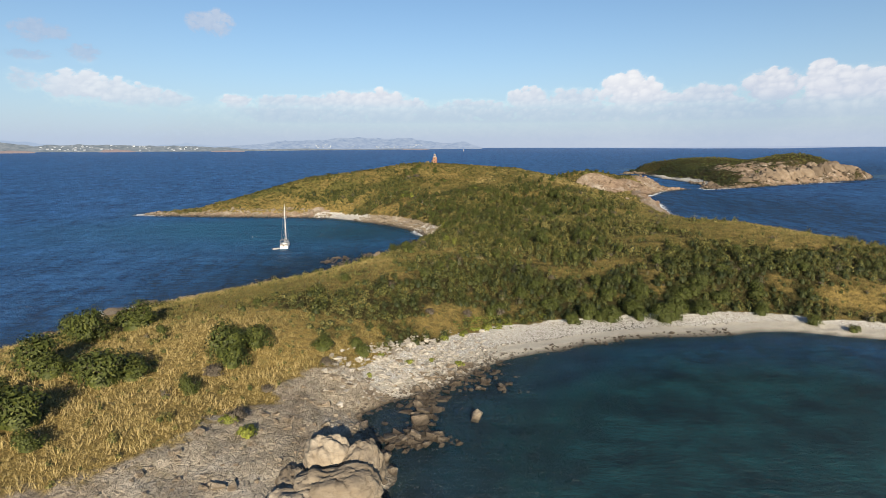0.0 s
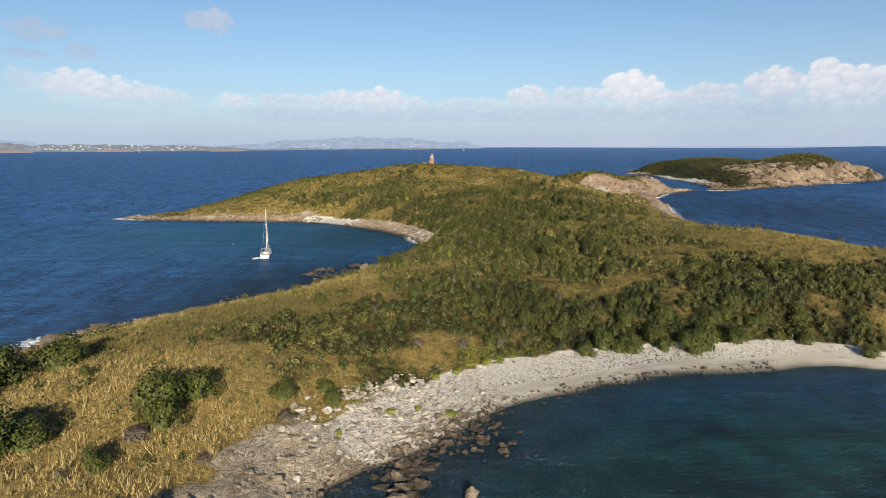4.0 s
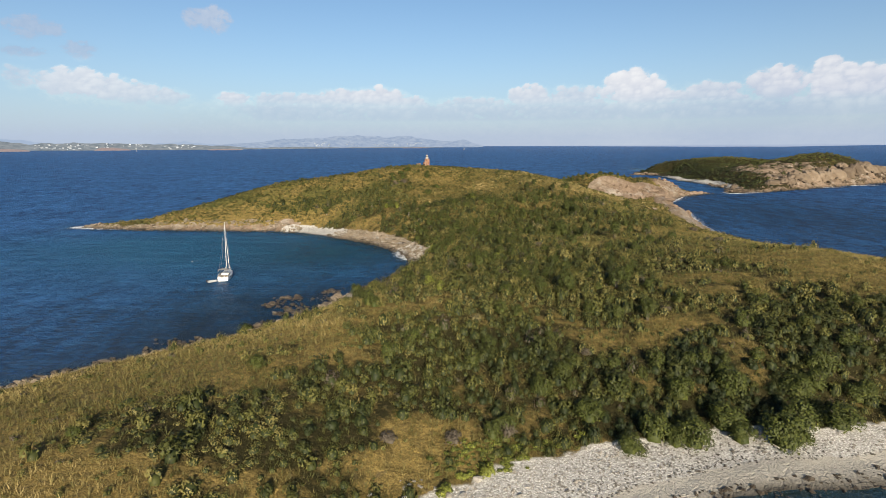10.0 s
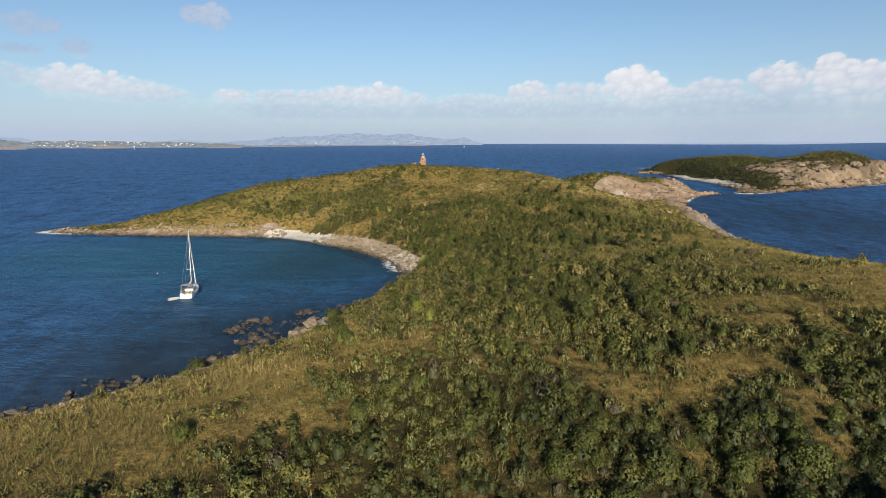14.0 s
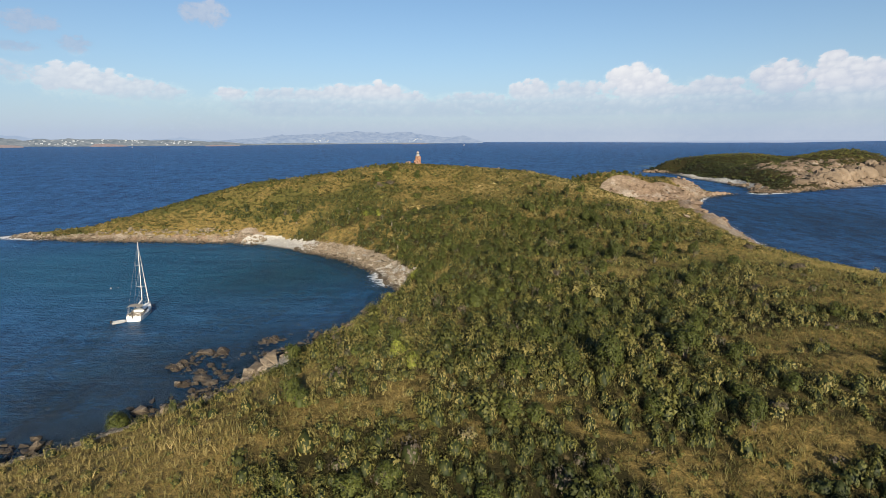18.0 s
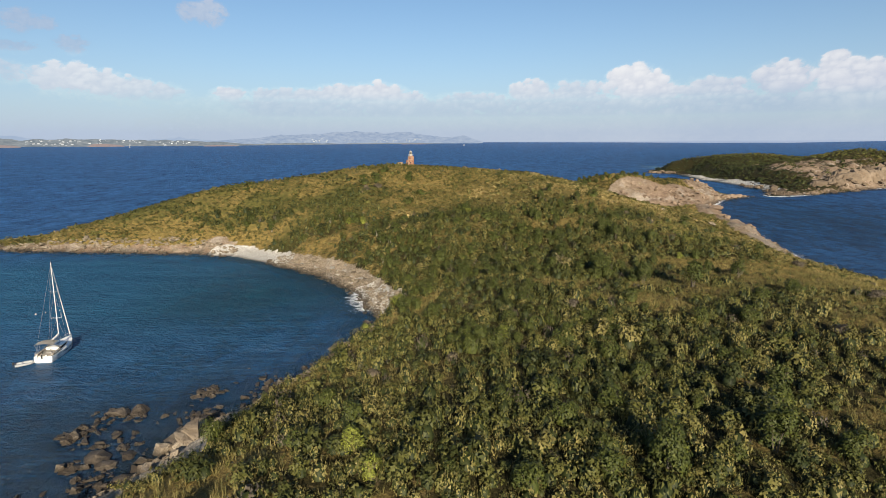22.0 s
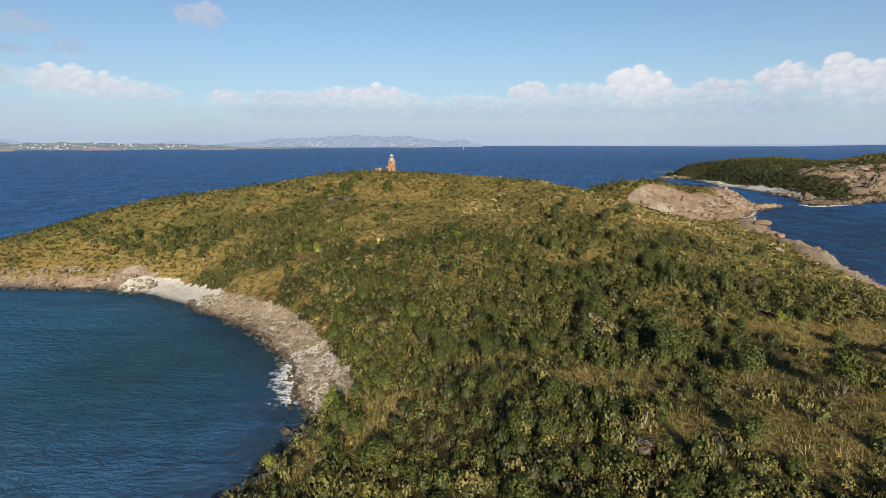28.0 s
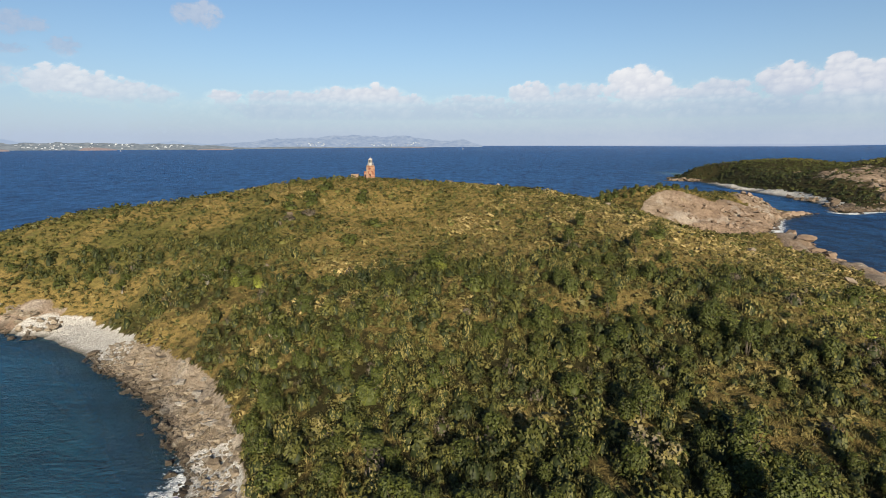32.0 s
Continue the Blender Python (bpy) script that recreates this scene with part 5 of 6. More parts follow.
dinghy = tagged(new("dinghy"), "small grey inflatable dinghy tied to the yacht's stern", "dinghy")
b = bmesh.new()
shape = [(0.62, -1.3), (0.64, 0.4), (0.5, 1.0), (0.2, 1.4), (-0.2, 1.4), (-0.5, 1.0), (-0.64, 0.4), (-0.62, -1.3)]
for (ax, ay), (bx, by) in zip(shape, shape[1:]):
    tube(b, (ax, ay, 0.25), (bx, by, 0.25), 0.21, 0.21, 10)
part("tube", b, RUBBER, dinghy)
b = bmesh.new()
box(b, 0, -0.1, 0.14, 1.1, 2.4, 0.06)
part("floor_board", b, RUBBER, dinghy)
b = bmesh.new()
box(b, 0, -0.3, 0.42, 1.1, 0.25, 0.05)
part("thwart", b, GELCOAT, dinghy)
b = bmesh.new()
box(b, 0, -1.45, 0.6, 0.28, 0.35, 0.45)
soften(b, 0.06)
tube(b, (0, -1.5, 0.5), (0, -1.55, -0.4), 0.06, 0.05)
part("outboard_motor", b, BLACK, dinghy, "black outboard motor")
dinghy.matrix_world = pose(-66.6, 223.9, 0, 0, 0, -50)

for bx, by, s in ((-85.9, 253.2, 0.22), (-84.6, 254.5, 0.14)):
    buoy = tagged(new("mooring_buoy"), "small white mooring buoy floating in the cove", "buoy", "mooring buoys")
    b = bmesh.new()
    bmesh.ops.create_icosphere(b, subdivisions=2, radius=s, matrix=pose(0, 0, s * 0.4))
    part("float", b, RUBBER, buoy, smooth=True)
    b = bmesh.new()
    tube(b, (0, 0, s), (0, 0, s * 1.9), 0.03, sides=6)
    part("eye", b, STEEL, buoy)
    buoy.location = (bx, by, 0)


# ---- the lighthouse ----
def brick_material():
    n = Nodes("crumbling_brick", 0.95, 0.1)
    tex = n.t.nodes.new("ShaderNodeTexBrick")
    tex.inputs["Scale"].default_value = 4.0
    tex.inputs["Color1"].default_value, tex.inputs["Color2"].default_value = (0.12, 0.038, 0.023, 1), (0.17, 0.066, 0.038, 1)
    tex.inputs["Mortar"].default_value = (0.28, 0.20, 0.15, 1)
    n.t.links.new(n.where, tex.inputs["Vector"])
    worn = n.mix(n.span(n.noise(0.9, 5, 0.6), 0.48, 0.62, 0.0, 0.75), tex.outputs["Color"], (0.30, 0.20, 0.135))
    n.set(Base_Color=n.mix(n.span(n.noise(2.5, 5), 0.6, 0.75, 0, 0.6), worn, (0.20, 0.13, 0.10)))
    n.bump(n.noise(6, 5), 0.6, 0.06)
    return n.m


BRICK, LIME = brick_material(), plain("limewashed_stone", (0.21, 0.15, 0.108), 0.95, 0, 2.5, 0.3)
PALE = plain("weathered_white_paint", (0.32, 0.30, 0.275), 0.6, 0, 3, 0.18)


def tapered(bm, x, y, z0, z1, w0, w1, d0, d1):
    for v in box(bm, x, y, (z0 + z1) / 2, 1, 1, z1 - z0):
        top = v.co.z > (z0 + z1) / 2
        v.co.x = x + (v.co.x - x) * (w1 if top else w0)
        v.co.y = y + (v.co.y - y) * (d1 if top else d0)


tower = tagged(new("lighthouse"), "ruined red brick lighthouse with a white lantern", "lighthouse")
b = bmesh.new()
tapered(b, 0, 0, -0.6, 4.3, 3.3, 2.9, 3.3, 2.9)
soften(b, 0.06)
body = part("tower_body", b, BRICK, tower)
for z in (1.2, 3.0):
    b = bmesh.new()
    # a near-black slab stands in for the shade inside the opening
    box(b, -0.35, -1.55 + z * 0.05, z + 0.2, 0.62, 0.16, 1.0)
    part("window", b, GLASS_DARK, body, "dark slab standing for a shaded window opening")
    b = bmesh.new()
    box(b, -0.35, -1.62 + z * 0.05, z - 0.36, 0.85, 0.2, 0.12)
    part("window_sill", b, LIME, body)
for sx_, sy_ in ((-1.52, -1.52), (1.52, -1.52), (-1.52, 1.52), (1.52, 1.52)):
    b = bmesh.new()
    tapered(b, sx_ * 0.97, sy_ * 0.97, -0.6, 4.35, 0.5, 0.42, 0.5, 0.42)
    soften(b, 0.04)
    part("corner_pier", b, LIME if sx_ < 0 else BRICK, tower, "worn corner pier")
b = bmesh.new()
box(b, 0, 0, 4.42, 3.3, 3.3, 0.22)
soften(b, 0.05)
part("gallery_slab", b, LIME, tower)
b = bmesh.new()
bmesh.ops.create_cone(b, cap_ends=True, segments=12, radius1=0.95, radius2=0.9, depth=0.9, matrix=pose(0, 0, 4.95))
part("lantern_base", b, PALE, tower)
lamp = bmesh.new()
bmesh.ops.create_cone(lamp, cap_ends=True, segments=12, radius1=0.72, radius2=0.72, depth=0.8, matrix=pose(0, 0, 5.8))
lantern = part("lantern_glass", lamp, GLASS_DARK, tower, "dark lantern panes")
for k in range(8):
    b = bmesh.new()
    a = k * math.pi / 4
    tube(b, (0.78 * math.cos(a), 0.78 * math.sin(a), 5.35), (0.78 * math.cos(a), 0.78 * math.sin(a), 6.22), 0.075, sides=6)
    part("glazing_bar", b, PALE, lantern)
b = bmesh.new()
bmesh.ops.create_uvsphere(b, u_segments=16, v_segments=8, radius=0.95, matrix=pose(0, 0, 6.2) @ Matrix.Diagonal((1, 1, 0.62, 1)))
bmesh.ops.bisect_plane(b, geom=b.verts[:] + b.edges[:] + b.faces[:], plane_co=(0, 0, 6.2), plane_no=(0, 0, -1), clear_outer=True)
dome = part("dome", b, PALE, tower, "weathered white dome", smooth=True)
b = bmesh.new()
tube(b, (0, 0, 6.75), (0, 0, 7.15), 0.13, 0.08, 8)
part("finial", b, PALE, dome)
b = bmesh.new()
for k in range(12):
    a, c = k * math.pi / 6, (k + 1) * math.pi / 6
    tube(b, (1.5 * math.cos(a), 1.5 * math.sin(a), 4.5), (1.5 * math.cos(a), 1.5 * math.sin(a), 5.25), 0.025, sides=5)
    tube(b, (1.5 * math.cos(a), 1.5 * math.sin(a), 5.25), (1.5 * math.cos(c), 1.5 * math.sin(c), 5.25), 0.025, sides=5)
part("gallery_rail", b, STEEL, tower)
b = bmesh.new()
tapered(b, -2.3, -0.4, -0.6, 2.7, 1.3, 1.15, 1.6, 1.4)
soften(b, 0.06)
part("stair_annex", b, BRICK, tower)
b = bmesh.new()
# the doorway's inner shade is a near-black slab on the wall
box(b, -2.35, -1.2, 0.9, 0.7, 0.1, 1.7)
part("doorway", b, GLASS_DARK, tower, "dark slab standing for the shaded doorway")
tower.matrix_world = pose(-10.3, 392, float(height(-10.3, 392)) - 0.1, 0, 0, 12) @ Matrix.Diagonal((0.72, 0.72, 1, 1))
hut = tagged(new("ruined_hut"), "small roofless stone hut beside the lighthouse", "hut")
for sx_, sy_, wx_, wy_, hh in ((-1.0, 0, 0.3, 2.0, 1.8), (1.0, 0, 0.3, 2.0, 1.9), (0, 0.95, 2.3, 0.3, 1.7), (-0.72, -0.95, 0.8, 0.3, 1.75), (0.72, -0.95, 0.8, 0.3, 1.85)):
    b = bmesh.new()
    box(b, sx_, sy_, hh / 2 - 0.2, wx_, wy_, hh + 0.4)
    soften(b, 0.05)
    part("wall", b, LIME, hut)
b = bmesh.new()
box(b, 0, -0.95, 1.7, 0.75, 0.32, 0.25)
part("lintel", b, LIME, hut)
hut.matrix_world = pose(-15.2, 391.5, float(height(-15.2, 391.5)) - 0.1, 0, 0, 5)


# ---- plants ----
def leaf_material(name, *stops, spread=0.2):
    """Leaves coloured by each plant's own tint, and a little leaf by leaf."""
    n = Nodes(name, 0.65, 0.25)
    tint = n.math("ADD", n.attr("tint"), n.math("MULTIPLY", n.math("SUBTRACT", n.island(), 0.5), spread), True)
    # near-black specks paint shaded gaps between the leaves into the colour
    gap_shade = n.noise(4.2, 5, 0.75)
    n.set(Base_Color=n.mix(n.span(gap_shade, 0.36, 0.52, 0.22, 0.0), n.ramp(tint, *stops), (0.010, 0.011, 0.004)))
    return n.m


SCRUB = leaf_material("scrub_leaves", (0.0, (0.013, 0.020, 0.005)), (0.3, (0.042, 0.047, 0.010)), (0.6, (0.090, 0.089, 0.021)), (0.84, (0.162, 0.137, 0.044)), (0.92, (0.19, 0.16, 0.08)),
                      (1.0, (0.085, 0.069, 0.052)), spread=0.15)
STRAW = leaf_material("dry_grass", (0.0, (0.052, 0.055, 0.014)), (0.35, (0.100, 0.088, 0.025)), (0.7, (0.205, 0.162, 0.058)), (1.0, (0.36, 0.278, 0.120)))
BUSH = leaf_material("bush_leaves", (0.0, (0.020, 0.029, 0.006)), (0.5, (0.045, 0.055, 0.010)), (0.8, (0.097, 0.106, 0.018)), (1.0, (0.19, 0.21, 0.033)), spread=0.25)
BARK, PALE_BARK = plain("grey_bark", (0.085, 0.072, 0.056), 0.9, 0, 5, 0.3), plain("pale_bark", (0.26, 0.235, 0.20), 0.9, 0, 5, 0.3)
rng = np.random.default_rng(7)


def leaf_cloud(count, radius, tall, leaf, lumps, seed, core=True):
    """Leaves as small triangles on a lumpy crown that sits on the ground, round a closed inner dome: n x 3 x 3."""
    r = np.random.default_rng(seed)
    ang, up = r.uniform(0, 2 * np.pi, lumps), r.uniform(0.12, 0.95, lumps)
    flat = np.sqrt(1 - (up * 0.9) ** 2) * r.uniform(0.45, 1.0, lumps)
    heart = np.stack([flat * np.cos(ang), flat * np.sin(ang), up], 1) * 0.68
    pick = r.integers(0, lumps, count)
    out = r.normal(size=(count, 3))
    out /= np.linalg.norm(out, axis=1)[:, None]
    out[:, 2] = np.where(out[:, 2] < -0.3, -out[:, 2], out[:, 2])
    size = r.uniform(0.28, 0.48, lumps)[pick]
    spot = heart[pick] + out * (size * r.uniform(0.7, 1.05, count))[:, None]
    spot *= (radius, radius, tall)
    spot[:, 2] = np.maximum(spot[:, 2], 0.03 * tall)
    normal = out + 0.33 * r.normal(size=(count, 3)) + (0, 0, 0.25)
    normal /= np.linalg.norm(normal, axis=1)[:, None]
    side = np.cross(normal, r.normal(size=(count, 3)))
    side /= np.linalg.norm(side, axis=1)[:, None]
    fore = np.cross(normal, side)
    a = (leaf * r.uniform(0.6, 1.3, count))[:, None]
    leaves = np.stack([spot - fore * a, spot + fore * a * 0.6 + side * a * 0.62, spot + fore * a * 0.6 - side * a * 0.62], 1)
    round_ = 0.6 * out + 0.4 * spot / (radius, radius, tall) + 0.21 * r.normal(size=(count, 3))
    leaves = np.concatenate([leaves, np.repeat(round_[:, None], 3, 1)], 2)
    if not core:
        return leaves
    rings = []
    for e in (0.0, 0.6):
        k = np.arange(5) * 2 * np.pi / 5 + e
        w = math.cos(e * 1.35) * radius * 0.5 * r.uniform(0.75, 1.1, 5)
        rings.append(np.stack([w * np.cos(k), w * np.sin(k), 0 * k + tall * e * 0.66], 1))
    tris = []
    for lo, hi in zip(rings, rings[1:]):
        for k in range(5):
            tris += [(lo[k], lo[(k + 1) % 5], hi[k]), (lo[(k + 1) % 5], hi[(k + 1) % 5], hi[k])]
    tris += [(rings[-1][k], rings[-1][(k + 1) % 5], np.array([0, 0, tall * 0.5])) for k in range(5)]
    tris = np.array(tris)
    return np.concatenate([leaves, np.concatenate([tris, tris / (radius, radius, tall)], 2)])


def cushion(count, radius, tall, leaf, seed):
    """A dense rounded shrub: a lumpy dome of foliage with loose leaves standing off it."""
    r = np.random.default_rng(seed)

    def swell(a, e):
        k = seed * 3.1
        return 1 + 0.16 * np.sin(2 * a + k) * np.cos(e) + 0.12 * np.sin(3 * a + 2.3 * k + 3 * e) + 0.09 * np.sin(5 * a - k + 5 * e)

    def place(a, e, out=1.0):
        w = swell(a, e) * out
        return np.stack([radius * w * np.cos(e) * np.cos(a), radius * w * np.cos(e) * np.sin(a), tall * w * np.sin(e)], -1)

    tris, sides = [], 7
    levels = (-0.1, 0.7)
    rings = [place(np.arange(sides) * 2 * np.pi / sides + k * 0.35, e + r.normal(0, 0.07, sides), 0.66) for k, e in enumerate(levels)]
    for lo, hi in zip(rings, rings[1:]):
        for k in range(sides):
            n = (k + 1) % sides
            tris += [(lo[k], lo[n], hi[k]), (lo[n], hi[n], hi[k])]
    top = place(np.array(0.0), np.array(1.57), 0.68)
    tris += [(rings[-1][k], rings[-1][(k + 1) % sides], top) for k in range(sides)]
    a, e = r.uniform(0, 2 * np.pi, count), np.arcsin(r.uniform(0.02, 1, count))
    spot = place(a, e, r.uniform(0.78, 1.06, count))
    normal = spot / (radius, radius, tall) + 0.3 * r.normal(size=(count, 3))
    normal /= np.linalg.norm(normal, axis=1)[:, None]
    side = np.cross(normal, r.normal(size=(count, 3)))
    side /= np.linalg.norm(side, axis=1)[:, None]
    fore = np.cross(normal, side)
    s = (leaf * r.uniform(0.6, 1.4, count))[:, None]
    leaves = np.stack([spot - fore * s, spot + fore * s * 0.6 + side * s * 0.68, spot + fore * s * 0.6 - side * s * 0.68], 1)
    tris = np.array(tris)
    round_ = spot / (radius, radius, tall) + 0.18 * r.normal(size=(count, 3))
    leaves = np.concatenate([leaves, np.repeat(round_[:, None], 3, 1)], 2)
    return np.concatenate([leaves, np.concatenate([tris, tris / (radius, radius, tall)], 2)])


def tuft(blades, tall, spread, wide, seed):
    """A tuft of dry grass: leaning blades, each a narrow triangle."""
    r = np.random.default_rng(seed)
    a = r.uniform(0, 2 * np.pi, blades)
    foot = np.stack([np.cos(a), np.sin(a), 0 * a], 1) * (spread * 0.6 * r.uniform(0, 1, blades))[:, None]
    lean = np.stack([np.cos(a + r.normal(0, 0.5, blades)), np.sin(a), 0 * a], 1) * (spread * r.uniform(0.2, 1.1, blades))[:, None]
    h = tall * r.uniform(0.55, 1.1, blades)
    tip = foot + lean + np.stack([0 * h, 0 * h, h], 1)
    b = a + r.normal(0, 0.7, blades)
    side = np.stack([-np.sin(b), np.cos(b), 0 * a], 1) * wide * r.uniform(0.6, 1.3, blades)[:, None]
    return np.stack([foot - side, foot + side, tip], 1)


def strewn(name, label, category, models, x, y, z, scale, tint, material, squash=None, heart=0, dim=0.15):
    """Very many plants joined: each place takes one of the models, turned and scaled."""
    verts, tints, turned = [], [], []
    which, turn = rng.integers(0, len(models), len(x)), rng.uniform(0, 2 * np.pi, len(x))
    for k, model in enumerate(models):
        m = which == k
        if not m.any():
            continue
        flat = model[:, :, :3].reshape(-1, 3)
        c, s = np.cos(turn[m])[:, None], np.sin(turn[m])[:, None]
        sc = scale[m][:, None]
        px, py, pz = flat[:, 0] * sc, flat[:, 1] * sc, flat[:, 2] * sc * (1 if squash is None else squash[m][:, None])
        verts.append(np.stack([px * c - py * s + x[m][:, None], px * s + py * c + y[m][:, None], pz + z[m][:, None]], -1).reshape(-1, 3))
        if model.shape[2] == 6:
            out = model[:, :, 3:].reshape(-1, 3)
            out = out / np.linalg.norm(out, axis=1)[:, None]
            turned.append(np.stack([out[:, 0] * c - out[:, 1] * s, out[:, 0] * s + out[:, 1] * c, out[:, 2] + 0 * c], -1).reshape(-1, 3))
        # the inner dome gets a dimmed tint, painting in the shade inside the plant
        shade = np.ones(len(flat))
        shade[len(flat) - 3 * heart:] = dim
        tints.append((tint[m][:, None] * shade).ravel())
    verts = np.concatenate(verts)
    faces = np.arange(len(verts)).reshape(-1, 3)
    ob = new(name, mesh_of(name, verts, faces, material, bool(turned), np.concatenate(turned) if turned else None, tint=np.concatenate(tints)))
    return tagged(ob, label, category, kind="stuff")


def spots_in(x0, x1, y0, y1, cell):
    gx_, gy_ = [a.ravel() for a in np.meshgrid(np.arange(x0, x1, cell), np.arange(y0, y1, cell))]
    return gx_ + rng.uniform(-0.5, 0.5, len(gx_)) * cell * 1.3, gy_ + rng.uniform(-0.5, 0.5, len(gx_)) * cell * 1.3


def sown(cell, x0, x1, y0, y1):
    x, y = spots_in(x0, x1, y0, y1, cell)
    m = (np.abs(x - 5) < 0.86 * (y - 8) + 14) & ~((y > 404) & (x < 62))
    x, y = x[m], y[m]
    z, d = land(x, y)
    c = cover(x, y, z, d)
    ok = (d > np.where(bump(x, y, -13, 226, 12, 20) > 0.35, 1.0, np.where(bump(x, y, -28, 195, 18, 28) > 0.3, 4.5, 2.5))) & (c["sand"] < 0.45) & (c["rock"] < 0.5)
    return x[ok], y[ok], height(x[ok], y[ok])


# low scrub near the flight
x, y, z = sown(1.0, -112, 150, 52, 335)
t = thicket(x, y)
m = rng.random(len(x)) < np.clip(0.10 - 0.08 * t, 0.015, 0.09)
sx_, sy_, sz_, st = x[m], y[m], z[m], t[m]
size = np.clip(rng.lognormal(-0.22, 0.36, len(sx_)) * (0.75 + 0.5 * st), 0.35, 1.7)
tone = np.clip(0.74 - 0.26 * st - 0.3 * bump(sx_, sy_, 45, 148, 45, 20) + 0.30 * rough(sx_, sy_, 9, 106) + 0.2 * rough(sx_, sy_, 24, 107) + rng.normal(0, 0.13, len(sx_)), 0, 1)
tone = np.where(rng.random(len(sx_)) < 0.05, 1.1, np.minimum(tone, 0.78))
tall = rng.uniform(0.8, 1.5, len(sx_))
for name, lo, hi, leaves, base, lumps in (("low_heath", 0, 0.7, 34, 0.6, 5), ("low_scrub", 0.7, 9, 58, 0.9, 7)):
    m = (size >= lo) & (size < hi)
    models = [leaf_cloud(leaves, base * 0.95, base * 0.9, 0.135, lumps, 200 + k + leaves) for k in range(8)]
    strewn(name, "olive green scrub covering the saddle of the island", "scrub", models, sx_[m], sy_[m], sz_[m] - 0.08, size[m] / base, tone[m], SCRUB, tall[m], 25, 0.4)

# rounded bushes of wind-clipped shrub, each standing clear of the next, with dark gaps
x, y, z = sown(1.5, -100, 140, 105, 345)
t = thicket(x, y)
m = rng.random(len(x)) < np.clip(1.45 * t - 0.16, 0, 0.88)
x, y, z, t = x[m], y[m], z[m], t[m]
tone = np.clip(0.71 + 0.15 * bump(x, y, 20, 200, 80, 45) - 0.26 * t - 0.42 * bump(x, y, 45, 146, 45, 18) + 0.36 * rough(x, y, 9, 106) + 0.24 * rough(x, y, 26, 107) + rng.normal(0, 0.14, len(x)), 0, 0.80)
tone = np.where(rng.random(len(x)) < 0.03, 1.1, tone)
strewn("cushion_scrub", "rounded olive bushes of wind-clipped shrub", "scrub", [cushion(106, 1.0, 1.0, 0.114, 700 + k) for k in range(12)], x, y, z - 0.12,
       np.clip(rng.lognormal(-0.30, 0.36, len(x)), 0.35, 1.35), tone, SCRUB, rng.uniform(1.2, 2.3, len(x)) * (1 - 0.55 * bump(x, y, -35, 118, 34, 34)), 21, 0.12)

# taller dark scrub in the thickest places
x, y, z = sown(2.6, -60, 110, 110, 335)
t = near(x, y, THICKET) + 0.35 * rough(x, y, 12, 105, 2) - 0.8 * near(x, y, OPEN)
m = rng.random(len(x)) < np.clip(0.95 * t - 0.36, 0, 0.55)
models = [leaf_cloud(220, 1.35, 1.8, 0.17, 12, 250 + k) for k in range(8)]
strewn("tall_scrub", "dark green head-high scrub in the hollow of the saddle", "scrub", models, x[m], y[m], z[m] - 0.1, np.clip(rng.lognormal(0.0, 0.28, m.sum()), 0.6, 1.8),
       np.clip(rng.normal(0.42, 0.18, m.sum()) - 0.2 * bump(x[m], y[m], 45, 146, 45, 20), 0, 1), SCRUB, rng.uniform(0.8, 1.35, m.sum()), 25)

# scrub on the far hill, the east shoulder and the islet
x, y, z = sown(1.35, -175, 205, 332, 535)
x2, y2, z2 = sown(1.9, 150, 172, 120, 335)
x, y, z = np.r_[x, x2], np.r_[y, y2], np.r_[z, z2]
t = thicket(x, y)
m = rng.random(len(x)) < np.clip(t * 0.75 + 0.25, 0, 0.85) * np.where(y > 420, 0.75, 0.85) * (1 - 0.5 * bump(x, y, -62, 350, 85, 28))
fx, fy, fz = x[m], y[m], z[m]
tone = np.clip(0.72 - 0.26 * t[m] + 0.34 * rough(fx, fy, 14, 107) + 0.2 * rough(fx, fy, 5, 108, 2) + rng.normal(0, 0.12, len(fx)) - 0.45 * bump(fx, fy, 130, 500, 60, 30) - 0.14 * bump(fx, fy, -40, 355, 80, 34), 0, 0.86)
models = [leaf_cloud(15, 0.92, 0.7, 0.24, 5, 300 + k) for k in range(8)]
strewn("hillside_scrub", "low olive scrub on the hill below the lighthouse", "scrub", models, fx, fy, fz - 0.1,
       np.clip(rng.lognormal(0.0, 0.42, len(fx)), 0.4, 2.4), tone, SCRUB, None, 25, 0.7)
x, y = spots_in(215, 500, 520, 880, 3.8)
z, d = islet_land(x, y)
cl = smooth_step(np.clip((700 - y + 0.62 * (x - 300)) / 60, 0, 1), 0, 1) * smooth_step(-z, -25, -15) * np.clip((x - 270) / 30, 0, 1)
m = (d > 9) & (rng.random(len(x)) < 0.95 - 0.55 * cl)
models = [leaf_cloud(34, 1.7, 1.4, 0.36, 5, 330 + k) for k in range(6)]
strewn("islet_scrub", "dark green scrub over the islet", "scrub", models, x[m], y[m], z[m] + 0.2, np.clip(rng.lognormal(0, 0.3, m.sum()), 0.5, 1.8),
       np.clip(rng.normal(0.14, 0.08, m.sum()) + 0.34 * smooth_step(z[m], 12, 22) + 0.25 * rough(x[m], y[m], 22, 88), 0, 1), SCRUB)

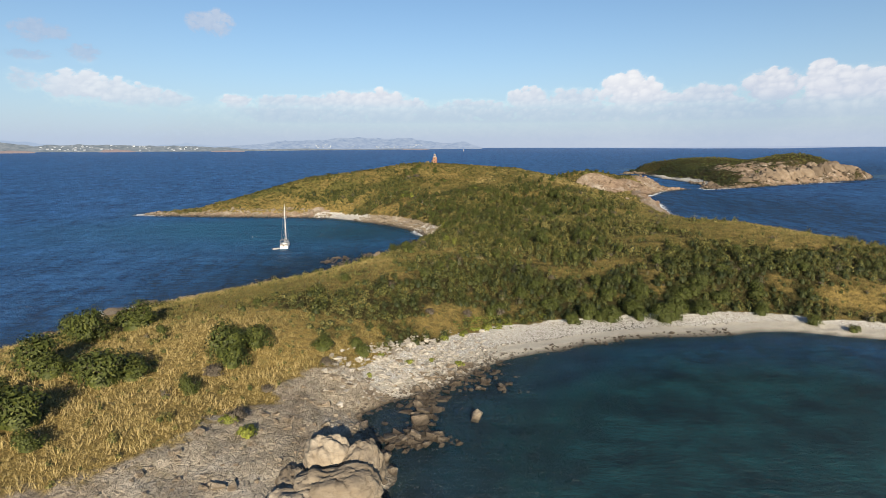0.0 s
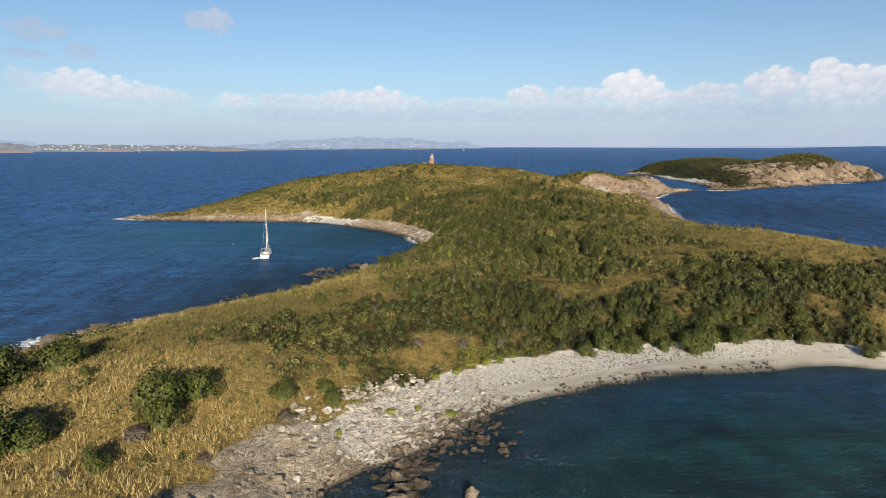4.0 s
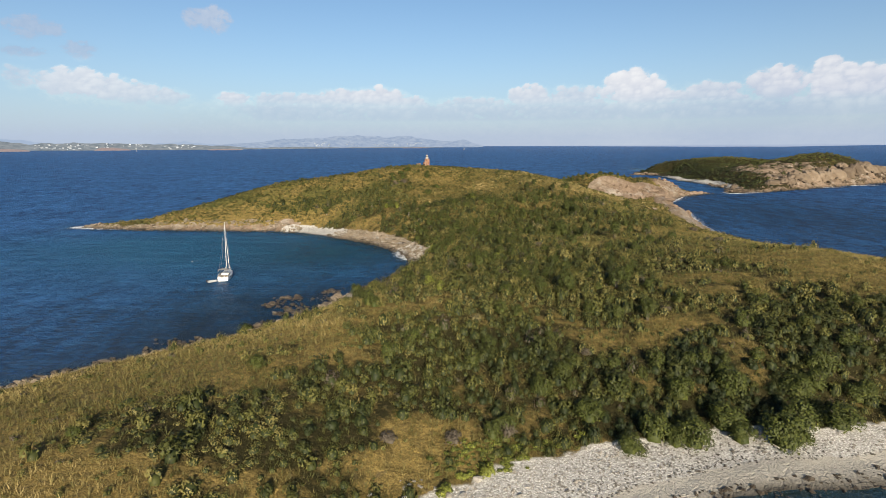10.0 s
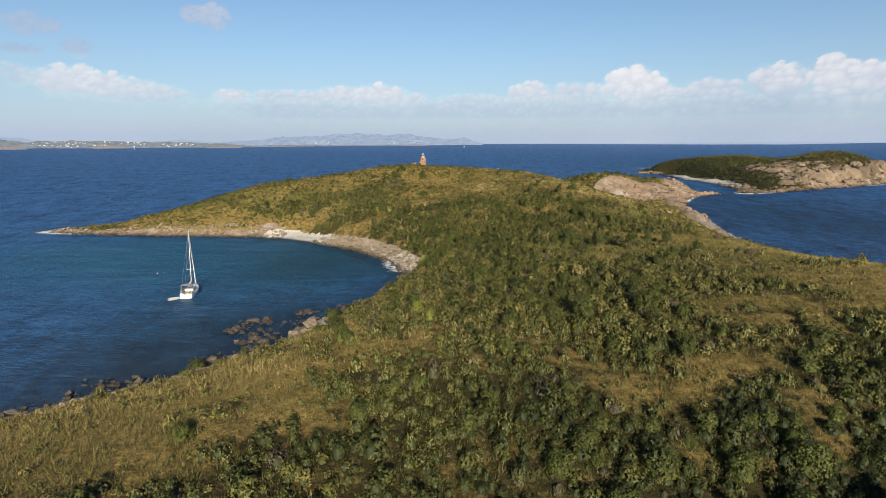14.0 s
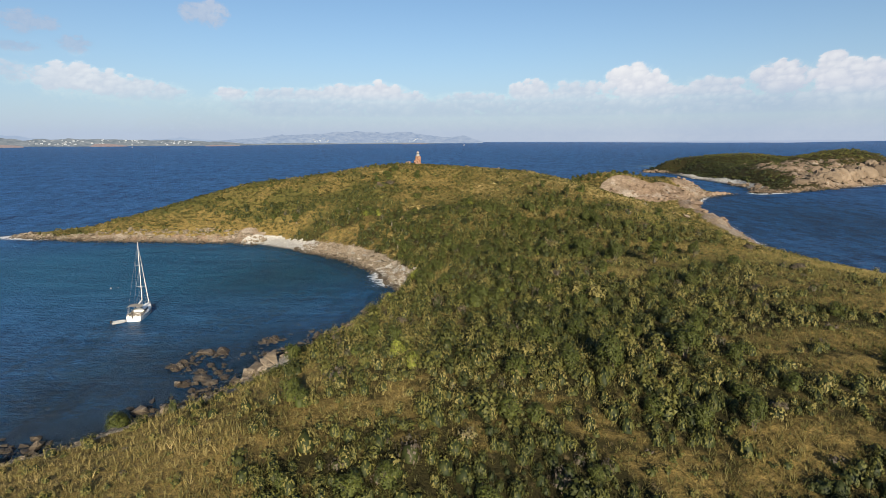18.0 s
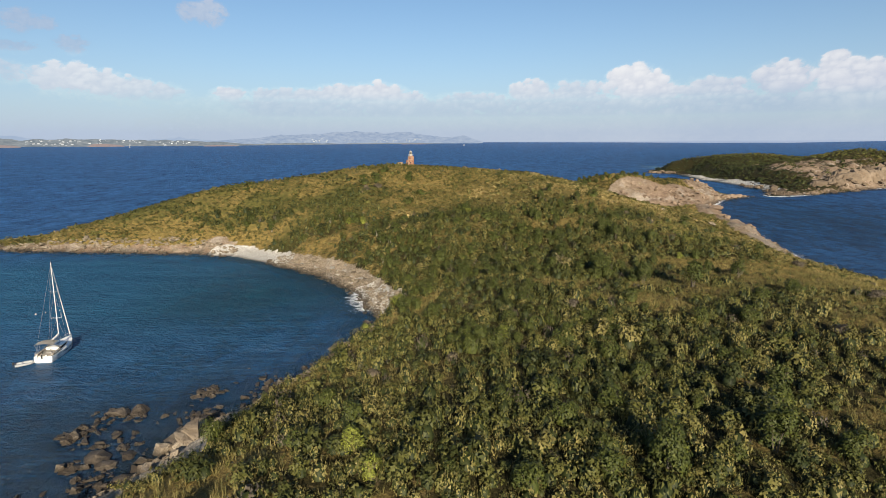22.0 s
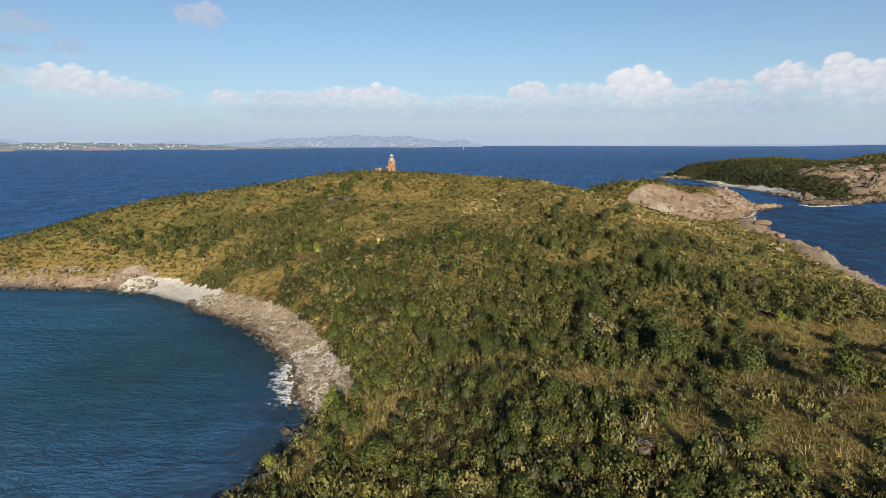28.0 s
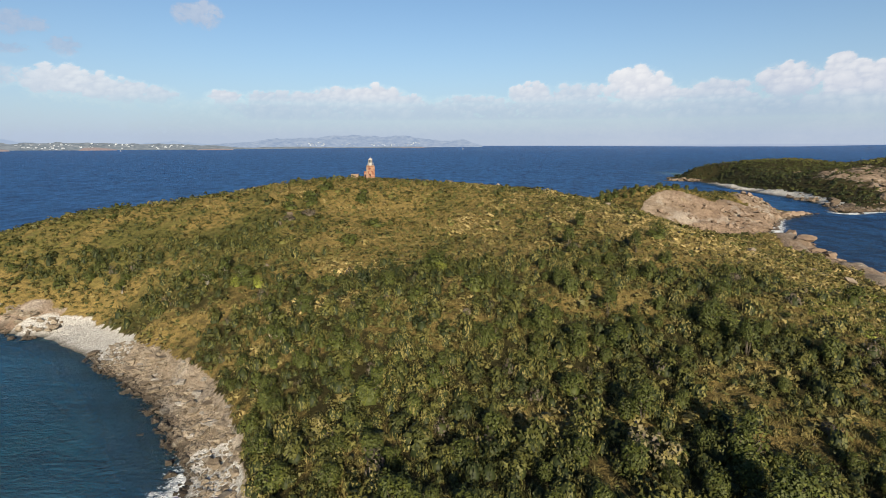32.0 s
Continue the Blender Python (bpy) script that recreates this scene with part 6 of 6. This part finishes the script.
# clumps of dry grass and heath over the open slopes
x, y, z = sown(1.35, -175, 200, 262, 530)
t = thicket(x, y)
m = rng.random(len(x)) < np.clip(1.1 - 0.8 * t, 0.15, 0.95)
x, y, z, t = x[m], y[m], z[m], t[m]
tone = np.clip(0.46 - 0.36 * t + 0.1 * bump(x, y, 20, 365, 60, 35) + 0.4 * near(x, y, PALE_GRASS) - 0.26 * bump(x, y, -48, 352, 75, 30) + 0.14 * bump(x, y, 75, 325, 35, 35) + 0.5 * rough(x, y, 11, 117) + 0.2 * rough(x, y, 30, 119) + rng.normal(0, 0.16, len(x)), 0, 1)
strewn("grass_clumps", "clumps of dry yellow grass over the open slopes", "grass", [leaf_cloud(18, 0.62, 0.62, 0.185, 4, 740 + k, core=False) for k in range(8)],
       x, y, z - 0.1, np.clip(rng.lognormal(0.32, 0.36, len(x)), 0.6, 2.6), tone, STRAW, np.full(len(x), 0.8))

# dry grass
x, y, z = sown(0.68, -112, 130, 50, 300)
t = thicket(x, y)
m = rng.random(len(x)) < np.clip(0.95 - 0.72 * t + 0.25 * rough(x, y, 7, 109), 0.07, 1.0)
gx_, gy_, gz_, gt = x[m], y[m], z[m], t[m]
tone = np.clip(0.66 - 0.45 * gt - 0.4 * bump(gx_, gy_, -26, 128, 36, 17) - 0.2 * bump(gx_, gy_, -32, 144, 20, 14) - 0.42 * bump(gx_, gy_, 56, 200, 48, 62) + 0.36 * bump(gx_, gy_, -52, 72, 42, 36) + 0.22 * rough(gx_, gy_, 12, 111) + 0.2 * rough(gx_, gy_, 3.5, 113, 2) + rng.normal(0, 0.13, len(gx_)), 0, 1)
models = [tuft(9, 0.62, 0.42, 0.029, 400 + k) for k in range(12)]
strewn("dry_grass", "golden dry grass waving between the bushes", "grass", models, gx_, gy_, gz_ - 0.05, rng.uniform(0.6, 1.5, len(gx_)) * (1 + 0.35 * rough(gx_, gy_, 4, 115, 2)), tone, STRAW)
x, y, z = sown(1.7, -170, 205, 300, 530)
t = thicket(x, y)
m = rng.random(len(x)) < np.clip(0.8 - 0.6 * t, 0.1, 0.9)
models = [tuft(8, 0.42, 0.55, 0.06, 450 + k) for k in range(8)]
strewn("hill_grass", "dry grass on the hilltop", "grass", models, x[m], y[m], z[m] - 0.05, rng.uniform(0.7, 1.4, m.sum()),
       np.clip(0.54 - 0.4 * t[m] + 0.4 * near(x[m], y[m], PALE_GRASS) - 0.2 * bump(x[m], y[m], -48, 352, 75, 30) + 0.34 * rough(x[m], y[m], 11, 117) + rng.normal(0, 0.13, m.sum()), 0, 1), STRAW)


# single bushes and trees
def stem(bm, a, b, ra, rb, sides=6):
    """A tapered limb from a to b."""
    a, b = Vector(a), Vector(b)
    turn = (b - a).to_track_quat("Z", "Y").to_matrix().to_4x4()
    rings = []
    for p, r in ((a, ra), (a.lerp(b, 0.5) + Vector((0.04, -0.03, 0)) * (b - a).length, (ra + rb) / 2), (b, rb)):
        rings.append([bm.verts.new(p + turn.to_3x3() @ Vector((r * math.cos(2 * math.pi * k / sides), r * math.sin(2 * math.pi * k / sides), 0))) for k in range(sides)])
    for lo, hi in zip(rings, rings[1:]):
        for k in range(sides):
            bm.faces.new((lo[k], lo[(k + 1) % sides], hi[(k + 1) % sides], hi[k]))
    bm.faces.new(rings[-1])


def plant(kind, label, category, seed, radius, tall, lift, leaves, leaf, lumps, group="", tint=0.45, foliage=None):
    """One bush or tree: stems below, a crown of many leaves above."""
    ob = new(kind)
    tagged(ob, label, category, group)
    r = random.Random(seed)
    b = bmesh.new()
    for k in range(5 if lift < 0.5 else 3):
        a = k * 2.4 + r.random()
        foot = (0.12 * math.cos(a), 0.12 * math.sin(a), -0.3)
        knee = (radius * 0.22 * math.cos(a), radius * 0.22 * math.sin(a), lift + tall * 0.3)
        stem(b, foot, knee, 0.06 + 0.015 * radius, 0.045)
        for j in range(3):
            c = a + r.uniform(-1, 1)
            stem(b, knee, (radius * 0.5 * math.cos(c), radius * 0.5 * math.sin(c), lift + tall * r.uniform(0.4, 0.72)), 0.04, 0.015, 5)
    part("trunk", b, PALE_BARK if lift == 0.9 and radius < 2 else BARK, ob)
    cloud = leaf_cloud(leaves, radius, tall, leaf, lumps, seed, lift < 0.5)
    cloud[:, :, 2] += lift
    tints = np.repeat(np.clip(np.random.default_rng(seed).normal(tint, 0.12, len(cloud)), 0, 1), 3)
    out = cloud[:, :, 3:].reshape(-1, 3)
    crown = new("crown", mesh_of("crown", cloud[:, :, :3].reshape(-1, 3), np.arange(len(cloud) * 3).reshape(-1, 3), foliage or BUSH, True,
                                 out / np.linalg.norm(out, axis=1)[:, None], tint=tints))
    crown.parent = ob
    return ob


def planted(models, rows, first=0):
    for k, (px, py, s) in enumerate(rows, first):
        ob = models[k % len(models)]
        zz = float(height(px, py))
        m = pose(px, py, zz - 0.05, 0, 0, (k * 73) % 360) @ Matrix.Diagonal((s, s * (0.8 + 0.3 * ((k * 53) % 10) / 10), s ** 0.9 * (0.9 + 0.3 * ((k * 37) % 10) / 10), 1))
        if k < len(models):
            ob.matrix_basis = m
        else:
            copy = copy_thing(ob, m)
            copy.matrix_basis = m


bush_kinds = [plant("bush", "rounded dark green bush standing in dry grass", "bush", 500 + k, 2.6, 2.9, 0.0, 1900, 0.15, 20, group="bushes on the grassy spur") for k in range(5)]
planted(bush_kinds, [(-48, 84, 2.2), (-35, 96, 1.8), (-31.5, 100, 1.35), (-21, 103, 0.98), (-35, 83, 0.91), (-61, 90, 2), (-57, 86, 1.4), (-64, 106, 2), (-58, 111, 1.8),
                     (-70, 112, 1.7), (-50, 71, 2), (-55, 67, 2), (-33, 93, 1.3), (-45, 86, 1.3), (-50, 105, 0.59), (-14, 104, 0.78), (-16, 107, 0.65), (-66, 120, 0.78), (-58, 78, 0.91), (-45, 66, 0.91), (-38, 120, 0.52),
                     (-40, 178, 0.91), (-24, 140, 0.65)])
shore_kinds = [plant("sea_grape_bush", "broad green bush at the back of the pebble beach", "bush", 520 + k, 2.8, 3.5, 0.0, 2000, 0.17, 22, group="bushes behind the beach") for k in range(4)]
planted(shore_kinds, [(12, 131.7, 0.79), (18, 141, 0.8), (24, 135.7, 0.95), (28, 129.7, 0.84), (32, 132.7, 1.05), (37, 131.7, 1.1), (43, 135.7, 1.16), (49, 131.7, 1.26), (53, 135.7, 1.21), (59, 135.7, 1.1), (66, 142, 1.1), (72, 134.7, 0.84),
                      (80, 128.7, 0.73), (57, 143, 1.1), (47, 143, 1.1), (39, 142, 1), (30, 142, 0.9), (63, 147, 1), (22, 145, 0.85), (86, 124.7, 0.53), (75, 143, 0.9), (34.6, 131.4, 0.7), (44, 132.6, 0.8), (51, 132.4, 0.85), (10, 129.8, 0.6)])
small_kinds = [plant("beach_shrub", "small bright green shrub among white beach stones", "shrub", 540 + k, 1.2, 1.1, 0.0, 420, 0.15, 9, group="shrubs among the stones", tint=0.85) for k in range(3)]
planted(small_kinds, [(-6, 104, 0.9), (-2, 106, 0.6), (3, 105, 1.0), (6, 122, 0.8), (0, 116, 0.9), (22, 132, 0.9), (4, 119, 1.1), (9, 123, 1.1), (-11, 105, 0.8), (-24, 74, 1.5), (-27, 76, 1.3), (-12, 97, 0.6)])
tree_kinds = [plant("scrub_tree", "taller green tree rising out of the scrub", "tree", 560 + k, 1.9, 2.9, 0.2, 1100, 0.15, 16, group="trees in the scrub") for k in range(5)]
planted(tree_kinds, [(29, 180, 1.2), (44, 188, 1.1), (45, 202, 0.8), (5, 227, 0.9), (-1, 184, 1.0), (57, 160, 1.1), (-2, 151, 0.9), (-5, 145, 0.9), (8, 146, 0.9), (23, 176, 1.0),
                     (-6, 181, 0.7), (11, 214, 0.9), (26, 210, 1.0), (44, 206, 0.8), (17, 250, 0.9), (42, 258, 1.3), (25, 211, 1.0), (12, 209, 1.0), (16, 212, 0.9), (6, 227, 1.0),
                     (22, 229, 0.9), (46, 244, 1.0), (71, 232, 1.0), (56, 322, 1.3), (43, 333, 0.9), (14, 316, 1.0), (-2, 262, 1.1), (-7, 277, 1.0), (-5, 268, 1.1), (76, 295, 1.1)], 0)
planted(tree_kinds, [(21, 285, 1.2), (28, 287, 1.2), (6, 274, 1.2), (51, 283, 1.2), (20, 264, 1.0), (42, 249, 1.2), (12, 252, 1.0), (34, 296, 1.0), (-22, 379, 0.5), (-14, 371, 0.6),
                     (-27, 375, 0.5), (-1, 240, 0.9), (0, 233, 0.8), (4, 246, 1.0), (8, 262, 1.0), (14, 276, 1.1), (37, 282, 1.0), (60, 275, 1.0), (0, 286, 1.0), (-8, 300, 1.1),
                     (10, 296, 1.0), (47, 300, 0.9), (66, 262, 0.8), (40, 228, 0.8), (32, 196, 0.9), (15, 190, 0.8), (50, 172, 0.8), (36, 165, 0.9), (14, 165, 0.9), (-10, 165, 0.8)], 30)
planted(tree_kinds, [(66, 178, 0.7), (80, 165, 0.9), (90, 150, 0.9), (70, 152, 1.0), (86, 482, 0.8), (90, 486, 0.9), (96, 480, 0.8), (101, 478, 0.8), (112, 478, 0.7), (118, 477, 0.8), (104, 490, 0.9), (109, 494, 0.8), (116, 492, 0.6), (124, 497, 0.55), (131, 499, 0.5), (98, 487, 0.6),
                     (92, 482, 0.6), (84, 474, 1.1), (87, 472, 1.2), (90.5, 474, 1.0), (94, 472, 1.1), (98, 473, 0.9), (102, 474, 1.0), (106, 473, 0.8), (110, 475, 0.9), (114, 475, 0.8), (119, 476, 0.9),
                     (124, 478, 0.8), (129, 480, 0.7), (134, 482, 0.6), (80, 478, 1.1), (76, 472, 1.0), (72, 476, 0.9), (85, 468, 0.9)], 60)
tall_kinds = [plant("tall_tree", "tall dark green tree throwing a long shadow over the scrub", "tree", 566 + k, 2.0, 4.3, 0.9, 1500, 0.17, 18, group="tall trees in the scrub", tint=0.4) for k in range(3)]
planted(tall_kinds, [(40.9, 249.7, 1.15), (28.1, 176.4, 1.05), (40.2, 181, 1.0), (26, 210.3, 0.8), (35.5, 266.5, 0.85), (13.3, 211.7, 0.75), (55, 237, 1.2), (47, 241, 0.9), (48.6, 311.8, 0.8), (37.9, 318.3, 0.85),
                     (32.7, 298.2, 0.8), (37.8, 289.7, 0.9), (31.9, 281.9, 0.8), (11.3, 252.2, 0.9), (51.5, 277.5, 0.85), (49.3, 283.3, 0.9), (29, 177.5, 0.7), (41.4, 164.2, 0.7), (43.1, 260.5, 0.75), (68, 246, 0.9)])
fresh_kinds = [plant("fresh_tree", "bright yellow-green young tree standing out of the scrub", "tree", 572 + k, 1.9, 2.8, 0.3, 1200, 0.15, 14, group="bright trees in the scrub", tint=0.86) for k in range(2)]
planted(fresh_kinds, [(-0.4, 179.4, 0.95), (2.2, 174.5, 0.7), (16.9, 214.2, 0.75), (-7.5, 236.5, 0.8), (-2, 243, 0.85), (-4, 251, 0.7), (13.7, 309.9, 0.7), (-20, 313, 0.8), (-25, 315, 0.7), (-12, 298, 0.8), (62, 262, 0.6)])
more = random.Random(31)
scattered = []
while len(scattered) < 85:
    px, py = more.uniform(-25, 95), more.uniform(142, 330)
    clear = float(land(px, py)[1]) > 8 and all(math.dist((px, py), p[:2]) > 6 for p in scattered)
    if clear and float(thicket(px, py)) > 0.45 + 0.4 * more.random():
        scattered.append((round(px, 1), round(py, 1), more.uniform(0.5, 1.05)))
grove = random.Random(57)
while len(scattered) < 195:
    cx_, cy_, rx_, ry_ = grove.choice(((42, 147, 22, 5), (8, 262, 12, 14), (22, 284, 18, 10), (50, 286, 14, 12), (40, 256, 12, 10), (2, 246, 6, 10), (-6, 286, 8, 12), (36, 302, 14, 8), (24, 222, 12, 12)))
    px, py = grove.gauss(cx_, rx_ * 0.6), grove.gauss(cy_, ry_ * 0.6)
    if float(land(px, py)[1]) > 7 and all(math.dist((px, py), p[:2]) > 2.6 for p in scattered):
        scattered.append((round(px, 1), round(py, 1), grove.uniform(0.5, 0.95)))
planted(tree_kinds, scattered, 100)
hill_kinds = [plant("hill_bush", "rounded green bush on the heathy hillside", "bush", 620 + k, 2.3, 2.0, 0.0, 620, 0.2, 12, group="bushes on the hill") for k in range(3)]
planted(hill_kinds, [(-24.8, 319.1, 1.2), (-9.4, 370.5, 1.12), (-22.2, 363.8, 1.36), (-27.5, 362.3, 0.96), (-36.8, 321.2, 0.96), (-65.8, 338.4, 0.88), (-86.2, 338.6, 0.96), (-56.4, 331.9, 0.96),
                     (-66.2, 335.1, 0.8), (-39.8, 314.5, 0.88), (-65.7, 344.0, 0.72), (-72.7, 345.5, 0.72), (-31.5, 379.3, 0.64), (-23.5, 381.4, 0.64), (-74.4, 359.8, 0.56),
                     (11.9, 324.6, 0.88), (-15.7, 312.2, 0.8), (-6.4, 311.7, 0.88), (-6.7, 338.5, 0.56)])
planted(hill_kinds, [(-25.9, 355.9, 1.30), (-21.7, 359.7, 1.24), (-9.2, 366.0, 1.18), (-25.7, 318.9, 1.12), (-23.2, 315.5, 1.06), (13.0, 311.9, 1.30), (-7.3, 336.3, 1.24), (-3.3, 351.1, 1.18), (19.3, 298.5, 1.12), (11.2, 296.1, 1.06), (-20.3, 371.6, 1.30)], 19)
cx_, cy_ = spots_in(2, 20, 118, 134, 0.62)
ok = (bump(cx_, cy_, 9.5, 126.5, 6.5, 3.2, 28) > rng.uniform(0.15, 1.0, len(cx_))) | (bump(cx_, cy_, 17, 130, 2.5, 1.5) > 0.5)
cx_, cy_ = cx_[ok], cy_[ok]
strewn("beach_creeper", "bright green creeper over the stones behind the beach", "plants", [cushion(60, 0.9, 0.5, 0.13, 900 + k) for k in range(5)], cx_, cy_, height(cx_, cy_),
       rng.uniform(0.35, 0.85, len(cx_)), rng.uniform(0.55, 1.0, len(cx_)), BUSH, None, 21, 0.5)
gx2, gy2 = spots_in(58, 104, 268, 324, 0.85)
ok = (near(gx2, gy2, [(69, 291, 5, 6), (75, 297, 6, 5), (82, 304, 6, 5), (89, 310, 6, 5), (96, 316, 5, 4), (71, 281, 4, 6)]) > rng.uniform(0.2, 1.0, len(gx2))) & (land(gx2, gy2)[1] > 5)
gx2, gy2 = gx2[ok], gy2[ok]
strewn("green_heath", "bright green low heath on the eastern slope", "heath", [cushion(40, 1.0, 0.5, 0.17, 930 + k) for k in range(5)], gx2, gy2, height(gx2, gy2) - 0.05,
       rng.uniform(0.5, 1.1, len(gx2)), np.clip(rng.normal(0.74, 0.1, len(gx2)), 0, 1), BUSH, None, 21, 0.7)
DEAD = leaf_material("dry_twigs", (0.0, (0.045, 0.036, 0.026)), (0.5, (0.085, 0.070, 0.052)), (1.0, (0.13, 0.11, 0.085)))
dry_kinds = [plant("dry_bush", "leafless grey-brown bush of dry twigs", "bush", 600 + k, 2.0, 1.5, 0.0, 620, 0.15, 10, group="dry bushes", foliage=DEAD) for k in range(3)]
planted(dry_kinds, [(-34.7, 89.4, 1.2), (-26.6, 77.2, 1.1), (-25.7, 87.1, 0.7), (-19, 98, 0.9), (52, 262, 0.8), (-20, 352, 1.2), (-24, 348, 0.9), (30, 226, 0.8), (64, 208, 1.0), (83, 228, 1.1), (46, 168, 0.8),
                    (12, 131, 1.0), (5, 128, 0.9), (-3, 126, 0.8), (70, 250, 1.0), (27, 152, 0.7), (60, 300, 1.0), (38, 316, 0.9), (-2, 205, 0.7), (90, 262, 1.1)])
white_kinds = [plant("pale_trunk_tree", "small tree with pale bare trunks above the cove", "tree", 580 + k, 1.9, 2.2, 0.9, 620, 0.19, 12, group="trees above the cove") for k in range(3)]
planted(white_kinds, [(-32, 318, 1.2), (-29, 320, 1.1), (-55, 328, 0.9), (-72, 333, 0.8), (-14, 300, 1.0), (-9, 290, 1.0), (-12, 294, 1.0), (-24, 316, 1.0), (-10, 282, 0.9)])
